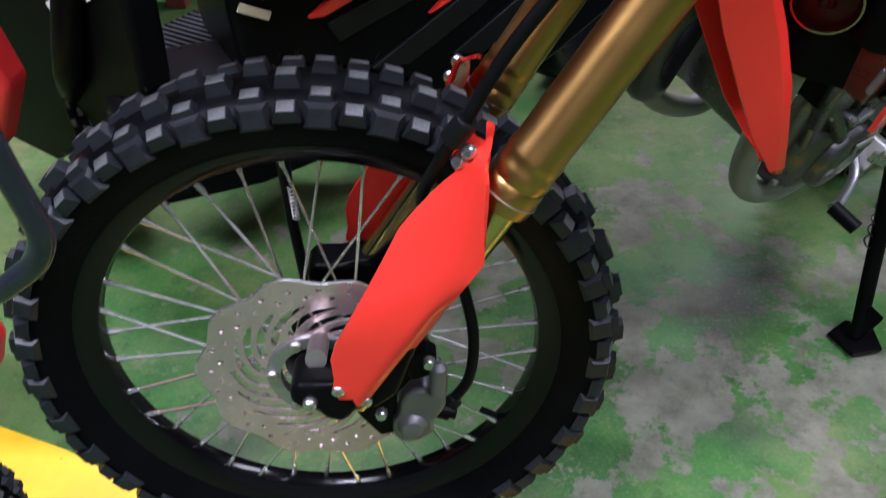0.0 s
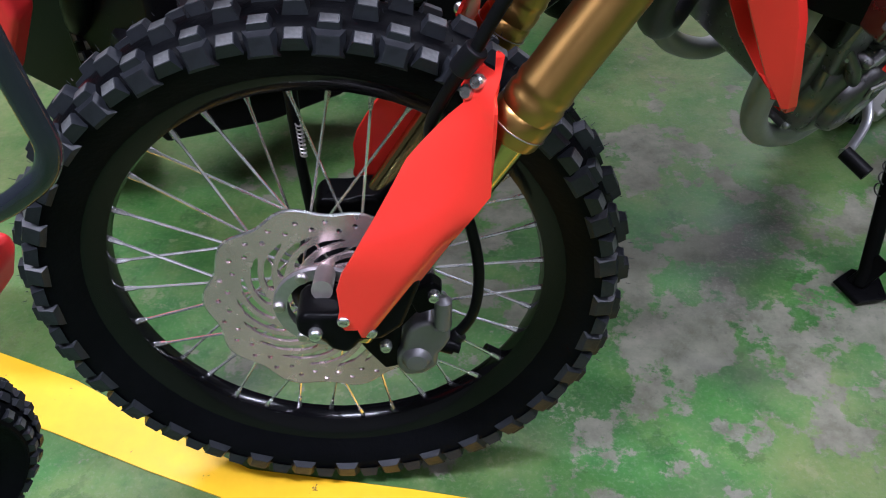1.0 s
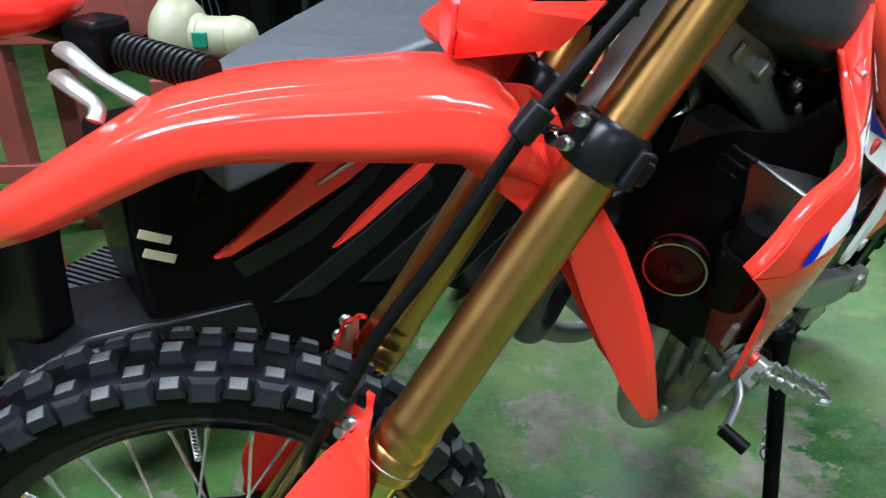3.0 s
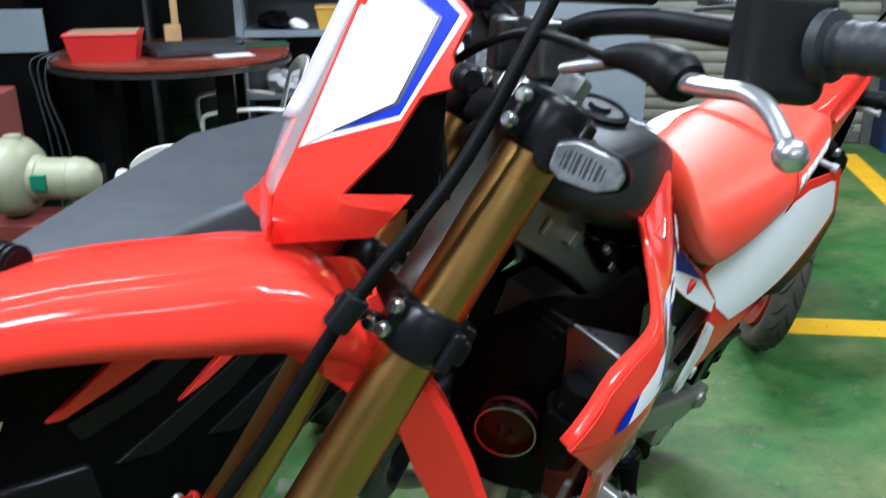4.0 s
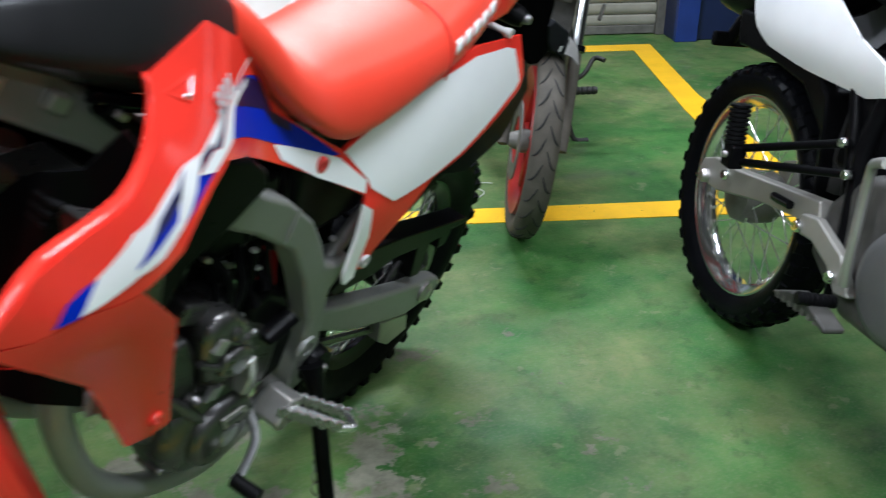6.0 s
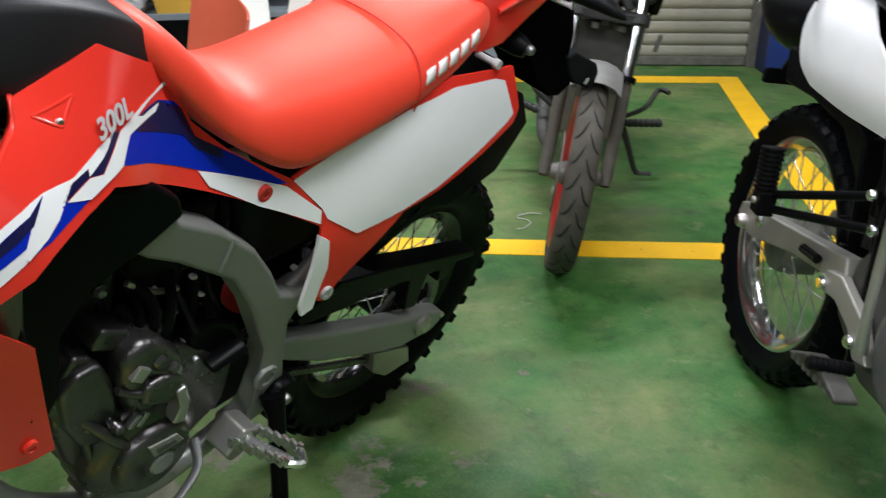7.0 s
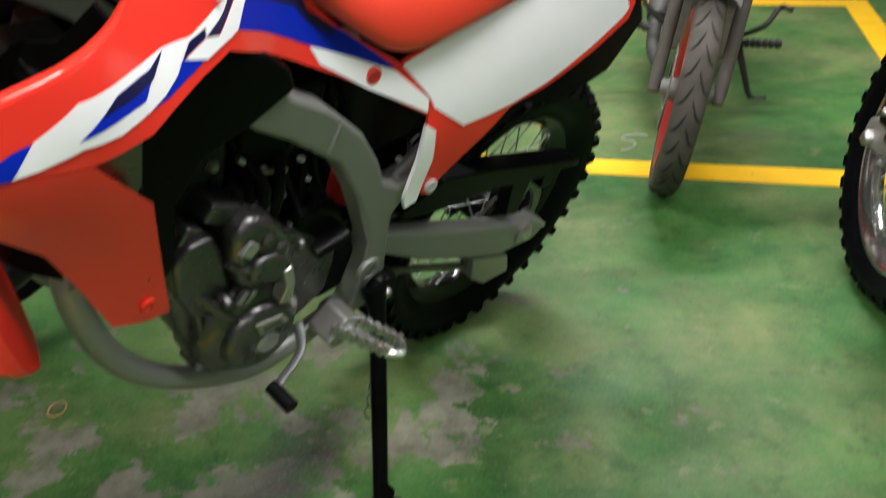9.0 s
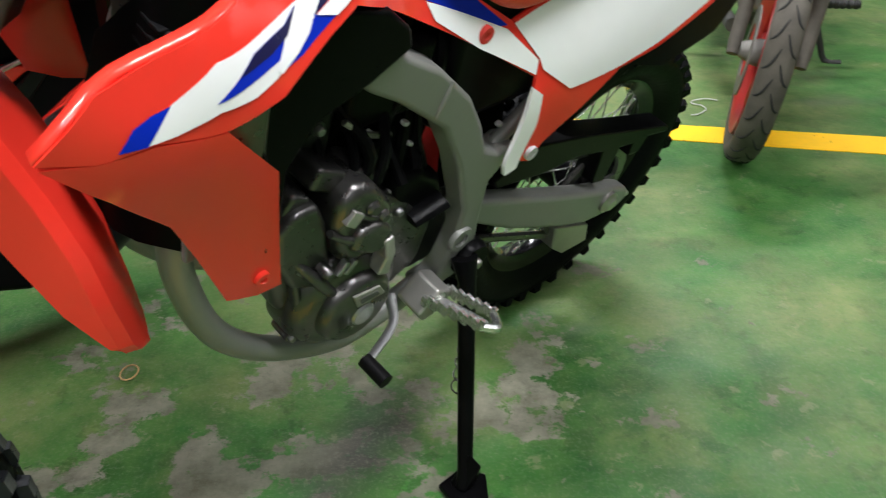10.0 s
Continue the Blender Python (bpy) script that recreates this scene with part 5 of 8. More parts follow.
left, right = (lambda x, z: side_y(x, z)), (lambda x, z: -side_y(x, z))
SHROUD = [(0.328, 0.896), (0.369, 0.932), (0.411, 0.945), (0.452, 0.953), (0.506, 0.958), (0.541, 0.971), (0.551, 0.988), (0.595, 0.997), (0.645, 1.004), (0.731, 0.956), (0.741, 0.944), (0.758, 0.897), (0.811, 0.85), (0.869, 0.813), (0.903, 0.793), (0.947, 0.744), (0.948, 0.719), (0.866, 0.766), (0.754, 0.828), (0.672, 0.876), (0.621, 0.902), (0.583, 0.897), (0.537, 0.887), (0.514, 0.881), (0.454, 0.885), (0.399, 0.895), (0.362, 0.891)]
LOWER = [(0.33, 0.893), (0.362, 0.891), (0.399, 0.894), (0.454, 0.884), (0.509, 0.817), (0.535, 0.657), (0.505, 0.664), (0.47, 0.682), (0.439, 0.754), (0.414, 0.807), (0.368, 0.858)]
SIDEP = [(0.905, 0.793), (0.949, 0.744), (0.95, 0.719), (0.947, 0.652), (0.967, 0.586), (0.983, 0.581), (0.997, 0.608), (1.028, 0.641), (1.095, 0.706), (1.161, 0.723), (1.259, 0.759), (1.335, 0.791), (1.346, 0.813), (1.314, 0.883), (1.174, 0.888), (1.085, 0.861), (0.97, 0.82)]
GRAPHICS = (
    ("white_graphic", 1, [(0.393, 0.897), (0.413, 0.918), (0.45, 0.935), (0.485, 0.933), (0.519, 0.932), (0.544, 0.933), (0.578, 0.93), (0.566, 0.921), (0.551, 0.909), (0.526, 0.902), (0.508, 0.899), (0.482, 0.898), (0.448, 0.903), (0.413, 0.898)], WHITE),
    ("blue_graphic", 2, [(0.445, 0.91), (0.485, 0.926), (0.525, 0.926), (0.543, 0.932), (0.529, 0.924), (0.513, 0.909), (0.479, 0.91)], BLUE),
    ("dark_graphic", 3, [(0.467, 0.919), (0.485, 0.926), (0.525, 0.926), (0.543, 0.932), (0.526, 0.919), (0.505, 0.917), (0.485, 0.918)], NAVY),
    ("blue_graphic", 2, [(0.374, 0.897), (0.386, 0.91), (0.399, 0.915), (0.413, 0.918), (0.393, 0.897)], BLUE),
    ("blue_graphic", 1, [(0.564, 0.918), (0.59, 0.909), (0.567, 0.905), (0.54, 0.9), (0.513, 0.9), (0.535, 0.904), (0.552, 0.911), (0.561, 0.92)], BLUE),
    ("dark_graphic", 1, [(0.573, 0.928), (0.595, 0.931), (0.594, 0.924), (0.564, 0.918), (0.561, 0.92)], NAVY),
    ("dark_graphic", 1, [(0.635, 0.942), (0.644, 0.939), (0.624, 0.928), (0.61, 0.92), (0.594, 0.924), (0.614, 0.931)], NAVY),
    ("blue_graphic", 1, [(0.737, 0.925), (0.746, 0.915), (0.761, 0.882), (0.827, 0.839), (0.894, 0.791), (0.872, 0.794), (0.754, 0.851), (0.678, 0.894), (0.637, 0.914), (0.648, 0.923), (0.658, 0.93), (0.664, 0.936), (0.714, 0.934)], BLUE),
    ("dark_graphic", 2, [(0.664, 0.936), (0.714, 0.934), (0.746, 0.915), (0.761, 0.882), (0.799, 0.857), (0.798, 0.847), (0.761, 0.869), (0.742, 0.891), (0.672, 0.925)], NAVY),
    ("white_graphic", 3, [(0.543, 0.932), (0.577, 0.931), (0.613, 0.94), (0.635, 0.943), (0.623, 0.935), (0.614, 0.931), (0.594, 0.925), (0.595, 0.931), (0.573, 0.928), (0.561, 0.92), (0.552, 0.911), (0.535, 0.904), (0.513, 0.9), (0.509, 0.904), (0.52, 0.911), (0.53, 0.92)], WHITE),
    ("white_graphic", 3, [(0.564, 0.918), (0.594, 0.924), (0.61, 0.92), (0.624, 0.928), (0.644, 0.939), (0.709, 0.943), (0.732, 0.949), (0.729, 0.944), (0.71, 0.941), (0.676, 0.937), (0.684, 0.933), (0.714, 0.932), (0.706, 0.927), (0.658, 0.93), (0.648, 0.923), (0.637, 0.914), (0.612, 0.912), (0.59, 0.909)], WHITE),
    ("white_graphic", 2, [(0.758, 0.848), (0.894, 0.787), (0.947, 0.743), (0.946, 0.724), (0.848, 0.776), (0.773, 0.825)], WHITE))
PLATES = (
    ("white_plate", 1, [(0.905, 0.791), (0.949, 0.744), (0.957, 0.729), (1.008, 0.695), (1.053, 0.702), (1.094, 0.711), (1.158, 0.731), (1.255, 0.771), (1.316, 0.798), (1.329, 0.809), (1.294, 0.866), (1.267, 0.873), (1.175, 0.875), (1.085, 0.855), (0.971, 0.816)], WHITE),)
STRIP = [(0.942, 0.71), (0.959, 0.698), (0.964, 0.652), (0.959, 0.623), (0.952, 0.584), (0.931, 0.58), (0.926, 0.596), (0.937, 0.656)]
TRIM = [(1.029, 0.635), (1.096, 0.701), (1.162, 0.718), (1.261, 0.754), (1.344, 0.787), (1.336, 0.84), (1.36, 0.83), (1.386, 0.777), (1.314, 0.711), (1.199, 0.684), (1.131, 0.7)]
for skin, s in ((left, -1), (right, 1)):
    bm = bmesh.new()
    panel(bm, SHROUD, skin, 0, 0.012)
    sh = bp("tank_shroud", bm, RED, "red tank shroud with white and blue graphics", mods=[SOLID(0.005), BEVEL(0.002)])
    bm = bmesh.new()
    edge = [Vector((p[0], skin(p[0], p[1]), p[1])) for p in catmull([(x, 0, z) for x, z in SHROUD[:7]], 3) for p in ((p[0], p[2]),)]
    sheet(bm, [[e + Vector((0, s * 0.001, 0)), e + Vector((0.003, -s * 0.011, 0.0))] for e in edge])
    bp("shroud_lip", bm, RED, parent=sh, mods=[SOLID(0.004)])
    bm = bmesh.new()
    panel(bm, LOWER, skin, 0, 0.015)
    bp("radiator_panel", bm, RED, "red radiator side panel", mods=[SOLID(0.005), BEVEL(0.002)])
    bm = bmesh.new()
    panel(bm, SIDEP, skin, 0, 0.015)
    sp = bp("side_panel", bm, RED, "red and white rear side panel", mods=[SOLID(0.005), BEVEL(0.002)])
    for par, group in ((sh, GRAPHICS), (sp, PLATES)):
        for nm, out, pts, mt in group:
            bm = bmesh.new()
            panel(bm, pts, skin, s * (0.0032 + 0.0005 * out), 0.008)
            bp(nm, bm, mt, parent=par)
    bm = bmesh.new()
    panel(bm, STRIP, skin, s * 0.006, 0.015)
    bp("white_strip", bm, WHITE, parent=sp, mods=[SOLID(0.006), BEVEL(0.002)])
    for x, z, r, mt in ((0.857, 0.789, 0.011, SEAM), (0.98, 0.597, 0.011, LIGHTGREY), (0.507, 0.688, 0.008, RED)):
        bm = bmesh.new()
        lathe(bm, [(0.0, -0.002), (r * 0.4, -0.002), (r * 0.5, -0.004), (r * 0.95, -0.004), (r, -0.001), (r, 0.003)], Matrix.Translation((x, skin(x, z) + s * 0.0035, z)) @ Matrix.Rotation(0 if s < 0 else math.pi, 4, "Z"), 16)
        bp("panel_screw", bm, mt, parent=sh)
    # raised lip of the triangular dimple, and the small screw in it
    dim = [(0.56, 0.975), (0.603, 0.979), (0.583, 0.963)]
    for a, b_ in zip(dim, dim[1:] + dim[:1]):
        bm = bmesh.new()
        sweep(bm, [(a[0] + (b_[0] - a[0]) * f, skin(a[0] + (b_[0] - a[0]) * f, a[1] + (b_[1] - a[1]) * f) + s * 0.0018, a[1] + (b_[1] - a[1]) * f) for f in (0, 0.33, 0.67, 1)], 0.0022, 8)
        bp("dimple_lip", bm, RED, parent=sh)
    bm = bmesh.new()
    bolt(bm, (0.582, skin(0.582, 0.967) + s * 0.002, 0.967), (0, s, 0), 0.004, 0.003)
    bp("dimple_screw", bm, STEEL, parent=sh)
    # dark trim under the side panel
    bm = bmesh.new()
    panel(bm, TRIM, skin, -s * 0.008, 0.03)
    bp("lower_trim", bm, BLACK, "black plastic trim under the side panel", mods=[SOLID(0.012), BEVEL(0.003)])

# model number on the shroud
txt = bpy.data.curves.new("model_number", "FONT")
txt.body, txt.size, txt.extrude, txt.shear, txt.offset = "300L", 0.024, 0.0003, 0.35, 0.0006
tob = new("model_number", txt)
tob.parent = bike
foot_, along, top_ = Vector((0.6084, -0.1102, 0.942)), Vector((0.7105, -0.0561, 0.9402)), Vector((0.6047, -0.1024, 0.9558))
ux = (along - foot_).normalized()
un = ux.cross(top_ - foot_).normalized()
uy = un.cross(ux)
tm = Matrix.Identity(4)
for i, v in enumerate((ux * 1.25, uy, un)):
    for j in range(3):
        tm[j][i] = v[j]
tm.translation = foot_ + un * 0.009
tob.matrix_basis = tm
txt.materials.append(LIGHTGREY)


# seat: cross sections from the nose to the tail
def seat_row(x, zt, zl, w):
    h = zt - zl
    half = [(1.0, 0.0), (1.02, 0.25), (0.97, 0.5), (0.86, 0.72), (0.7, 0.88), (0.4, 0.97)]
    return [(x, -w * f, zl + h * g) for f, g in half] + [(x, 0, zt)] + [(x, w * f, zl + h * g) for f, g in half[::-1]] + [(x, 0, zl)]


bm = bmesh.new()
SEATR = [(0.69, 1.012, 0.985, 0.02), (0.705, 1.01, 0.968, 0.04), (0.725, 1.003, 0.945, 0.058), (0.75, 0.985, 0.91, 0.071), (0.775, 0.96, 0.886, 0.079), (0.8, 0.934, 0.864, 0.086), (0.835, 0.912, 0.84, 0.091), (0.87, 0.91, 0.814, 0.095), (0.905, 0.914, 0.798, 0.099), (0.97, 0.921, 0.816, 0.107), (1.04, 0.932, 0.84, 0.11), (1.088, 0.942, 0.855, 0.11)]
PILLION = [(1.096, 0.947, 0.857, 0.11), (1.14, 0.959, 0.868, 0.106), (1.18, 0.969, 0.879, 0.101), (1.225, 0.977, 0.9, 0.094), (1.258, 0.979, 0.922, 0.086), (1.29, 0.972, 0.935, 0.07)]
loft(bm, [seat_row(*r) for r in SEATR + PILLION])
seat = bp("seat", bm, SEAT, "red vinyl dual seat with white lettering bars", mods=[SUBD(2)])
bm = bmesh.new()
ring = seat_row(1.091, 0.945, 0.856, 0.11)[:13]
sweep(bm, [Vector(p) for p in ring], 0.0013, 8, 4)
bp("seat_seam", bm, SEAM, parent=seat)


def pillion_side(x, f):
    """A place on the left flank of the rear seat, f of the way up."""
    k = max(i for i, r in enumerate(PILLION) if r[0] <= x)
    a, b_ = PILLION[k], PILLION[min(k + 1, len(PILLION) - 1)]
    g = (x - a[0]) / max(1e-6, b_[0] - a[0])
    zt, zl, w = (a[i] + (b_[i] - a[i]) * g for i in (1, 2, 3))
    out = np.interp(f, (0, 0.25, 0.5, 0.72, 0.88), (1.0, 1.015, 0.965, 0.855, 0.7))
    return Vector((x, -w * float(out), zl + (zt - zl) * f))


for k in range(5):
    x = 1.102 + 0.0265 * k
    bm = bmesh.new()
    rows = [[pillion_side(x + dx + 0.012 * (f - 0.36), f) + Vector((0, -0.0016, 0)) for f in (0.37, 0.43, 0.5, 0.56)] for dx in (0, 0.009, 0.018)]
    sheet(bm, rows)
    bp("lettering_bar", bm, PAPER, parent=seat, mods=[SOLID(0.002)])

# tail unit
bm = bmesh.new()
TAILR = [(1.225, 0.97, 0.92, 0.07), (1.265, 0.983, 0.892, 0.08), (1.334, 0.997, 0.895, 0.076), (1.39, 1.004, 0.92, 0.07), (1.48, 1.008, 0.952, 0.06), (1.56, 1.006, 0.98, 0.048), (1.605, 0.998, 0.976, 0.035)]
loft(bm, [[(x, -w, zl), (x, -w, zl + 0.012), (x, -w * 0.8, zt - 0.008), (x, -w * 0.7, zt), (x, 0, zt + 0.003), (x, w * 0.7, zt), (x, w * 0.8, zt - 0.008), (x, w, zl + 0.012), (x, w, zl), (x, 0, zl)] for x, zt, zl, w in TAILR])
bp("rear_mudguard", bm, RED, "red rear mudguard and tail unit", mods=[BEVEL(0.004, 2)])
for side in (-1, 1):
    bm = bmesh.new()
    sweep(bm, [(1.3, side * 0.071, 0.952), (1.38, side * 0.066, 0.97), (1.48, side * 0.054, 0.986), (1.56, side * 0.042, 0.996)], [0.004, 0.006, 0.006, 0.003], 8, 4)
    bp("tail_rib", bm, RED)
bm = bmesh.new()
slab(bm, [(1.27, 0.905), (1.33, 0.885), (1.4, 0.875), (1.415, 0.862), (1.465, 0.843), (1.5, 0.825), (1.545, 0.787), (1.575, 0.76), (1.61, 0.735), (1.655, 0.714), (1.695, 0.706), (1.735, 0.724), (1.72, 0.742), (1.672, 0.795), (1.655, 0.845), (1.6, 0.925), (1.56, 0.968), (1.45, 0.952), (1.36, 0.93)], -0.047, 0.047)
holder = bp("plate_holder", bm, FLAP, "black rear light bracket and number plate holder", mods=[BEVEL(0.006, 2)])
bm = bmesh.new()
slab(bm, [(1.655, 0.802), (1.69, 0.806), (1.812, 0.758), (1.84, 0.733), (1.842, 0.7), (1.818, 0.697), (1.775, 0.716), (1.735, 0.728), (1.69, 0.76)], -0.052, 0.052)
bp("plate_bracket", bm, BRACK, "satin black number plate bracket", parent=holder, mods=[BEVEL(0.005, 2)])
bm = bmesh.new()
box(bm, (1.79, -0.0525, 0.724), (0.012, 0.002, 0.012))
bp("bracket_mark", bm, PAPER, parent=holder)
bm = bmesh.new()
sweep(bm, [(1.42, -0.03, 0.872), (1.425, -0.06, 0.87), (1.427, -0.075, 0.868)], [0.02, 0.019, 0.014], 14)
bp("rubber_bush", bm, MATTE, parent=holder)
bolts("bush_bolt", [(1.428, -0.074, 0.87)], (0, -1, 0.15), 0.009, 0.012, ALU, bp, holder)
bm = bmesh.new()
sweep(bm, [(1.268, -0.076, 0.892), (1.268, -0.1, 0.893), (1.268, -0.108, 0.8935), (1.268, -0.109, 0.8935), (1.268, -0.118, 0.894)], [0.0052, 0.0052, 0.0056, 0.0078, 0.0074], 14)
bp("strap_hook", bm, LIGHTGREY)
for side in (-1, 1):
    bm = bmesh.new()
    sweep(bm, [(1.47, side * 0.04, 0.955), (1.475, side * 0.075, 0.968), (1.48, side * 0.092, 0.97)], [0.015, 0.0165, 0.019], 14, 3)
    sig = bp("rear_signal", bm, MATTE, "black teardrop rear turn signal on a rubber stalk")
    bm = bmesh.new()
    sweep(bm, [(1.47, side * 0.06, 0.949), (1.47, side * 0.077, 0.951), (1.47, side * 0.098, 0.953), (1.47, side * 0.104, 0.954)], [0.004, 0.0055, 0.0055, 0.007], 10)
    bp("strap_hook", bm, LIGHTGREY)
    bm = bmesh.new()
    sweep(bm, [(1.48, side * 0.09, 0.971), (1.48, side * 0.1, 0.973), (1.482, side * 0.13, 0.976), (1.484, side * 0.168, 0.973), (1.485, side * 0.19, 0.969)], [0.014, 0.021, 0.022, 0.014, 0.003], 16, 4, 0.75)
    bp("signal_body", bm, MATTE, parent=sig)

# tank
bm = bmesh.new()
loft(bm, [[(x, y * w, zl + (zt - zl) * h) for y, h in ((-0.75, 0), (-1, 0.3), (-0.97, 0.52), (-0.74, 0.92), (-0.66, 0.975), (-0.3, 1), (0, 1), (0.3, 1), (0.66, 0.975), (0.74, 0.92), (0.97, 0.52), (1, 0.3), (0.75, 0))] for x, zt, zl, w in ((0.41, 1.045, 1.02, 0.05), (0.435, 1.055, 1.005, 0.075), (0.52, 1.058, 0.965, 0.086), (0.58, 1.054, 0.935, 0.083), (0.64, 1.038, 0.915, 0.07), (0.7, 1.012, 0.91, 0.055), (0.745, 0.975, 0.91, 0.04))])
bp("fuel_tank", bm, mat("satin_tank_plastic", (0.011, 0.011, 0.0115), 0.42, vary=0.15, scale=6, bump=0.05, bump_scale=500, spec=0.22), "satin black plastic fuel tank", mods=[SUBD(2)])
bm = bmesh.new()
lathe(bm, [(0.0, 0.022), (0.01, 0.022), (0.012, 0.018), (0.024, 0.018), (0.027, 0.021), (0.031, 0.018), (0.031, 0.006), (0.042, 0.003), (0.044, -0.01), (0.0, -0.01)], pose(0.563, 0.004, 1.042, 90, 0, 0), 32)
cap = bp("fuel_cap", bm, MATTE, "black screw fuel cap")
bolts("cap_bolt", [(0.563 + 0.038 * math.cos(a), 0.004 + 0.038 * math.sin(a), 1.044) for a in (math.pi * k / 3 for k in range(6))], (0, 0, 1), 0.004, 0.004, BLACK, bp, cap)
bm = bmesh.new()
box(bm, (0.63, -0.012, 1.041), (0.046, 0.022, 0.002), Matrix.Rotation(radians(17), 4, "Y"))
sticker = bp("warning_sticker", bm, PAPER)
for dx in (-0.012, 0.001, 0.013):
    bm = bmesh.new()
    box(bm, (0.63 + dx, -0.012, 1.0425 - 0.31 * dx), (0.008, 0.013, 0.0015), Matrix.Rotation(radians(17), 4, "Y"))
    bp("printed_bar", bm, NAVY, parent=sticker)

# frame
SPARO = [(0.64, 0.812), (0.69, 0.834), (0.725, 0.809), (0.782, 0.775), (0.845, 0.718), (0.882, 0.665), (0.907, 0.617), (0.937, 0.6), (0.965, 0.606), (0.975, 0.594), (0.938, 0.55), (0.945, 0.48), (0.958, 0.411), (0.933, 0.364), (0.866, 0.352), (0.862, 0.372), (0.893, 0.378), (0.9, 0.432), (0.902, 0.509), (0.858, 0.609), (0.81, 0.685), (0.724, 0.751), (0.683, 0.776)]
for s in (-1, 1):
    bm = bmesh.new()
    slab(bm, SPARO, s * 0.066, s * 0.108)
    bp("frame_spar", bm, FRAME, "grey painted steel frame spar", mods=[BEVEL(0.011, 3)])
    bm = bmesh.new()
    loft(bm, [[(x + 0.5 * h_, s * (y - 0.013), z + h_), (x + 0.5 * h_, s * (y + 0.012), z + h_), (x - 0.5 * h_, s * (y + 0.015), z - h_), (x - 0.5 * h_, s * (y - 0.013), z - h_)] for x, y, z, h_ in ((0.7, 0.06, 0.79, 0.022), (0.61, 0.048, 0.872, 0.021), (0.54, 0.036, 0.924, 0.022), (0.472, 0.028, 0.97, 0.024), (0.4, 0.022, 1.015, 0.026))])
    bp("upper_spar", bm, FRAME, "grey frame beam running up to the steering head", mods=[BEVEL(0.006, 3)])
    bm = bmesh.new()
    sweep(bm, [(0.53, s * 0.05, 0.86), (0.505, s * 0.07, 0.74), (0.478, s * 0.085, 0.662), (0.494, s * 0.09, 0.571), (0.528, s * 0.09, 0.49), (0.58, s * 0.09, 0.426), (0.65, s * 0.09, 0.374), (0.727, s * 0.09, 0.339), (0.803, s * 0.09, 0.346), (0.872, s * 0.09, 0.366)], 0.0165, 14, 5)
    bp("cradle_tube", bm, FRAME, "grey lower frame tube")
    bm = bmesh.new()
    lathe(bm, [(0.012, -0.004), (0.02, -0.004), (0.022, 0.0), (0.022, 0.004), (0.012, 0.004)], Matrix.Translation((0.912, s * 0.109, 0.452)), 20, closed=True)
    bp("pivot_nut", bm, FRAME)
    bm = bmesh.new()
    sweep(bm, [(0.786, s * 0.108, 0.713), (0.79, s * 0.1095, 0.73), (0.8, s * 0.108, 0.757)], 0.0028, 6)
    bp("weld_bead", bm, FRAME)
    bm = bmesh.new()
    sweep(bm, [(0.8, s * 0.06, 0.83), (1.0, s * 0.065, 0.84), (1.27, s * 0.06, 0.9)], 0.012, 10)
    bp("subframe", bm, FRAME)
    bm = bmesh.new()
    sweep(bm, [(0.93, s * 0.085, 0.58), (1.07, s * 0.085, 0.69), (1.2, s * 0.075, 0.86)], 0.011, 10)
    bp("subframe_stay", bm, FRAME)
bm = bmesh.new()
cyl(bm, FOOT + AXIS * 0.97, FOOT + AXIS * 1.2, 0.036, 24)
bp("steering_head", bm, FRAME)
bm = bmesh.new()
box(bm, (0.499, -0.048, 0.957), (0.021, 0.012, 0.017), Matrix.Rotation(radians(35), 4, "Y"))
bp("ignition_bracket", bm, SILVERP, mods=[BEVEL(0.003)])
bm = bmesh.new()
box(bm, (0.447, -0.0435, 0.983), (0.012, 0.004, 0.016), Matrix.Rotation(radians(32), 4, "Y"))
bp("frame_plug", bm, STEEL, mods=[BEVEL(0.001)])
bm = bmesh.new()
sweep(bm, [(0.53, -0.05, 0.958), (0.545, -0.056, 0.95), (0.587, -0.06, 0.936), (0.625, -0.062, 0.925), (0.66, -0.06, 0.92)], 0.0085, 12, 5)
bp("coolant_hose", bm, RIMB)
bm = bmesh.new()
sweep(bm, [(0.538, -0.055, 0.948), (0.56, -0.058, 0.925), (0.587, -0.06, 0.902)], [0.011, 0.009, 0.009], 12, 4)
bp("coolant_hose", bm, BLACK)
for x, z in ((0.548, 0.94), (0.58, 0.908)):
    bm = bmesh.new()
    box(bm, (x, -0.063, z), (0.014, 0.016, 0.008), Matrix.Rotation(radians(40), 4, "Y"))
    bp("hose_clip", bm, STEEL, mods=[BEVEL(0.002)])

# radiator with louvred cover and horn
bm = bmesh.new()
box(bm, (0.49, -0.09, 0.8), (0.05, 0.15, 0.2))
rad = bp("radiator", bm, DARKALU, "radiator behind a black plastic cover", mods=[BEVEL(0.004)])
bm = bmesh.new()
cover = [(-0.016, 0.853), (-0.042, 0.885), (-0.058, 0.905), (-0.072, 0.917), (-0.101, 0.931), (-0.109, 0.95), (-0.117, 0.968), (-0.127, 0.955), (-0.138, 0.92), (-0.148, 0.88), (-0.16, 0.83), (-0.17, 0.784), (-0.182, 0.72), (-0.161, 0.701), (-0.11, 0.701), (-0.033, 0.708), (-0.01, 0.795)]
cover_x = lambda y, z: 0.445 + 0.2 * (z - 0.8) + 0.9 * max(0, -y - 0.09)
panel(bm, [(y, z) for y, z in cover], lambda y, z: cover_x(y, z), 0, 0.02)
for v in bm.verts:
    v.co = Vector((v.co.y, v.co.x, v.co.z))
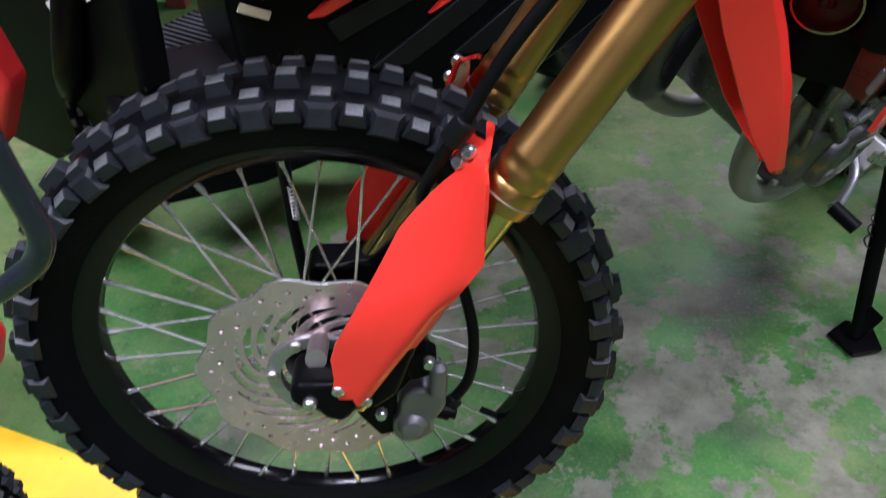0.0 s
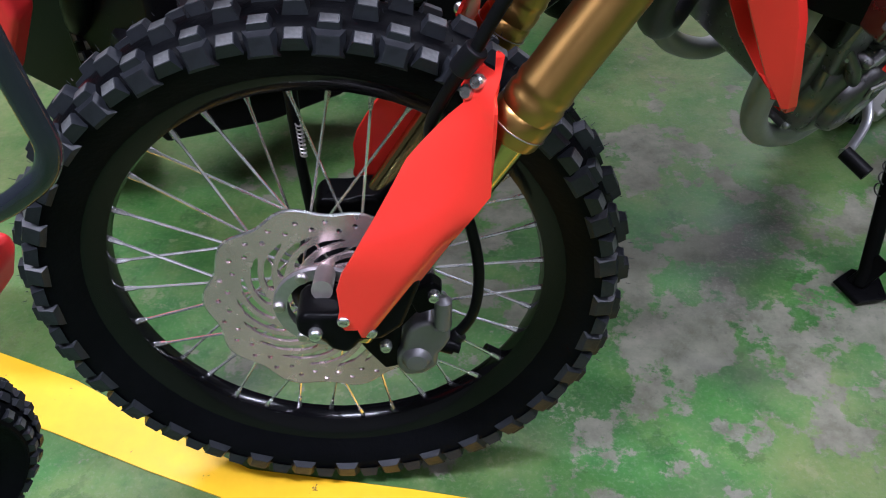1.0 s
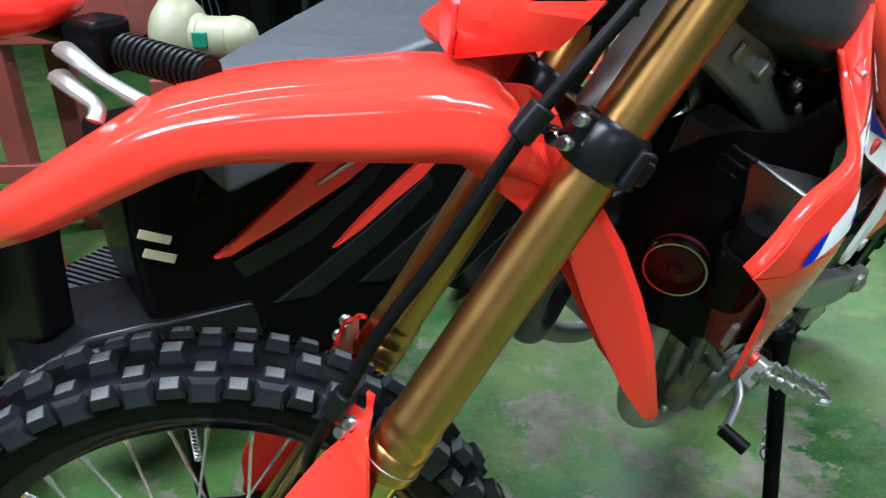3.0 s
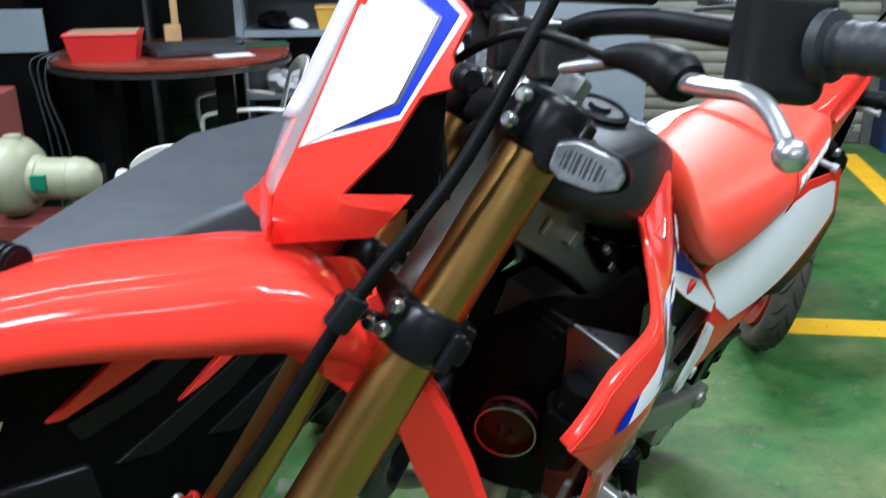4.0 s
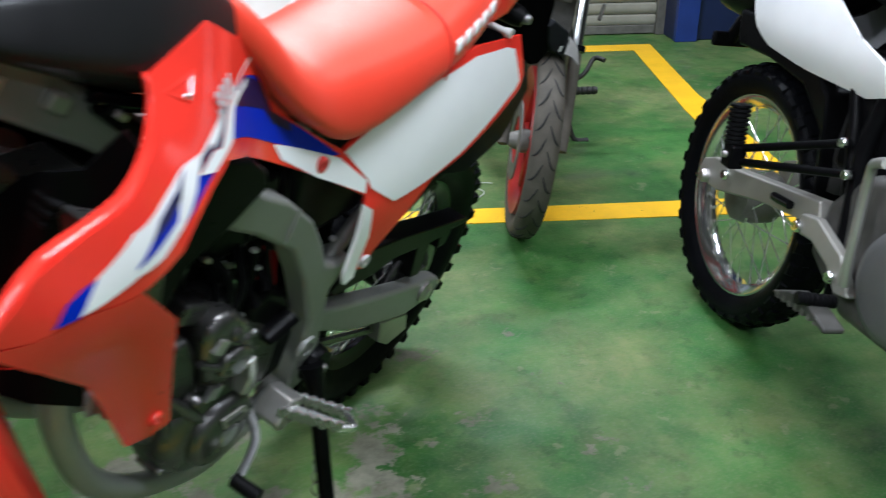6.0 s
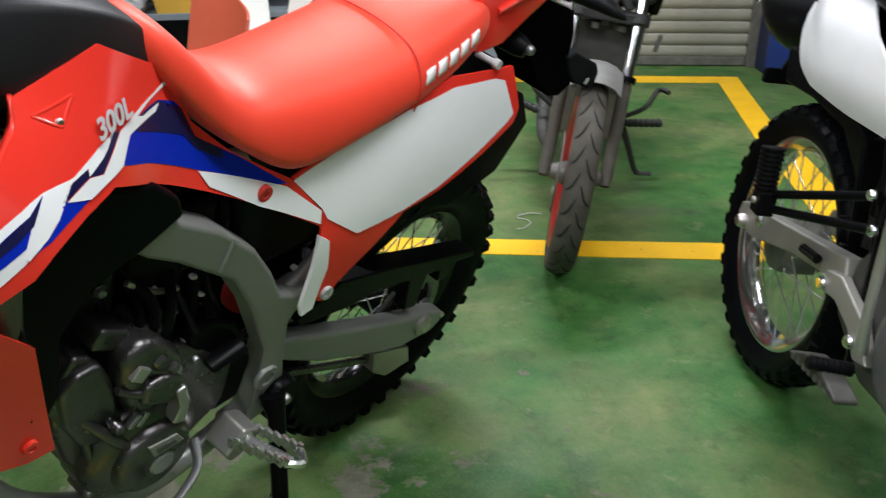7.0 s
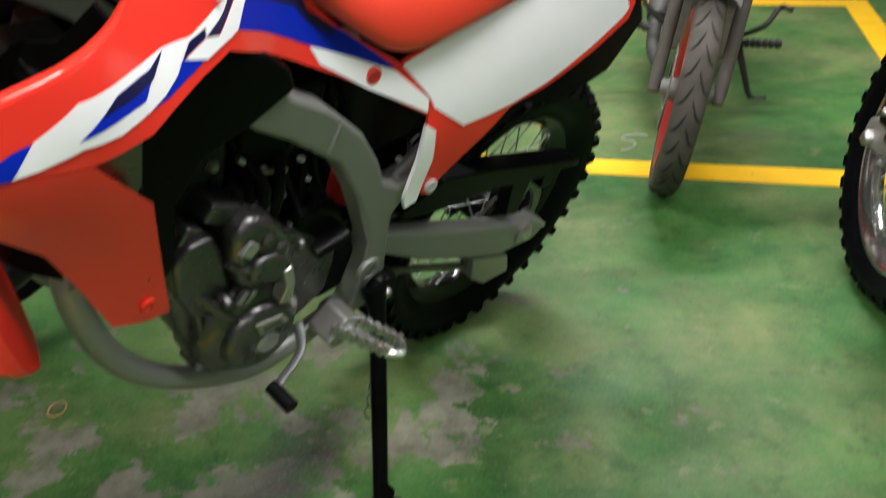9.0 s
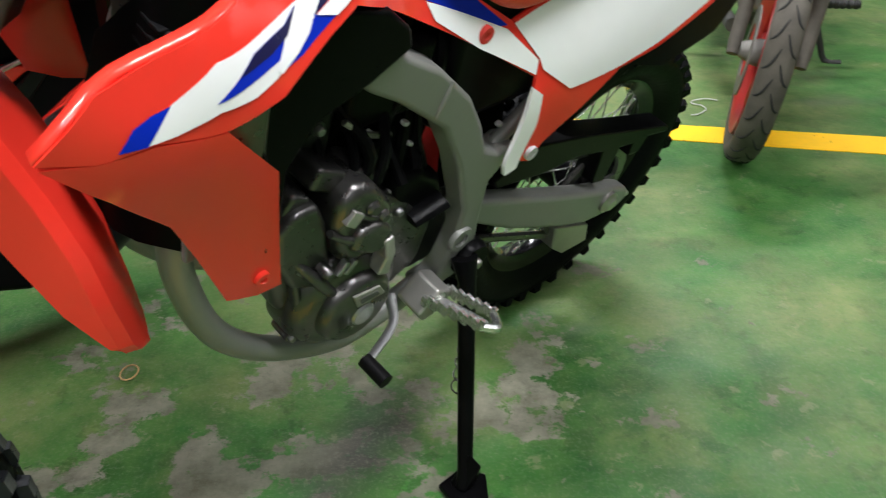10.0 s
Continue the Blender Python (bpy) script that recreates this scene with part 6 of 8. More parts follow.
bp("radiator_cover", bm, BLACK, "black plastic radiator cover with louvres", mods=[SOLID(0.008), BEVEL(0.002)])
for k in range(3):
    bm = bmesh.new()
    box(bm, (0.4655 - 0.002 * k, -0.084 + 0.003 * k, 0.9 - k * 0.011), (0.01, 0.026, 0.0045), Matrix.Rotation(radians(4), 4, "X"))
    bp("louvre", bm, MATTE, mods=[BEVEL(0.0015)])
bm = bmesh.new()
lathe(bm, [(0.0, -0.012), (0.005, -0.014), (0.008, -0.01), (0.024, -0.006), (0.027, -0.012), (0.0295, -0.006), (0.0295, 0.006), (0.0, 0.016)], pose(0.416, -0.095, 0.794, 0, 8, -64), 36)
bp("horn", bm, HORN, "round dark red horn with a bright rim")
bm = bmesh.new()
lathe(bm, [(0.028, -0.0125), (0.03, -0.0125), (0.031, -0.006), (0.03, 0.0), (0.028, 0.0)], pose(0.416, -0.095, 0.794, 0, 8, -64), 36, closed=True)
bp("horn_rim", bm, mat("dark_chrome_rim", (0.34, 0.2, 0.2), 0.16, metal=1.0))
bm = bmesh.new()
lathe(bm, [(0.0, 0.03), (0.018, 0.03), (0.02, 0.02), (0.02, 0.0), (0.026, 0.0), (0.026, -0.06), (0.0, -0.06)], pose(0.452, -0.135, 0.83, 90, 0, 0), 20)
bp("coolant_tank", bm, BLACK)
bm = bmesh.new()
box(bm, (0.444, -0.166, 0.745), (0.01, 0.008, 0.03))
bp("reflector", bm, mat("dull_grey_plate", (0.09, 0.09, 0.09), 0.45, vary=0.3), mods=[BEVEL(0.003)])
# black inner cowl between shroud and frame
for s in (-1, 1):
    bm = bmesh.new()
    slab(bm, [(0.505, 0.84), (0.513, 0.797), (0.525, 0.67), (0.55, 0.6), (0.57, 0.61), (0.583, 0.64), (0.585, 0.725), (0.612, 0.77), (0.672, 0.796), (0.72, 0.824), (0.712, 0.848), (0.68, 0.875), (0.62, 0.89)], s * 0.075, s * 0.113)
    bp("inner_cowl", bm, BLACK, "black plastic inner cowl", mods=[BEVEL(0.006, 2)])

# engine: dark cast case with a round generator cover and a starter bulge above it
bm = bmesh.new()
slab(bm, [(0.585, 0.57), (0.602, 0.49), (0.64, 0.425), (0.7, 0.392), (0.79, 0.395), (0.85, 0.43), (0.86, 0.51), (0.8, 0.57), (0.73, 0.61), (0.66, 0.625), (0.605, 0.605)], -0.095, 0.12)
engine = bp("engine", bm, DARKALU, "single cylinder engine with dark cast covers", mods=[BEVEL(0.015, 3)])
bm = bmesh.new()
lathe(bm, [(0.0, -0.046), (0.046, -0.046), (0.05, -0.044), (0.054, -0.038), (0.056, -0.03), (0.066, -0.027), (0.076, -0.02), (0.082, -0.008), (0.084, 0.0), (0.084, 0.03)], Matrix.Translation((0.7, -0.094, 0.466)), 56)
bp("generator_cover", bm, DARKALU, "round dark engine cover", parent=engine)
bm = bmesh.new()
lathe(bm, [(0.0, -0.003), (0.015, -0.003), (0.0175, 0.0), (0.0175, 0.003)], Matrix.Translation((0.707, -0.1405, 0.456)), 28)
bp("inspection_cap", bm, ALU, parent=engine)
bm = bmesh.new()
slab(bm, [(0.68, 0.508), (0.723, 0.503), (0.735, 0.484), (0.691, 0.482)], -0.1445, -0.1405)
badge = bp("engine_badge", bm, ARMG, parent=engine, mods=[BEVEL(0.0015)])
bm = bmesh.new()
slab(bm, [(0.69, 0.5), (0.718, 0.498), (0.724, 0.489), (0.695, 0.488)], -0.1455, -0.1443)
bp("printed_bar", bm, ALUL, parent=badge)
# flat crankcase cover in front of the starter bulge
bm = bmesh.new()
slab(bm, [(0.583, 0.632), (0.602, 0.652), (0.633, 0.654), (0.648, 0.62), (0.66, 0.57), (0.668, 0.535), (0.65, 0.51), (0.612, 0.53), (0.588, 0.58)], -0.112, -0.05)
bp("crankcase_cover", bm, DARKALU, parent=engine, mods=[BEVEL(0.008, 3)])
bm = bmesh.new()
slab(bm, [(0.669, 0.582), (0.677, 0.609), (0.706, 0.612), (0.73, 0.594), (0.737, 0.566), (0.706, 0.559)], -0.137, -0.115)
bp("starter_step", bm, DARKALU, parent=engine, mods=[BEVEL(0.009, 4)])
for x, z, r_ in ((0.698, 0.632, 0.01), (0.718, 0.611, 0.009), (0.648, 0.552, 0.008)):
    bm = bmesh.new()
    sweep(bm, [(x, -0.09, z), (x, -0.128, z), (x, -0.132, z)], [r_, r_, r_ * 0.6], 14)
    bp("cast_boss", bm, DARKALU, parent=engine)
for x, z, w_, h_ in ((0.67, 0.63, 0.02, 0.02), (0.668, 0.552, 0.008, 0.022), (0.68, 0.548, 0.008, 0.022)):
    bm = bmesh.new()
    box(bm, (x, -0.126, z), (w_, 0.01, h_), Matrix.Rotation(radians(38), 4, "Y"))
    bp("cast_pad", bm, SILVERP if w_ > 0.01 else ALU, parent=engine, mods=[BEVEL(0.002, 2)])
bm = bmesh.new()
slab(bm, [(0.65, 0.62), (0.652, 0.655), (0.679, 0.672), (0.702, 0.66), (0.733, 0.622), (0.747, 0.586), (0.747, 0.554), (0.719, 0.543), (0.674, 0.546), (0.655, 0.58)], -0.126, -0.06)
bp("starter_cover", bm, DARKALU, "dark cast starter cover", parent=engine, mods=[BEVEL(0.02, 5)])
# step between the two covers, and the raised lands that catch the light
for pts, r in ((((0.612, -0.104, 0.574), (0.635, -0.118, 0.545), (0.652, -0.122, 0.522), (0.668, -0.12, 0.503)), 0.011),
               (((0.648, -0.118, 0.61), (0.672, -0.124, 0.595), (0.704, -0.126, 0.585)), 0.009),
               (((0.668, -0.116, 0.638), (0.69, -0.122, 0.622), (0.714, -0.122, 0.606)), 0.008),
               (((0.622, -0.096, 0.54), (0.63, -0.1, 0.49), (0.648, -0.1, 0.43)), 0.01)):
    bm = bmesh.new()
    sweep(bm, pts, [r * 0.7] + [r] * (len(pts) - 2) + [r * 0.7], 14, 5, 0.7)
    bp("casting_rib", bm, DARKALU, parent=engine)
for x, z, w, h in ((0.652, 0.668, 0.045, 0.03), (0.702, 0.65, 0.04, 0.026), (0.61, 0.645, 0.03, 0.04)):
    bm = bmesh.new()
    box(bm, (x, -0.075, z), (w, 0.05, h), Matrix.Rotation(radians(28), 4, "Y"))
    bp("cast_lug", bm, DARKALU, parent=engine, mods=[BEVEL(0.007, 3)])
bm = bmesh.new()
slab(bm, [(0.717, 0.578), (0.731, 0.582), (0.74, 0.55), (0.738, 0.512), (0.718, 0.52), (0.726, 0.545)], -0.14, -0.118)
bp("bright_bracket", bm, SILVERP, parent=engine, mods=[BEVEL(0.003)])
bm = bmesh.new()
slab(bm, [(0.768, 0.611), (0.81, 0.612), (0.853, 0.582), (0.898, 0.486), (0.884, 0.414), (0.831, 0.411), (0.775, 0.51)], -0.092, -0.05)
bp("sprocket_cover", bm, BLACK, "black plastic sprocket cover", parent=engine, mods=[BEVEL(0.014, 4)])
bm = bmesh.new()
sweep(bm, [(0.8, -0.096, 0.54), (0.85, -0.098, 0.555)], [0.02, 0.022], 16, flat=0.4)
bp("cover_rib", bm, BLACK, parent=engine)
bm = bmesh.new()
slab(bm, [(0.585, 0.6), (0.575, 0.72), (0.57, 0.8), (0.67, 0.8), (0.685, 0.72), (0.68, 0.61)], -0.06, 0.07)
bp("cylinder", bm, mat("black_cylinder", (0.008, 0.008, 0.0076), 0.5, metal=0.3), "dark cylinder and head", parent=engine, mods=[BEVEL(0.01, 2)])
for x, z, y in ((0.62, 0.56, -0.108), (0.632, 0.42, -0.1), (0.745, 0.4, -0.1), (0.727, 0.6, -0.12), (0.66, 0.71, -0.062), (0.78, 0.56, -0.094)):
    bm = bmesh.new()
    sweep(bm, [(x, y + 0.03, z), (x, y, z)], 0.009, 12)
    bp("bolt_boss", bm, DARKALU, parent=engine)
    bm = bmesh.new()
    bolt(bm, (x, y, z), (0, -1, 0), 0.0062, 0.007)
    bp("engine_bolt", bm, ALU, parent=engine)
rng = random.Random(4)
for k in range(12):
    bm = bmesh.new()
    x0, z0 = 0.64 + 0.015 * k, 0.6 + 0.012 * rng.random()
    sweep(bm, [(x0, -0.05 - 0.05 * rng.random(), z0), (x0 + 0.03 * rng.random(), -0.085 * rng.random() - 0.02, z0 + 0.07), (x0 + 0.05 * rng.random(), -0.07 * rng.random(), z0 + 0.13), (x0 + 0.03, -0.03, z0 + 0.2)], 0.005 + 0.004 * rng.random(), 8, 5)
    bp("engine_hose", bm, BLACK)
bm = bmesh.new()
box(bm, (0.75, 0, 0.74), (0.12, 0.14, 0.1))
bp("throttle_body", bm, BLACK, mods=[BEVEL(0.012, 3)])
for x, y, z in ((0.855, -0.075, 0.7), (0.87, -0.078, 0.635), (0.824, -0.07, 0.612), (0.798, -0.07, 0.644), (0.782, -0.07, 0.68), (0.727, -0.07, 0.685), (0.852, -0.08, 0.511), (0.773, -0.08, 0.587), (0.955, -0.08, 0.622)):
    bm = bmesh.new()
    box(bm, (x, y, z), (0.009, 0.009, 0.006), Matrix.Rotation(radians(30 + 900 * x), 4, "Y"))
    bp("wire_connector", bm, LIGHTGREY, mods=[BEVEL(0.002)])
for pts in (((0.687, -0.07, 0.715), (0.72, -0.075, 0.69), (0.76, -0.07, 0.672)), ((0.79, -0.075, 0.72), (0.8, -0.08, 0.66), (0.83, -0.075, 0.6), (0.84, -0.08, 0.53))):
    bm = bmesh.new()
    sweep(bm, pts, 0.004, 8, 5)
    bp("engine_hose", bm, STEEL if len(pts) == 3 else BLACK)
bm = bmesh.new()
box(bm, (0.93, 0, 0.75), (0.2, 0.15, 0.22))
bp("airbox", bm, BLACK, "black plastic air box", mods=[BEVEL(0.02, 3)])

# Black slab added behind the frame to keep the engine gap dark.
bm = bmesh.new()
slab(bm, [(0.56, 0.62), (0.56, 0.86), (0.72, 0.86), (0.88, 0.73), (0.88, 0.55), (0.75, 0.6)], -0.02, 0.02)
bp("dark_backing", bm, BLACK, mods=[BEVEL(0.004)])

# exhaust
bm = bmesh.new()
sweep(bm, [(0.57, 0.0, 0.74), (0.47, 0.0, 0.76), (0.4, 0.02, 0.7), (0.405, 0.03, 0.61), (0.455, 0.04, 0.55), (0.53, 0.07, 0.56), (0.62, 0.1, 0.6), (0.8, 0.12, 0.68), (0.95, 0.13, 0.76)], 0.021, 16, 6)
bp("exhaust_header", bm, mat("blackened_header", (0.03, 0.03, 0.032), 0.35, metal=0.4), "dark curved exhaust header pipe")
bm = bmesh.new()
sweep(bm, [(0.95, 0.13, 0.7), (1.0, 0.135, 0.72), (1.32, 0.14, 0.81), (1.375, 0.14, 0.83), (1.392, 0.14, 0.837)], [0.03, 0.045, 0.045, 0.035, 0.028], 20)
bp("silencer", bm, BLACK)
bm = bmesh.new()
loft(bm, [[(x, 0.1, zt - 0.1), (x, 0.1, zt - 0.012), (x, 0.108, zt - 0.003), (x, 0.122, zt), (x, 0.14, zt - 0.006), (x, 0.16, zt - 0.03), (x, 0.168, zt - 0.1)] for x, zt in ((1.055, 0.84), (1.07, 0.868), (1.09, 0.883), (1.14, 0.895), (1.22, 0.891), (1.3, 0.885))])
bp("silencer_cover", bm, WHITE, "white plastic cover over the silencer", mods=[BEVEL(0.004, 2)])

# swingarm, chain guard, rear wheel
for s in (-1, 1):
    bm = bmesh.new()
    slab(bm, [(0.91, 0.495), (0.955, 0.498), (1.0, 0.478), (1.055, 0.455), (1.14, 0.418), (1.28, 0.362), (1.385, 0.328), (1.424, 0.308), (1.432, 0.284), (1.404, 0.264), (1.3, 0.276), (1.212, 0.311), (1.056, 0.386), (0.963, 0.445), (0.92, 0.47)], s * 0.066, s * 0.102)
    bp("swingarm", bm, FRAME, "grey painted swingarm", mods=[BEVEL(0.01, 3)])
    bm = bmesh.new()
    lathe(bm, [(0.0, -0.008), (0.012, -0.008), (0.017, -0.002), (0.022, 0.0), (0.022, 0.01)], Matrix.Translation((1.35, s * 0.108, 0.312)) @ Matrix.Rotation(0 if s < 0 else math.pi, 4, "Z"), 18)
    bp("axle_nut", bm, STEEL)
    bolts("chain_adjuster", [(1.43, s * 0.09, 0.285)], (1, 0, -0.4), 0.007, 0.02, STEEL, bp)
RW = Matrix.Translation((1.335, 0, 0.31))
RKNOB = [(0.0, 0, 0.0, 0.036, 0.028, 0.0105), (-0.03, -12, 0.5, 0.022, 0.027, 0.0095), (0.03, 12, 0.5, 0.022, 0.027, 0.0095), (-0.051, -30, 0.0, 0.02, 0.026, 0.0085), (0.051, 30, 0.0, 0.02, 0.026, 0.0085)]
tyre(bike, "rear_tyre", RW, 0.308, 0.115, 0.22, TYRE, TYRE, RKNOB, 36, "black knobbly rear tyre")
spoked_rim(bike, "rear_rim", RW, 0.224, 0.062, RIMB, 36, 0.045, "glossy black rear spoked rim")
bm = bmesh.new()
lathe(bm, [(0.0, -0.06), (0.05, -0.058), (0.055, -0.04), (0.035, -0.03), (0.035, 0.03), (0.055, 0.04), (0.0, 0.06)], None, 28)
part("rear_hub", bm, BLACK, bike, "", RW)
bm = bmesh.new()
lathe(bm, [(0.085, -0.066), (0.105, -0.066), (0.108, -0.062), (0.105, -0.058), (0.085, -0.058)], None, 48, closed=True)
for k in range(6):
    a = math.pi * k / 3
    box(bm, (0.068 * math.cos(a), -0.062, 0.068 * math.sin(a)), (0.05, 0.006, 0.014), Matrix.Rotation(-a, 4, "Y"))
part("rear_sprocket", bm, DARKALU, bike, "", RW)
bm = bmesh.new()
sweep(bm, [(0.87, -0.058, 0.51), (1.33, -0.058, 0.415), (1.4, -0.058, 0.39), (1.44, -0.058, 0.32), (1.41, -0.058, 0.24), (1.33, -0.058, 0.206), (1.1, -0.058, 0.31), (0.87, -0.058, 0.42)], 0.008, 8, 3)
bp("drive_chain", bm, DARKALU)
bm = bmesh.new()
slab(bm, [(0.978, 0.515), (1.066, 0.548), (1.2, 0.515), (1.32, 0.478), (1.485, 0.43), (1.495, 0.412), (1.42, 0.428), (1.41, 0.395), (1.375, 0.4), (1.37, 0.43), (1.33, 0.438), (1.325, 0.362), (1.285, 0.372), (1.27, 0.452), (1.18, 0.475), (1.115, 0.473), (0.99, 0.495)], -0.09, -0.045)
bp("chain_guard", bm, BLACK, "black plastic chain guard", mods=[BEVEL(0.004)])
bm = bmesh.new()
slab(bm, [(1.25, 0.27), (1.375, 0.218), (1.4, 0.16), (1.32, 0.165), (1.27, 0.205)], -0.08, -0.045)
bp("chain_guide", bm, SILVERP, "pale chain guide", mods=[BEVEL(0.004)])
bm = bmesh.new()
loft(bm, [[(x, y, z) for y, z in ((-0.055, z0), (0.055, z0), (0.05, z0 + 0.012), (-0.05, z0 + 0.012))] for x, z0 in ((1.0, 0.62), (1.1, 0.68), (1.22, 0.72), (1.34, 0.76), (1.42, 0.82))])
bp("inner_mudguard", bm, BLACK)
bm = bmesh.new()
cyl(bm, (0.95, 0, 0.5), (0.97, 0, 0.8), 0.03)
bp("shock_absorber", bm, REDBOX)

# Black slab added to block the view through ahead of the rear tyre.
bm = bmesh.new()
slab(bm, [(0.925, 0.66), (1.0, 0.64), (1.022, 0.56), (1.02, 0.46), (0.995, 0.4), (0.94, 0.42), (0.93, 0.52)], -0.05, 0.05)
bp("gap_filler", bm, FLAP, "black flap between swingarm pivot and rear tyre", mods=[BEVEL(0.01, 2)])

# foot peg, gear lever, side stand
bm = bmesh.new()
sweep(bm, [(0.85, -0.11, 0.39), (0.848, -0.15, 0.4)], [0.02, 0.015], 10)
peg = bp("footpeg", bm, ZINC, "serrated steel foot peg with open teeth", smooth=False, mods=[BEVEL(0.0012, 1)])
for a, b_ in (((0.826, -0.142, 0.405), (0.848, -0.226, 0.424)), ((0.872, -0.142, 0.398), (0.886, -0.216, 0.414))):
    n = 11
    for k in range(n + 1):
        f = k / n
        p = Vector(a) * (1 - f) + Vector(b_) * f
        bm = bmesh.new()
        box(bm, p + Vector((0, 0, 0.004 if k % 2 else 0.0)), (0.005, 0.0078, 0.018))
        bp("tooth", bm, ZINC, parent=peg, smooth=False)
bm = bmesh.new()
sweep(bm, [(0.848, -0.224, 0.422), (0.868, -0.238, 0.42), (0.886, -0.216, 0.414)], 0.007, 8, 4)
bp("peg_end", bm, ZINC, parent=peg)
bm = bmesh.new()
sweep(bm, [(0.849, -0.14, 0.396), (0.866, -0.225, 0.41)], 0.008, 8)
bp("peg_bar", bm, ZINC, parent=peg)
bm = bmesh.new()
slab(bm, [(0.815, 0.385), (0.845, 0.42), (0.875, 0.405), (0.872, 0.372), (0.83, 0.362)], -0.148, -0.1)
bp("footpeg_bracket", bm, SILVERP, mods=[BEVEL(0.005, 2)])
bm = bmesh.new()
sweep(bm, [(0.775, -0.12, 0.43), (0.76, -0.15, 0.412), (0.715, -0.168, 0.4), (0.699, -0.17, 0.398)], [0.008, 0.007, 0.007, 0.009], 10, 4, 0.7)
gear = bp("gear_lever", bm, ALU, "dull steel gear lever")
bm = bmesh.new()
sweep(bm, [(0.699, -0.168, 0.398), (0.7, -0.21, 0.398)], 0.0105, 14)
bp("lever_rubber", bm, MATTE, "black rubber toe piece", parent=gear)
bm = bmesh.new()
sweep(bm, [(0.921, -0.12, 0.42), (0.919, -0.14, 0.385), (0.842, -0.298, 0.15), (0.836, -0.308, 0.127)], [0.02, 0.0135, 0.012, 0.012], 14)
stand = bp("side_stand", bm, BLACK, "black steel side stand lowered to the floor")
foot = [(0.8, -0.33), (0.845, -0.352), (0.88, -0.315), (0.86, -0.28), (0.815, -0.28)]
ground = lambda y: (0.006 - 0.0056 - y * math.sin(radians(LEAN))) / math.cos(radians(LEAN))
bm = bmesh.new()
lo = [bm.verts.new((x, y, ground(y))) for x, y in foot]
hi = [bm.verts.new((x, y, ground(y) + 0.01)) for x, y in foot]
bm.faces.new(lo)
bm.faces.new(hi)
for k in range(5):
    bm.faces.new((lo[k], lo[(k + 1) % 5], hi[(k + 1) % 5], hi[k]))
bp("stand_foot", bm, BLACK, parent=stand, smooth=False, mods=[BEVEL(0.002)])
bm = bmesh.new()
slab(bm, [(0.826, 0.118), (0.85, 0.118), (0.853, 0.15), (0.845, 0.19)], -0.318, -0.29)
bp("stand_gusset", bm, BLACK, parent=stand, mods=[BEVEL(0.003)])
bm = bmesh.new()
coil = [(0.925 + 0.006 * math.cos(t) - 0.0013 * t, -0.15 + 0.006 * math.sin(t) - 0.0014 * t, 0.36 - 0.0022 * t) for t in (k * 0.5 for k in range(100))]
sweep(bm, coil, 0.0014, 5)
bp("stand_spring", bm, DARKALU, parent=stand)
bm = bmesh.new()
lathe(bm, [(0.0, -0.012), (0.028, -0.012), (0.032, -0.004), (0.032, 0.01)], Matrix.Translation((0.945, -0.112, 0.4)), 20)
switch = bp("stand_switch", bm, BLACK)
bolts("switch_bolt", [(0.945, -0.124, 0.4)], (0, -1, 0), 0.009, 0.01, STEEL, bp, switch)


# ---- the white dual-sport motorcycle standing beside ----
def ribbed(bm, a, b, r, n):
    """A rubber tube with rings."""
    a, b = Vector(a), Vector(b)
    pts, rs = [a], [r * 0.8]
    for k in range(n):
        for f, q in ((0.1, 1.0), (0.6, 1.0), (0.7, 0.82), (0.98, 0.82)):
            pts.append(a + (b - a) * ((k + f) / n))
            rs.append(r * q)
    sweep(bm, pts, rs, 14)
    return bm


white_bike = thing("dual_sport_motorcycle", pose(1.885, 1.9, 0, 6, 0, 80), "white and black dual-sport motorcycle with chrome spoked wheels on its stand", "motorcycle")


def wp(name, bm, material, label="", smooth=True, mods=(), parent=None):
    return part(name, bm, material, parent or white_bike, label, None, smooth, mods)


WW = Matrix.Translation((-0.02, 0, 0.312))
BLOCKS = [(0.0, 0, 0.0, 0.034, 0.03, 0.0045), (-0.028, -14, 0.5, 0.024, 0.03, 0.0045), (0.028, 14, 0.5, 0.024, 0.03, 0.0045), (-0.046, -42, 0.0, 0.02, 0.032, 0.0035), (0.046, 42, 0.0, 0.02, 0.032, 0.0035)]
tyre(white_bike, "rear_tyre", WW, 0.312, 0.104, 0.232, TYRE, TYRE, BLOCKS, 34, "black block-tread rear tyre")
spoked_rim(white_bike, "rear_rim", WW, 0.238, 0.062, RIMC, 36, 0.05, "bright chrome spoked rim")
bm = bmesh.new()
lathe(bm, [(0.0, -0.06), (0.05, -0.058), (0.062, -0.04), (0.064, 0.02), (0.055, 0.045), (0.02, 0.06), (0.0, 0.06)], None, 32)
part("rear_hub", bm, DUSTG, white_bike, "silver drum brake hub", WW)
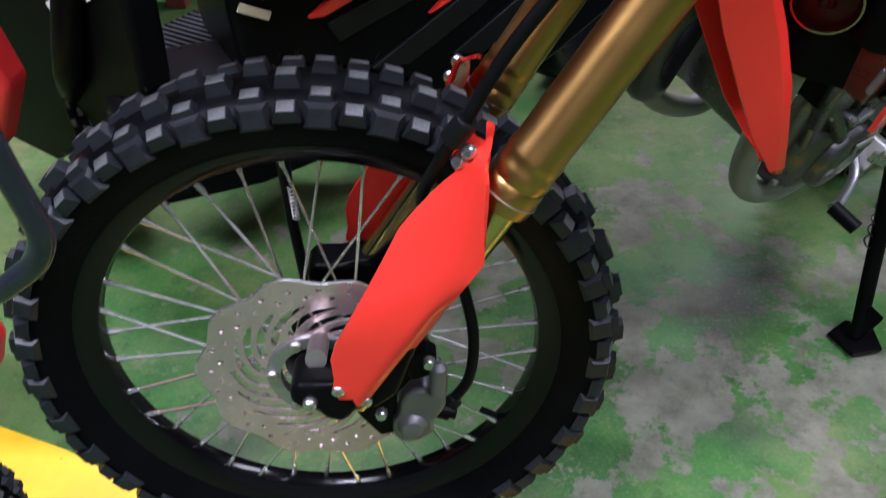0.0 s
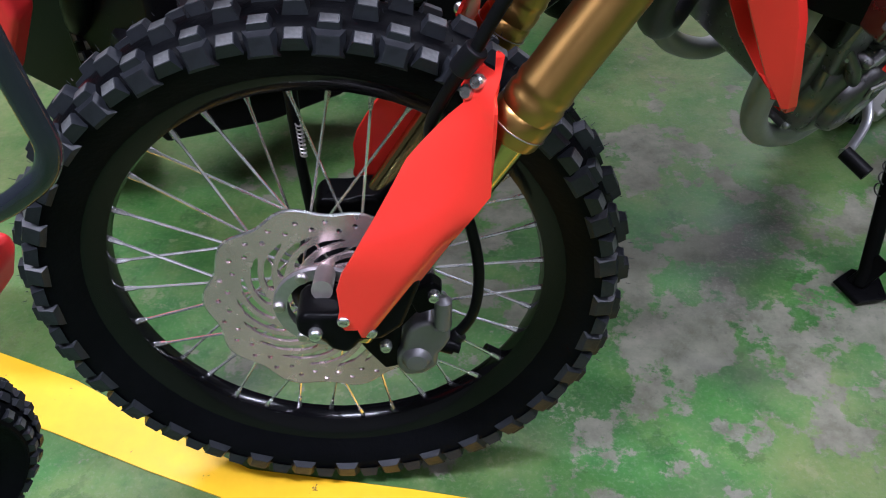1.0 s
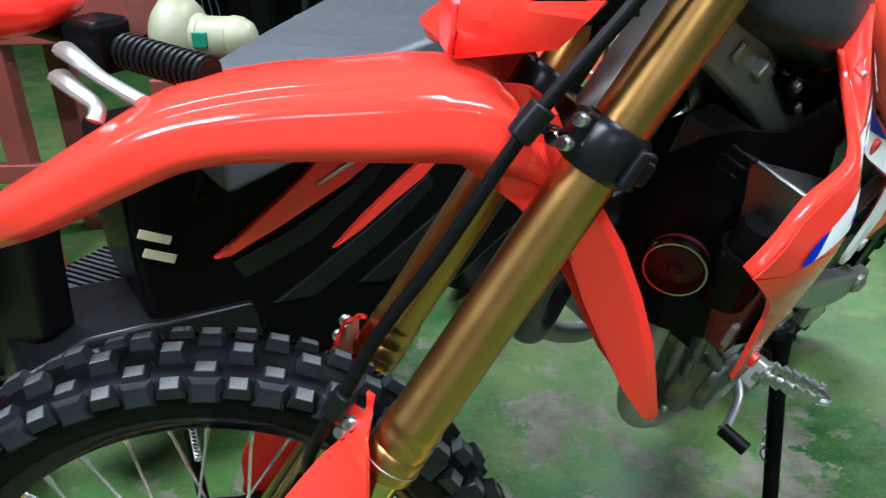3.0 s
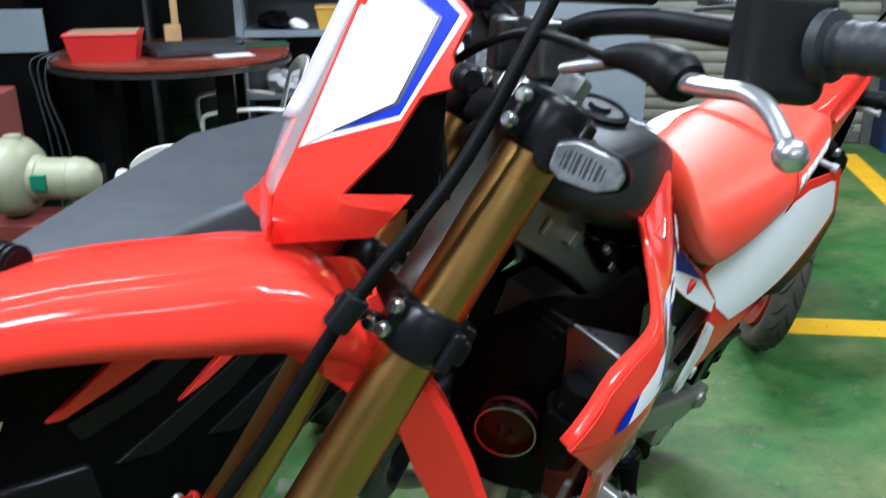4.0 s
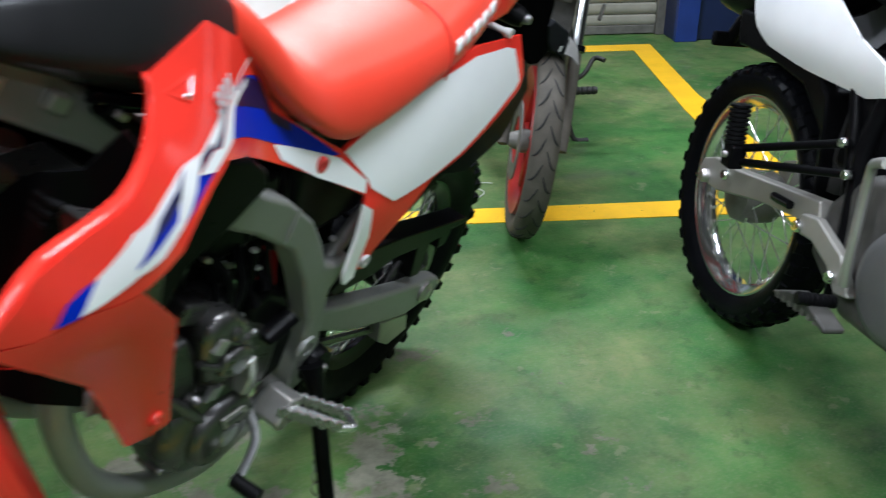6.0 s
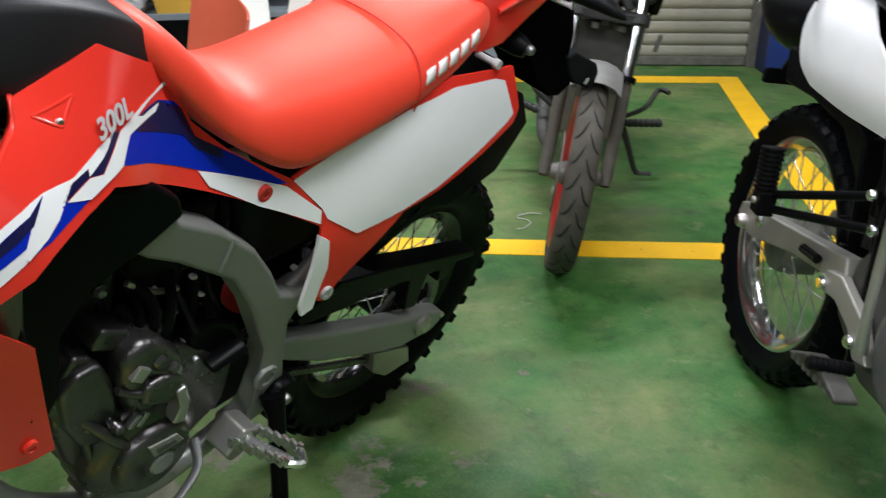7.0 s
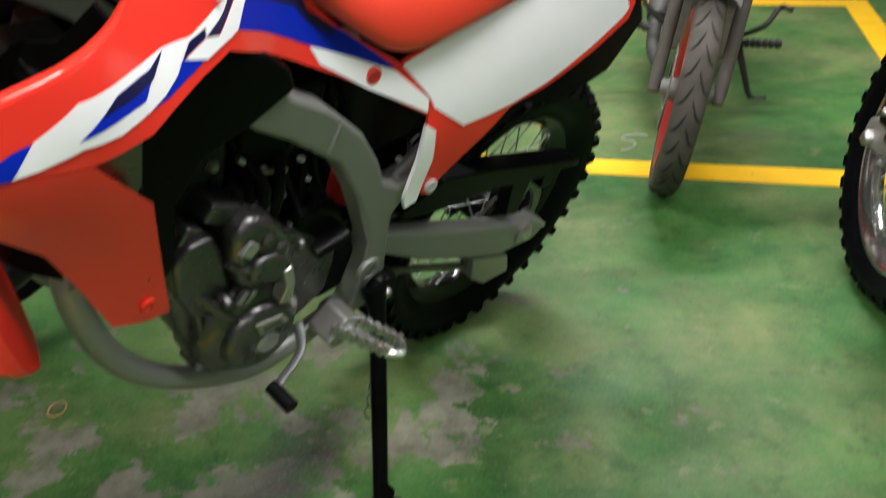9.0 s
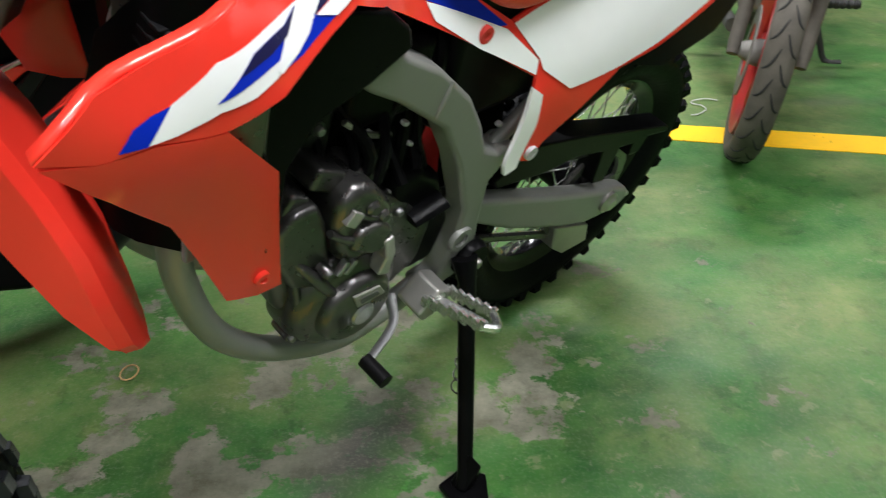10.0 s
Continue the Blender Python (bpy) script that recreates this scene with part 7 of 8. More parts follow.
for s in (-1, 1):
    bm = bmesh.new()
    slab(bm, [(0.045, 0.36), (0.035, 0.385), (-0.02, 0.405), (-0.12, 0.41), (-0.43, 0.462), (-0.45, 0.415), (-0.24, 0.383), (-0.05, 0.335), (0.03, 0.333)], s * 0.085, s * 0.118)
    arm = wp("swingarm", bm, ARMG, "flat dull silver swingarm", mods=[BEVEL(0.005, 2)])
    bolts("axle_nut", [(0.0, s * 0.118, 0.352)], (0, s, 0), 0.016, 0.016, STEEL, wp, arm)
    bolts("arm_bolt", [(-0.085, s * 0.118, 0.385)], (0, s, 0), 0.012, 0.01, CHROME, wp, arm)
    bm = bmesh.new()
    sweep(bm, [(0.05, s * 0.105, 0.335), (0.07, s * 0.105, 0.33)], 0.006, 8)
    wp("chain_adjuster", bm, CHROME, parent=arm)
    bm = bmesh.new()
    sweep(bm, [(-0.3, s * 0.128, 0.42), (-0.36, s * 0.128, 0.425)], 0.009, 10)
    wp("stop_pin", bm, RIMB, parent=arm)
    # passenger peg folded up on its bracket
    bm = bmesh.new()
    ribbed(bm, (-0.185, s * 0.18, 0.572), (-0.195, s * 0.18, 0.49), 0.022, 9)
    peg = wp("passenger_peg", bm, MATTE, "black ribbed rubber passenger peg")
    bm = bmesh.new()
    box(bm, (-0.2, s * 0.178, 0.468), (0.042, 0.035, 0.05))
    wp("peg_block", bm, BLACK, parent=peg, mods=[BEVEL(0.006, 2)])
    bolts("peg_bolt", [(-0.2, s * 0.196, 0.47)], (0, s, 0), 0.007, 0.006, STEEL, wp, peg)
    for a, b_ in (((-0.2, s * 0.17, 0.455), (-0.49, s * 0.115, 0.535)), ((-0.205, s * 0.17, 0.485), (-0.45, s * 0.11, 0.58))):
        bm = bmesh.new()
        sweep(bm, [a, b_], 0.0085, 10)
        wp("peg_stay", bm, BLACK, parent=peg)
        bolts("stay_bolt", [(b_[0], b_[1] + s * 0.008, b_[2])], (0, s, 0), 0.01, 0.01, CHROME, wp, peg)
    # rear side cover
    bm = bmesh.new()
    cov = lambda x, z: s * (0.115 - 4.0 * max(0, 0.74 - z) ** 2 - 5.0 * max(0, z - 0.78) ** 2 - 1.2 * max(0, x + 0.12) ** 2)
    panel(bm, [(0.02, 0.76), (-0.03, 0.705), (-0.09, 0.676), (-0.22, 0.659), (-0.43, 0.656), (-0.5, 0.675), (-0.49, 0.725), (-0.4, 0.755), (-0.3, 0.81), (-0.2, 0.868), (-0.12, 0.878), (-0.05, 0.86), (0.0, 0.82)], cov, 0, 0.02)
    wp("rear_cover", bm, WHITE, "smooth white rear side cover", mods=[SOLID(0.006), BEVEL(0.002)])
    bm = bmesh.new()
    sweep(bm, [(-0.52, s * 0.1, 0.3), (-0.5, s * 0.1, 0.45), (-0.47, s * 0.09, 0.6), (-0.5, s * 0.07, 0.76)], 0.016, 12, 4)
    wp("frame_tube", bm, BLACK)
    bm = bmesh.new()
    sweep(bm, [(-0.36, s * 0.08, 0.72), (-0.42, s * 0.085, 0.6), (-0.47, s * 0.09, 0.46)], 0.012, 10)
    wp("frame_stay", bm, BLACK)
    bm = bmesh.new()
    slab(bm, [(-0.41, 0.43), (-0.4, 0.39), (-0.46, 0.395), (-0.52, 0.375), (-0.56, 0.34), (-0.6, 0.35), (-0.55, 0.41), (-0.46, 0.44)], s * 0.115, s * 0.135)
    hang = wp("peg_hanger", bm, ARMG, "dull silver foot peg hanger", mods=[BEVEL(0.005, 2)])
    bolts("hanger_bolt", [(-0.415, s * 0.135, 0.405), (-0.545, s * 0.135, 0.365)], (0, s, 0), 0.012, 0.01, CHROME, wp, hang)
    bm = bmesh.new()
    ribbed(bm, (-0.58, s * 0.14, 0.335), (-0.572, s * 0.21, 0.338), 0.012, 8)
    wp("foot_peg", bm, MATTE, "serrated rider foot peg")
bm = bmesh.new()
slab(bm, [(-0.47, 0.3), (-0.52, 0.325), (-0.57, 0.332), (-0.64, 0.315), (-0.64, 0.305), (-0.56, 0.314), (-0.49, 0.293)], 0.15, 0.19)
wp("brake_pedal", bm, DUSTB2, "steel brake pedal with a toothed tip", mods=[BEVEL(0.004, 2)])
for k in range(7):
    bm = bmesh.new()
    box(bm, (-0.49 - 0.02 * k, 0.17, 0.301 + 0.002 * k), (0.009, 0.04, 0.012))
    wp("pedal_tooth", bm, DUSTG)
# black tail, lamp and plate bracket
bm = bmesh.new()
loft(bm, [[(x, w * math.cos(a), z + h * math.sin(a)) for a in (2 * math.pi * k / 16 for k in range(16))] for x, z, w, h in ((-0.25, 0.82, 0.09, 0.06), (0.0, 0.79, 0.088, 0.085), (0.2, 0.76, 0.08, 0.085), (0.32, 0.765, 0.07, 0.07), (0.4, 0.785, 0.05, 0.045), (0.43, 0.79, 0.03, 0.02))])
tail_w = wp("rear_mudguard", bm, BLACK, "black rear mudguard and tail", mods=[SUBD(1)])
bm = bmesh.new()
sweep(bm, [(0.41, 0.05, 0.765), (0.415, 0.045, 0.81), (0.36, 0.05, 0.84), (0.27, 0.055, 0.85)], [0.004, 0.007, 0.007, 0.004], 10, 4)
wp("chrome_trim", bm, CHROME, parent=tail_w)
bm = bmesh.new()
sweep(bm, [(0.2, 0.0, 0.7), (0.25, 0.0, 0.64), (0.26, 0.0, 0.62)], 0.016, 10)
wp("plate_stay", bm, BLACK)
bm = bmesh.new()
box(bm, (0.26, 0.0, 0.622), (0.02, 0.1, 0.035))
wp("plate_bracket", bm, BLACK, "black number plate bracket", mods=[BEVEL(0.005, 2)])
bm = bmesh.new()
box(bm, (0.271, 0.0, 0.626), (0.003, 0.012, 0.012))
wp("bracket_mark", bm, PAPER)
bm = bmesh.new()
loft(bm, [[(x, y * w, zl + (zt - zl) * h) for y, h in ((-1, 0), (-1, 0.6), (-0.8, 0.9), (0, 1), (0.8, 0.9), (1, 0.6), (1, 0))] for x, zt, zl, w in ((0.06, 0.93, 0.87, 0.08), (-0.1, 0.95, 0.88, 0.11), (-0.4, 0.9, 0.78, 0.115), (-0.62, 0.88, 0.76, 0.1), (-0.75, 0.92, 0.82, 0.08))])
wp("seat", bm, BLACK, "black seat", mods=[SUBD(2)])
for side in (-1, 1):
    bm = bmesh.new()
    sweep(bm, [(0.05, side * 0.03, 0.893), (0.05, side * 0.09, 0.914), (0.05, side * 0.125, 0.922), (0.05, side * 0.165, 0.927), (0.05, side * 0.192, 0.931)], [0.008, 0.011, 0.024, 0.023, 0.006], 14, 4, 0.8)
    wp("rear_signal", bm, BLACK, "black teardrop rear turn signal")
# black inner parts, engine, kick lever
bm = bmesh.new()
loft(bm, [[(x, y, z) for y, z in ((-0.07, z0), (0.07, z0), (0.08, z0 + 0.08), (-0.08, z0 + 0.08))] for x, z0 in ((0.1, 0.64), (-0.05, 0.64), (-0.2, 0.62), (-0.3, 0.55), (-0.34, 0.42))])
wp("inner_mudguard", bm, BLACK, mods=[BEVEL(0.01, 2)])
bm = bmesh.new()
box(bm, (-0.48, 0, 0.62), (0.22, 0.16, 0.22))
wp("airbox", bm, BLACK, mods=[BEVEL(0.02, 3)])
bm = bmesh.new()
slab(bm, [(-0.42, 0.36), (-0.44, 0.47), (-0.52, 0.55), (-0.66, 0.58), (-0.82, 0.52), (-0.86, 0.4), (-0.76, 0.3), (-0.55, 0.29)], -0.11, 0.11)
eng = wp("engine", bm, DUSTB2, "dark grey single cylinder engine", mods=[BEVEL(0.02, 3)])
bm = bmesh.new()
lathe(bm, [(0.0, 0.04), (0.07, 0.04), (0.09, 0.032), (0.1, 0.015), (0.104, 0.0), (0.104, -0.02)], Matrix.Translation((-0.7, 0.11, 0.42)), 36)
wp("clutch_cover", bm, ALUL, "round dark grey engine cover", parent=eng)
bm = bmesh.new()
sweep(bm, [(-0.6, 0.15, 0.38), (-0.61, 0.165, 0.45), (-0.61, 0.175, 0.58), (-0.65, 0.2, 0.61), (-0.71, 0.23, 0.63)], [0.011, 0.008, 0.008, 0.008, 0.009], 12, 3)
wp("kick_lever", bm, SILVERP, "silver kick-start lever", parent=eng)
bm = bmesh.new()
sweep(bm, [(-0.75, 0.06, 0.62), (-0.55, 0.06, 0.62), (-0.35, -0.06, 0.66), (-0.2, -0.1, 0.69)], [0.022, 0.024, 0.03, 0.03], 14, 4)
wp("exhaust", bm, BLACK)
bm = bmesh.new()
sweep(bm, [(-0.33, 0.02, 0.45), (-0.36, 0.02, 0.72)], 0.03, 14)
wp("shock_absorber", bm, DUSTB)
bm = bmesh.new()
loft(bm, [[(x, y * w, zl + (zt - zl) * h) for y, h in ((-0.8, 0), (-1, 0.4), (-0.8, 0.9), (0, 1), (0.8, 0.9), (1, 0.4), (0.8, 0))] for x, zt, zl, w in ((-0.7, 0.93, 0.82, 0.09), (-0.82, 1.0, 0.8, 0.12), (-0.98, 1.02, 0.8, 0.12), (-1.06, 0.98, 0.84, 0.08))])
wp("fuel_tank", bm, WHITE, "white fuel tank", mods=[SUBD(1)])
WF = Matrix.Translation((-1.38, 0, 0.345))
tyre(white_bike, "front_tyre", WF, 0.345, 0.09, 0.268, TYRE, TYRE, (), 1, "black front tyre")
spoked_rim(white_bike, "front_rim", WF, 0.274, 0.05, CHROME, 36, 0.035, "chrome front rim")
for s in (-1, 1):
    bm = bmesh.new()
    sweep(bm, [(-1.38, s * 0.09, 0.345), (-1.03, s * 0.09, 1.06)], 0.022, 14)
    wp("fork_leg", bm, SILVERP)
bm = bmesh.new()
sweep(bm, [(-0.95, 0.4, 1.16), (-1.03, 0.15, 1.12), (-1.03, -0.15, 1.12), (-0.95, -0.4, 1.16)], 0.012, 10, 4)
wp("handlebar", bm, BLACK)
bm = bmesh.new()
slab(bm, [(-1.72, 0.74), (-1.5, 0.84), (-1.2, 0.86), (-1.2, 0.845), (-1.5, 0.82)], -0.08, 0.08)
wp("front_mudguard", bm, WHITE, mods=[BEVEL(0.004)])
bm = bmesh.new()
sweep(bm, [(-0.55, -0.1, 0.32), (-0.5, -0.26, 0.035)], 0.011, 10)
wp("side_stand", bm, BLACK)

# ---- the dusty motorcycle in the bay behind ----
old_bike = thing("old_motorcycle", pose(1.58, 2.5, 0, 8, 0, 68), "dusty old black motorcycle with red rims and grey tyres", "motorcycle")


def op(name, bm, material, label="", smooth=True, mods=(), parent=None):
    return part(name, bm, material, parent or old_bike, label, None, smooth, mods)


OW = Matrix.Translation((0.0, 0, 0.288)) @ Matrix.Rotation(radians(3), 4, "Z")
ot = tyre(old_bike, "front_tyre", OW, 0.29, 0.08, 0.212, DUSTY, DUSTY2, (), 24, "worn dusty grey front tyre with curved grooves")
GROOVE = mat("dark_tread_groove", (0.012, 0.012, 0.011), 0.9)
for side in (-1, 1):
    bm = bmesh.new()
    pts = []
    for y, r, a in ((0.003, 0.2805, 0.0), (0.011, 0.2801, 0.07), (0.0185, 0.2783, 0.13), (0.027, 0.2742, 0.165), (0.034, 0.266, 0.18)):
        pts.append((r * math.cos(a), side * y, r * math.sin(a)))
    sweep(bm, pts, [0.0012, 0.0026, 0.003, 0.0028, 0.0012], 6, 4)
    me = bpy.data.meshes.new("tread_groove")
    bm.to_mesh(me)
    bm.free()
    me.materials.append(GROOVE)
    for k in range(26):
        o = new("tread_groove", me)
        o.parent = ot
        o.matrix_basis = Matrix.Rotation(-2 * math.pi * (k + (0.5 if side > 0 else 0)) / 26, 4, "Y")
bm = bmesh.new()
lathe(bm, [(0.165, -0.012), (0.18, -0.028), (0.212, -0.037), (0.216, -0.033), (0.214, 0.033), (0.212, 0.037), (0.18, 0.028), (0.165, 0.012)], None, 48, closed=True)
orim = part("front_rim", bm, REDW, old_bike, "red painted cast wheel rim", OW)
for k in range(5):
    bm = bmesh.new()
    sweep(bm, [(0.03, 0, 0), (0.17, 0, 0.0)], [0.018, 0.013], 8, flat=0.7)
    sp_ = part("rim_spoke", bm, REDW, orim, m=Matrix.Rotation(2 * math.pi * k / 5, 4, "Y"))
bm = bmesh.new()
lathe(bm, [(0.0, -0.07), (0.02, -0.07), (0.035, -0.03), (0.035, 0.03), (0.02, 0.07), (0.0, 0.07)], None, 24)
part("front_hub", bm, DUSTG, old_bike, "", OW)
bm = bmesh.new()
lathe(bm, [(0.07, 0.048), (0.115, 0.048), (0.115, 0.052), (0.07, 0.052)], None, 40, closed=True)
part("brake_disc", bm, DUSTG, old_bike, "", OW)
for s in (-1, 1):
    y = s * 0.086
    bm = bmesh.new()
    sweep(bm, [(0.0, y, 0.27), (0.02, y, 0.3), (0.12, y, 0.52), (0.125, y, 0.53)], [0.015, 0.0185, 0.0185, 0.017], 16)
    op("fork_lower", bm, DUSTY, "dusty black lower fork leg")
    bm = bmesh.new()
    sweep(bm, [(0.12, y, 0.52), (0.22, y, 0.75)], 0.0165, 16)
    op("fork_tube", bm, CHROME, "chrome fork tube")
    bm = bmesh.new()
    sweep(bm, [(0.125, y, 0.535), (0.131, y, 0.55)], 0.026, 14)
    op("fork_seal", bm, RIMB)
    bm = bmesh.new()
    sweep(bm, [(0.19, y, 0.685), (0.2, y, 0.71)], 0.03, 14)
    op("fork_clamp", bm, DUSTB)
bm = bmesh.new()
rows = []
for k in range(9):
    a = radians(20 + 95 * k / 8)
    r = 0.315
    rows.append([(-r * math.cos(a) + 0.0, w * 0.07, 0.288 + r * math.sin(a) - 0.026 * abs(w) ** 3) for w in (-1, -0.7, -0.3, 0, 0.3, 0.7, 1)])
sheet(bm, rows[4:])
op("front_mudguard", bm, DUSTG2, "dusty grey front mudguard", mods=[SOLID(0.004), BEVEL(0.0015)])
bm = bmesh.new()
box(bm, (0.2, 0, 0.7), (0.06, 0.2, 0.03))
op("lower_yoke", bm, DUSTB, mods=[BEVEL(0.006, 2)])
bm = bmesh.new()
box(bm, (0.26, 0.0, 0.57), (0.03, 0.15, 0.2))
op("radiator", bm, DUSTB2, "dark radiator between the fork legs", mods=[BEVEL(0.004)])
for k in range(4):
    bm = bmesh.new()
    box(bm, (0.215 + 0.01 * (k % 2), 0.03 - 0.025 * k, 0.665 + 0.012 * (k % 3)), (0.03, 0.022, 0.02))
    op("bracket", bm, DUSTG, mods=[BEVEL(0.003)])
for s, pts in ((-1, [(0.3, 0.84), (0.25, 0.74), (0.36, 0.56), (0.52, 0.42), (0.66, 0.42), (0.68, 0.6), (0.55, 0.8)]), (1, [(0.3, 0.84), (0.25, 0.74), (0.36, 0.56), (0.52, 0.42), (0.66, 0.42), (0.68, 0.6), (0.55, 0.8)])):
    bm = bmesh.new()
    panel(bm, pts, lambda x, z: s * (0.075 + 0.1 * max(0, x - 0.24) ** 0.7 - 0.5 * max(0, 0.55 - z) ** 2), 0, 0.04)
    op("side_fairing", bm, DUSTB, "dusty black side fairing", mods=[SOLID(0.006), BEVEL(0.002)])
rr = random.Random(9)
bm = bmesh.new()
slab(bm, [(0.05, 0.68), (0.079, 0.803), (0.078, 0.9), (-0.02, 0.935), (-0.127, 0.93), (-0.157, 0.842), (-0.138, 0.7), (-0.06, 0.72), (0.0, 0.7)], 0.29, 0.36)
for v in bm.verts:
    v.co = Vector((v.co.y, v.co.x, v.co.z))
op("headlight_stay", bm, BLACK, "black bracket left bare where the headlight was", mods=[BEVEL(0.012, 3)])
for y_, z_, w_, h_, d_, tip, mt in ((0.036, 0.787, 0.06, 0.068, 0.05, 14, DUSTB), (-0.082, 0.785, 0.07, 0.1, 0.06, -8, DUSTB), (-0.014, 0.85, 0.05, 0.02, 0.03, 4, DUSTB2), (-0.018, 0.796, 0.014, 0.032, 0.03, 6, DUSTG), (-0.115, 0.86, 0.06, 0.09, 0.05, -20, BLACK), (0.03, 0.875, 0.07, 0.04, 0.05, 10, BLACK), (-0.06, 0.9, 0.08, 0.03, 0.06, -4, DUSTB), (0.0, 0.735, 0.05, 0.03, 0.04, 20, DUSTB2), (-0.05, 0.73, 0.03, 0.04, 0.04, -30, DUSTB), (0.045, 0.72, 0.022, 0.03, 0.03, 30, DUSTG), (-0.155, 0.634, 0.012, 0.05, 0.02, 8, DUSTG), (-0.03, 0.66, 0.028, 0.028, 0.03, 0, DUSTG)):
    bm = bmesh.new()
    box(bm, (0.268 - d_ / 3, y_, z_), (d_, w_, h_), Matrix.Rotation(radians(tip), 4, "X") @ Matrix.Rotation(radians(12 * rr.uniform(-1, 1)), 4, "Z"))
    op("bare_fitting", bm, mt, mods=[BEVEL(min(w_, h_, d_) * 0.3, 3)])
for y0, y1 in ((0.07, 0.0), (0.03, -0.1), (-0.08, -0.13)):
    bm = bmesh.new()
    sweep(bm, [(0.28, y0, 0.9), (0.225, y0 * 0.6 + y1 * 0.4, 0.83), (0.23, y1, 0.76), (0.27, y1 * 0.8, 0.68)], 0.004, 8, 6)
    op("wiring_loom", bm, BLACK)
bm = bmesh.new()
sweep(bm, [(0.42, 0.36, 0.93), (0.36, 0.22, 0.93), (0.29, 0.1, 0.9), (0.28, -0.1, 0.9), (0.33, -0.22, 0.94), (0.4, -0.36, 0.95)], 0.011, 12, 4)
op("handlebar", bm, DUSTB, "dusty black handlebar")
for s in (-1, 1):
    bm = bmesh.new()
    ribbed(bm, (0.37, s * 0.25, 0.935), (0.43, s * 0.37, 0.945), 0.017, 12)
    op("grip", bm, DUSTB)
    bm = bmesh.new()
    sweep(bm, [(0.3, s * 0.18, 0.935), (0.28, s * 0.24, 0.94), (0.31, s * 0.33, 0.92), (0.33, s * 0.37, 0.905)], [0.012, 0.008, 0.007, 0.008], 10, 4)
    op("lever", bm, DUSTB, "dusty hand lever")
    bm = bmesh.new()
    sweep(bm, [(0.32, s * 0.14, 0.93), (0.3, s * 0.17, 1.0)], 0.005, 8)
    op("mirror_stem", bm, BLACK)
bm = bmesh.new()
loft(bm, [[(x, y * w, zl + (zt - zl) * h) for y, h in ((-0.8, 0), (-1, 0.5), (-0.7, 0.95), (0, 1), (0.7, 0.95), (1, 0.5), (0.8, 0))] for x, zt, zl, w in ((0.38, 0.86, 0.76, 0.08), (0.5, 0.93, 0.74, 0.13), (0.65, 0.9, 0.72, 0.12), (0.75, 0.8, 0.7, 0.09))])
op("fuel_tank", bm, DUSTB, "dusty black fuel tank", mods=[SUBD(1)])
bm = bmesh.new()
loft(bm, [[(x, y * w, zl + (zt - zl) * h) for y, h in ((-1, 0), (-1, 0.6), (-0.7, 0.95), (0.7, 0.95), (1, 0.6), (1, 0))] for x, zt, zl, w in ((0.72, 0.78, 0.7, 0.1), (0.95, 0.77, 0.68, 0.13), (1.25, 0.82, 0.74, 0.11), (1.5, 0.86, 0.82, 0.06))])
op("seat", bm, DUSTB, "dusty black seat", mods=[SUBD(1)])
bm = bmesh.new()
box(bm, (0.62, 0, 0.4), (0.36, 0.22, 0.28))
op("engine", bm, DUSTG, "dusty grey engine", mods=[BEVEL(0.03, 3)])
ORW = Matrix.Translation((1.27, 0, 0.288))
tyre(old_bike, "rear_tyre", ORW, 0.29, 0.12, 0.212, DUSTY, DUSTY2, (), 1, "worn dusty rear tyre")
bm = bmesh.new()
lathe(bm, [(0.03, -0.03), (0.17, -0.015), (0.18, -0.04), (0.214, -0.05), (0.214, 0.05), (0.18, 0.04), (0.17, 0.015), (0.03, 0.03)], None, 40, closed=True)
part("rear_rim", bm, REDW, old_bike, "", ORW)
for s in (-1, 1):
    bm = bmesh.new()
    box(bm, (1.0, s * 0.09, 0.31), (0.55, 0.03, 0.05), Matrix.Rotation(radians(4), 4, "Y"))
    op("swingarm", bm, DUSTB, mods=[BEVEL(0.006)])
    bm = bmesh.new()
    ribbed(bm, (0.84, s * 0.14, 0.21 + 0.02 * (s < 0)), (0.86, s * 0.28, 0.24 + 0.01 * (s < 0)), 0.016, 7)
    op("foot_peg", bm, DUSTB, "dusty foot peg")
    bm = bmesh.new()
    sweep(bm, [(0.78, s * 0.12, 0.26), (0.76, s * 0.2, 0.32), (0.8, s * 0.235, 0.38), (0.77, s * 0.27, 0.385)], 0.009, 10, 4)
    op("foot_lever", bm, DUSTB)
bm = bmesh.new()
sweep(bm, [(0.86, -0.1, 0.3), (0.87, -0.19, 0.12), (0.875, -0.235, 0.04), (0.88, -0.29, 0.043)], [0.014, 0.011, 0.01, 0.012], 10, 3)
op("side_stand", bm, DUSTB, "dusty black side stand lowered to the floor")
bm = bmesh.new()
sweep(bm, [(0.5, 0.1, 0.2), (0.7, 0.14, 0.19), (0.95, 0.16, 0.22), (1.0, 0.16, 0.24), (1.35, 0.17, 0.36)], [0.022, 0.022, 0.024, 0.045, 0.045], 14, 3)
op("exhaust", bm, DUSTB2, "dull dark exhaust pipe")

# ---- the scooter behind the front wheel ----
scooter = thing("motor_scooter", pose(-0.2, 1.43, 0, 0, 0, 33), "black motor scooter with red slashes and a flat dark grey seat", "scooter")
SCO = pose(-0.2, 1.43, 0, 0, 0, 33).inverted()


def sp2(name, bm, material, label="", smooth=True, mods=(), parent=None, m=None):
    return part(name, bm, material, parent or scooter, label, m, smooth, mods)


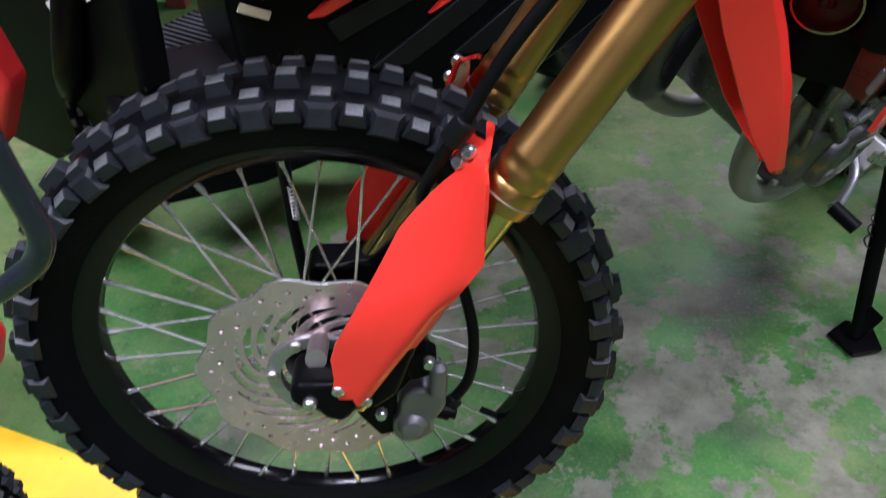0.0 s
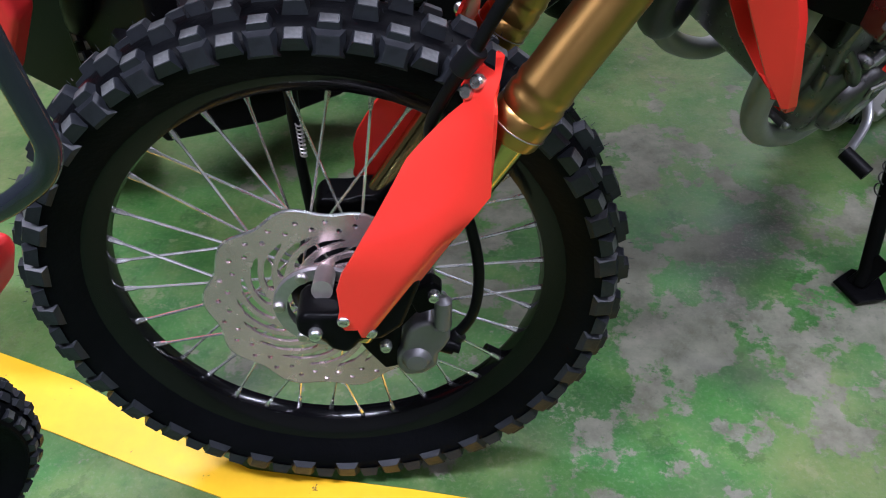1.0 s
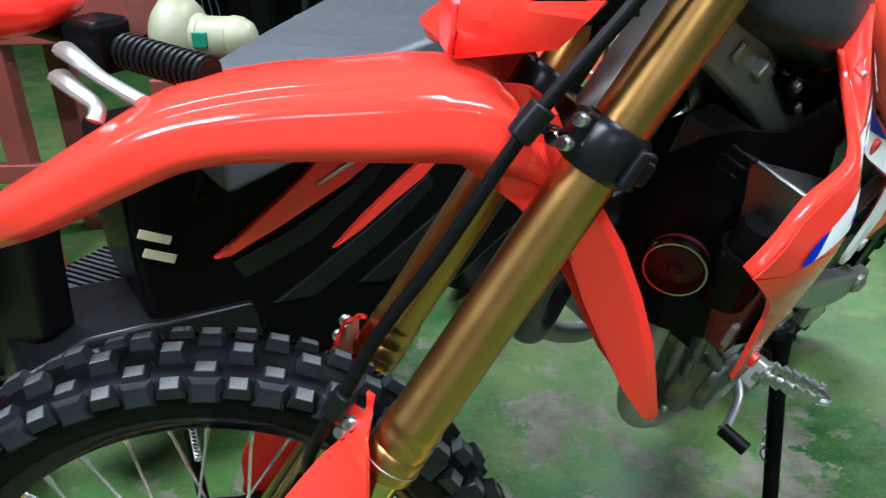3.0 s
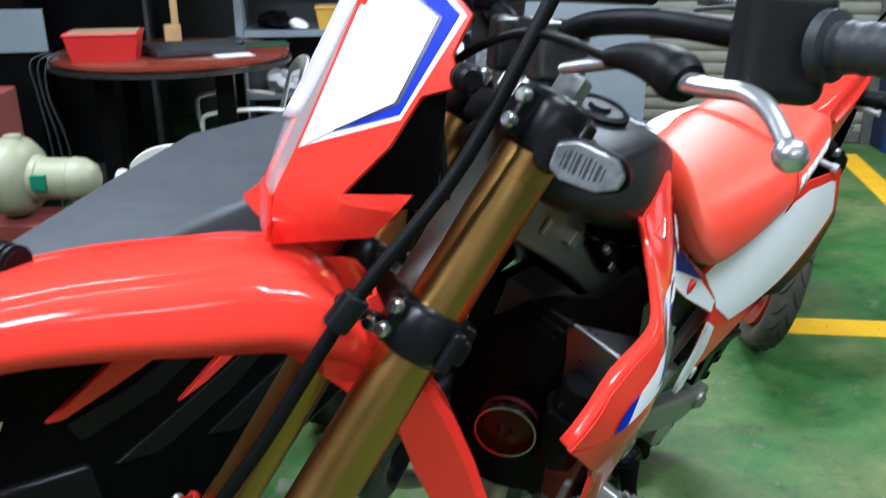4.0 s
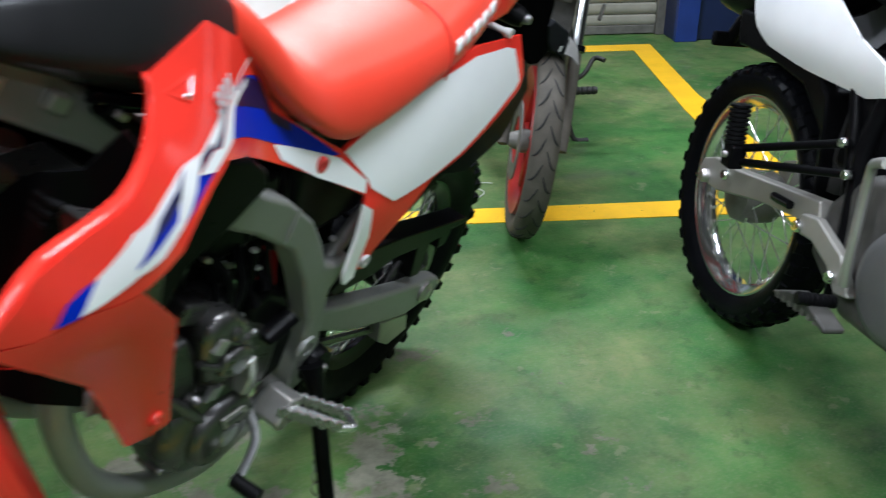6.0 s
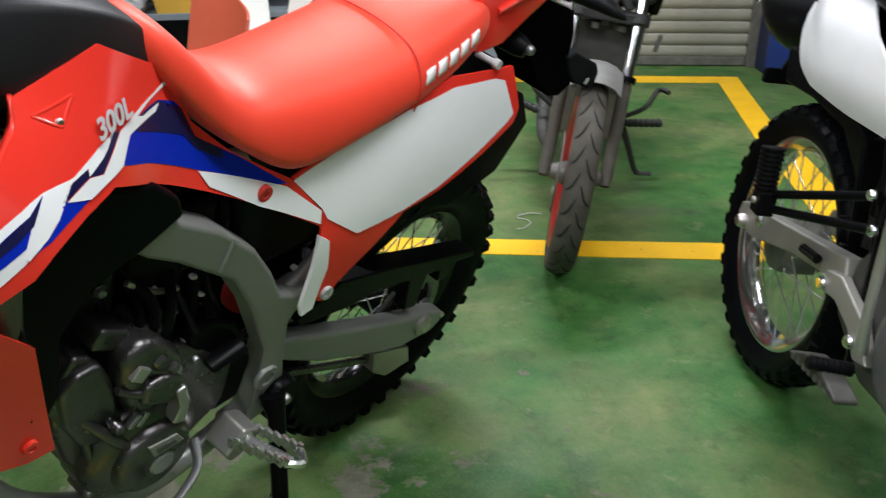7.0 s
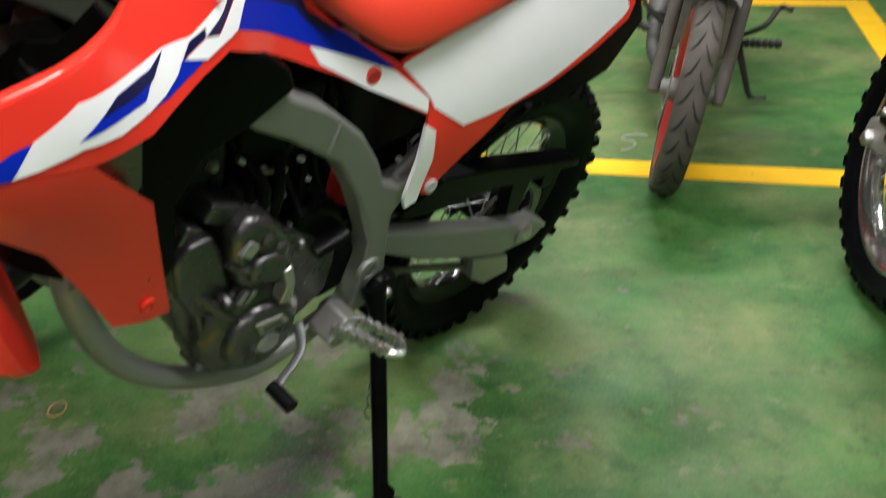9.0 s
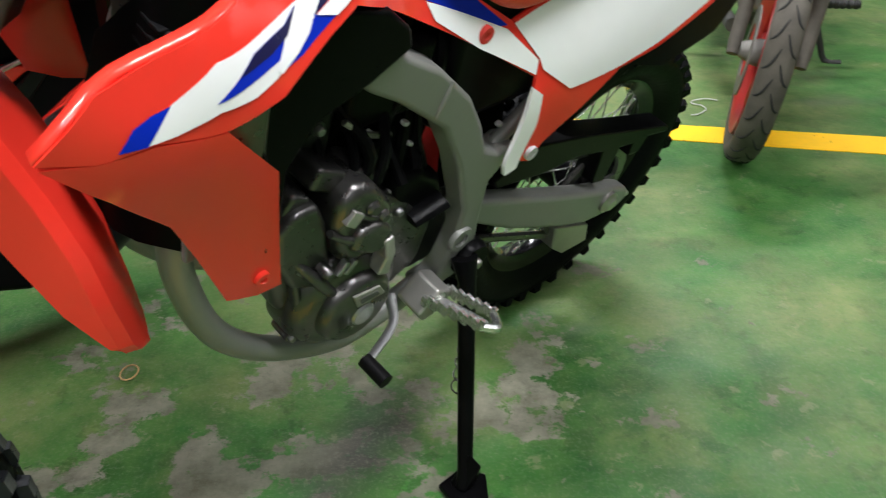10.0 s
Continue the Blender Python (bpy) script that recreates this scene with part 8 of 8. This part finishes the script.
bm = bmesh.new()
slab(bm, [(0.0, 0.66), (-0.004, 0.5), (0.0, 0.41), (0.012, 0.3), (0.06, 0.262), (0.2, 0.24), (0.32, 0.205), (0.44, 0.215), (0.6, 0.29), (0.8, 0.4), (0.95, 0.55), (0.85, 0.66), (0.5, 0.68)], 0.012, 0.3)
sp2("body", bm, BLACK, "black plastic body panels", mods=[BEVEL(0.02, 4)])
for nm, pts, out in (("red_slash", [(0.113, 0.474), (0.2, 0.528), (0.268, 0.572), (0.31, 0.605), (0.42, 0.585), (0.357, 0.55), (0.23, 0.501), (0.14, 0.471)], 0.0), ("red_slash", [(0.319, 0.432), (0.38, 0.478), (0.46, 0.53), (0.53, 0.57), (0.56, 0.565), (0.5, 0.52), (0.44, 0.49), (0.372, 0.452)], 0.0)):
    bm = bmesh.new()
    slab(bm, pts, out, 0.02)
    sp2(nm, bm, RED, "glossy red body slash", mods=[BEVEL(0.004, 2)])
for pts in ([(0.14, 0.46), (0.25, 0.49), (0.36, 0.54), (0.44, 0.6), (0.47, 0.6), (0.4, 0.53), (0.29, 0.46), (0.16, 0.42)], [(0.2, 0.36), (0.3, 0.41), (0.42, 0.47), (0.52, 0.53), (0.53, 0.5), (0.42, 0.42), (0.28, 0.35)], [(0.36, 0.35), (0.45, 0.4), (0.56, 0.46), (0.6, 0.44), (0.5, 0.37), (0.42, 0.335)]):
    bm = bmesh.new()
    slab(bm, pts, 0.003, 0.02)
    sp2("side_louvre", bm, SCOB, mods=[BEVEL(0.006, 3)])
bm = bmesh.new()
sweep(bm, [(0.3, 0.0, 0.56), (0.36, -0.002, 0.585), (0.42, 0.0, 0.6)], [0.003, 0.006, 0.003], 8, 4)
sp2("chrome_badge", bm, STEEL)
for k in range(2):
    bm = bmesh.new()
    box(bm, (0.031 + 0.002 * k, 0.007, 0.536 - 0.033 * k), (0.05, 0.006, 0.013), Matrix.Rotation(radians(28), 4, "Y"))
    sp2("tape_strip", bm, TAPE, "beige tape strip")
# seat: a long flat cushion with a step
FAR = [(-0.11, 1.43, 0.775), (-0.02, 1.66, 0.8), (0.075, 1.945, 0.815), (0.26, 2.266, 0.8), (0.34, 2.4, 0.79)]
NEAR = [(-0.01, 1.3, 0.765), (0.12, 1.45, 0.785), (0.27, 1.62, 0.8), (0.46, 2.05, 0.77), (0.52, 2.2, 0.76)]
bm = bmesh.new()
rows = []
for a, b_ in zip(FAR, NEAR):
    a, b_ = Vector(a), Vector(b_)
    d = (b_ - a)
    rows.append([a + Vector((0, 0, -0.1)), a + d * -0.01 + Vector((0, 0, -0.03)), a, a + d * 0.35 + Vector((0, 0, 0.006)), a + d * 0.7 + Vector((0, 0, 0.004)), b_, b_ + d * 0.02 + Vector((0, 0, -0.03)), b_ + Vector((0, 0, -0.1))])
loft(bm, rows)
sp2("seat", bm, GREYSEAT, "flat dark grey vinyl seat", mods=[BEVEL(0.012, 3)], m=SCO)
bm = bmesh.new()
loft(bm, [[Vector(a) + Vector((0, 0, -0.09)), Vector(b_) * 0.5 + Vector(a) * 0.5 + Vector((0, 0, -0.09)), Vector(b_) * 0.12 + Vector(a) * 0.88 + Vector((0, 0, -0.17)), Vector(a) + Vector((0, 0, -0.17))] for a, b_ in zip(FAR, NEAR)])
sp2("seat_base", bm, BLACK, m=SCO, mods=[BEVEL(0.01, 2)])
# floor board
bm = bmesh.new()
deck = [(-0.466, 1.606), (-0.362, 1.802), (-0.12, 1.72), (-0.2, 1.47), (-0.344, 1.394)]
lo = [bm.verts.new((x, y, 0.3)) for x, y in deck]
hi = [bm.verts.new((x, y, 0.38)) for x, y in deck]
bm.faces.new(lo)
bm.faces.new(hi[::-1])
for k in range(5):
    bm.faces.new((lo[k], hi[k], hi[(k + 1) % 5], lo[(k + 1) % 5]))
board_ = sp2("floor_board", bm, GREYSEAT, "ribbed dark grey floor board", smooth=False, mods=[BEVEL(0.008, 2)], m=SCO)
for k in range(14):
    f = k / 14
    a = Vector((-0.45 + 0.09 * f, 1.62 + 0.17 * f, 0.381))
    bm = bmesh.new()
    sweep(bm, [a, a + Vector((0.2, -0.1, 0))], 0.0028, 6)
    sp2("deck_rib", bm, MATTE, parent=board_)
# stand seen through the wheel
bm = bmesh.new()
sweep(bm, [(-0.115, 1.29, 0.38), (-0.118, 1.29, 0.24), (-0.11, 1.29, 0.02)], [0.011, 0.009, 0.009], 10)
stand2 = sp2("side_stand", bm, BLACK, "black side stand with a bright spring", m=SCO)
bm = bmesh.new()
sweep(bm, [(-0.108 + 0.005 * math.cos(t), 1.282 + 0.005 * math.sin(t), 0.31 - 0.0011 * t) for t in (k * 0.6 for k in range(100))], 0.0013, 5)
sp2("stand_spring", bm, STEEL, parent=stand2)
bm = bmesh.new()
slab(bm, [(-0.2, 0.37), (-0.1, 0.4), (0.17, 0.38), (0.18, 0.3), (0.12, 0.262), (-0.06, 0.274), (-0.22, 0.3)], 0.0, 0.2)
sp2("lower_cowl", bm, SCOB, "dark grey lower side cowl", m=SCO @ pose(-0.2, 1.43, 0, 0, 0, 33), mods=[BEVEL(0.012, 2)])
# Black slab filling the band below the lower cowl.
bm = bmesh.new()
slab(bm, [(-0.2, 0.3), (0.16, 0.28), (0.14, 0.2), (0.0, 0.185), (-0.18, 0.2)], 0.03, 0.2)
sp2("black_underside", bm, BLACK, m=SCO @ pose(-0.2, 1.43, 0, 0, 0, 33), mods=[BEVEL(0.01, 2)])
# leg shield with lettering bars
LEGS = pose(-0.45, 1.44, 0, 0, 0, -30)
bm = bmesh.new()
slab(bm, [(-0.42, 0.62), (0.0, 0.6), (0.158, 0.64), (0.135, 0.54), (0.118, 0.395), (-0.048, 0.271), (-0.24, 0.15), (-0.42, 0.15)], 0.0, 0.06)
shield = sp2("leg_shield", bm, BLACK, "black leg shield with white lettering bars", mods=[BEVEL(0.012, 3)], m=SCO @ LEGS)
for k in range(5):
    bm = bmesh.new()
    box(bm, (-0.055 + 0.036 * k, -0.002, 0.5 + 0.017 * k), (0.024, 0.004, 0.026), Matrix.Rotation(radians(-25), 4, "Y"))
    sp2("lettering_bar", bm, PAPER, parent=shield)
bm = bmesh.new()
box(bm, (0.055, -0.002, 0.605), (0.014, 0.004, 0.028), Matrix.Rotation(radians(-15), 4, "Y"))
sp2("printed_mark", bm, PAPER, parent=shield)
bm = bmesh.new()
sweep(bm, [(-0.3, -0.002, 0.6), (0.0, -0.004, 0.595), (0.158, -0.002, 0.64)], 0.006, 8, 4)
sp2("red_edge", bm, RED, parent=shield)
bm = bmesh.new()
slab(bm, [(-0.72, 0.62), (-0.5, 0.6), (-0.475, 0.47), (-0.53, 0.365), (-0.72, 0.33)], 1.26, 1.32)
sp2("red_lower_panel", bm, REDBOX, "dark red lower panel", mods=[BEVEL(0.012, 3)], m=SCO)
# handlebar, grip, levers and cowl
bm = bmesh.new()
sweep(bm, [(0.0, 1.065, 0.911), (-0.1, 1.125, 0.92), (-0.24, 1.21, 0.925), (-0.4, 1.3, 0.92), (-0.5, 1.36, 0.912)], 0.011, 12, 3)
hb = sp2("handlebar", bm, BLACK, "black scooter handlebar", m=SCO)
bm = bmesh.new()
ribbed(bm, (-0.014, 1.072, 0.912), (0.077, 1.016, 0.903), 0.017, 14)
sp2("grip", bm, MATTE, "black ribbed grip", parent=hb)
bm = bmesh.new()
box(bm, (-0.045, 1.09, 0.915), (0.05, 0.045, 0.05), Matrix.Rotation(radians(-32), 4, "Z"))
sp2("switch_box", bm, BLACK, parent=hb, mods=[BEVEL(0.008, 3)])
for dz, dy, tip in ((0.0, 0.0, (0.03, 0.975, 0.893)), (-0.02, -0.02, (-0.02, 0.99, 0.872))):
    bm = bmesh.new()
    sweep(bm, [(-0.07, 1.07 + dy, 0.915 + dz), (-0.045, 1.04 + dy, 0.912 + dz), (-0.02, 1.02 + dy, 0.902 + dz), tip], [0.011, 0.009, 0.007, 0.0075], 10, 5, 0.7)
    sp2("brake_lever", bm, SILVERP, "bare alloy brake lever", parent=hb)
bm = bmesh.new()
bmesh.ops.create_uvsphere(bm, u_segments=24, v_segments=14, radius=1, matrix=Matrix.Translation((-0.19, 1.15, 0.96)) @ Matrix.Rotation(radians(-32), 4, "Z") @ Matrix.Diagonal((0.14, 0.1, 0.05, 1)))
sp2("handlebar_cowl", bm, RED, "glossy red handlebar cowl", m=SCO)
bm = bmesh.new()
sweep(bm, [(-0.3, 1.25, 0.9), (-0.4, 1.4, 0.65), (-0.5, 1.45, 0.4), (-0.6, 1.62, 0.25)], 0.025, 12, 4)
sp2("steering_column", bm, BLACK, m=SCO)
# rear wheel under the body
SRW = SCO @ pose(0.32, 2.25, 0.23, 0, 0, 65)
tyre(scooter, "rear_tyre", SRW, 0.23, 0.1, 0.15, TYRE, TYRE, (), 1, "black scooter tyre")
SFW = SCO @ pose(-0.62, 1.66, 0.225, 0, 0, 125)
tyre(scooter, "front_tyre", SFW, 0.225, 0.095, 0.15, TYRE, TREAD, [(0.0, 30, 0.0, 0.02, 0.02, 0.004), (-0.022, 30, 0.5, 0.018, 0.02, 0.004), (0.022, 30, 0.5, 0.018, 0.02, 0.004), (0.038, 40, 0.0, 0.014, 0.02, 0.004), (-0.038, -40, 0.0, 0.014, 0.02, 0.004)], 40, "small black tyre with fine tread blocks")
bm = bmesh.new()
lathe(bm, [(0.0, -0.03), (0.04, -0.03), (0.13, -0.02), (0.152, -0.035), (0.152, 0.035), (0.13, 0.02), (0.04, 0.03), (0.0, 0.03)], None, 32)
part("front_rim", bm, BLACK, scooter, "", SFW)

# ---- bent steel tube guard of a push cart next to the wheel ----
cart = thing("tube_guard", pose(-0.2, 0.63, 0), "bent grey steel tube guard rail standing by the front tyre", "guard rail")
bm = bmesh.new()
sweep(bm, [(0.16, 0.0, 0.9), (0.165, 0.0, 0.83), (0.1695, 0.0, 0.784), (0.173, 0.0, 0.757), (0.1745, 0.0, 0.735), (0.166, 0.0, 0.717), (0.15, 0.0, 0.703), (0.124, 0.0, 0.686), (0.06, 0.0, 0.655), (-0.05, 0.0, 0.6)], 0.0076, 16, 4)
part("guard_tube", bm, mat("grey_steel_tube", (0.02, 0.025, 0.032), 0.16, metal=0.3, vary=0.1), cart, "bent grey steel tube")
bm = bmesh.new()
sweep(bm, [(-0.05, 0.0, 0.6), (-0.1, 0.0, 0.3), (-0.1, 0.0, 0.0)], 0.0095, 12, 3)
part("upright", bm, FRAME, cart)
CW = pose(-0.112, 0.02, 0.335, 0, 0, 50)
tyre(cart, "small_tyre", CW, 0.115, 0.08, 0.06, TYRE, TREAD, [(0.0, 30, 0.0, 0.014, 0.012, 0.004), (-0.018, 30, 0.5, 0.014, 0.012, 0.004), (0.018, 30, 0.5, 0.014, 0.012, 0.004), (0.032, 40, 0.0, 0.012, 0.012, 0.004), (-0.032, -40, 0.0, 0.012, 0.012, 0.004)], 34, "small black tyre with fine tread")
bm = bmesh.new()
lathe(bm, [(0.0, -0.03), (0.05, -0.028), (0.062, -0.03), (0.062, 0.03), (0.05, 0.028), (0.0, 0.03)], None, 24)
part("small_rim", bm, DUSTB, cart, "", CW)
bm = bmesh.new()
slab(bm, [(0.05, 0.645), (0.108, 0.653), (0.11, 0.64), (0.098, 0.612), (0.05, 0.59)], -0.02, 0.02)
part("red_clamp", bm, REDBOX, cart, "red plastic clamp", mods=[BEVEL(0.006, 2)])
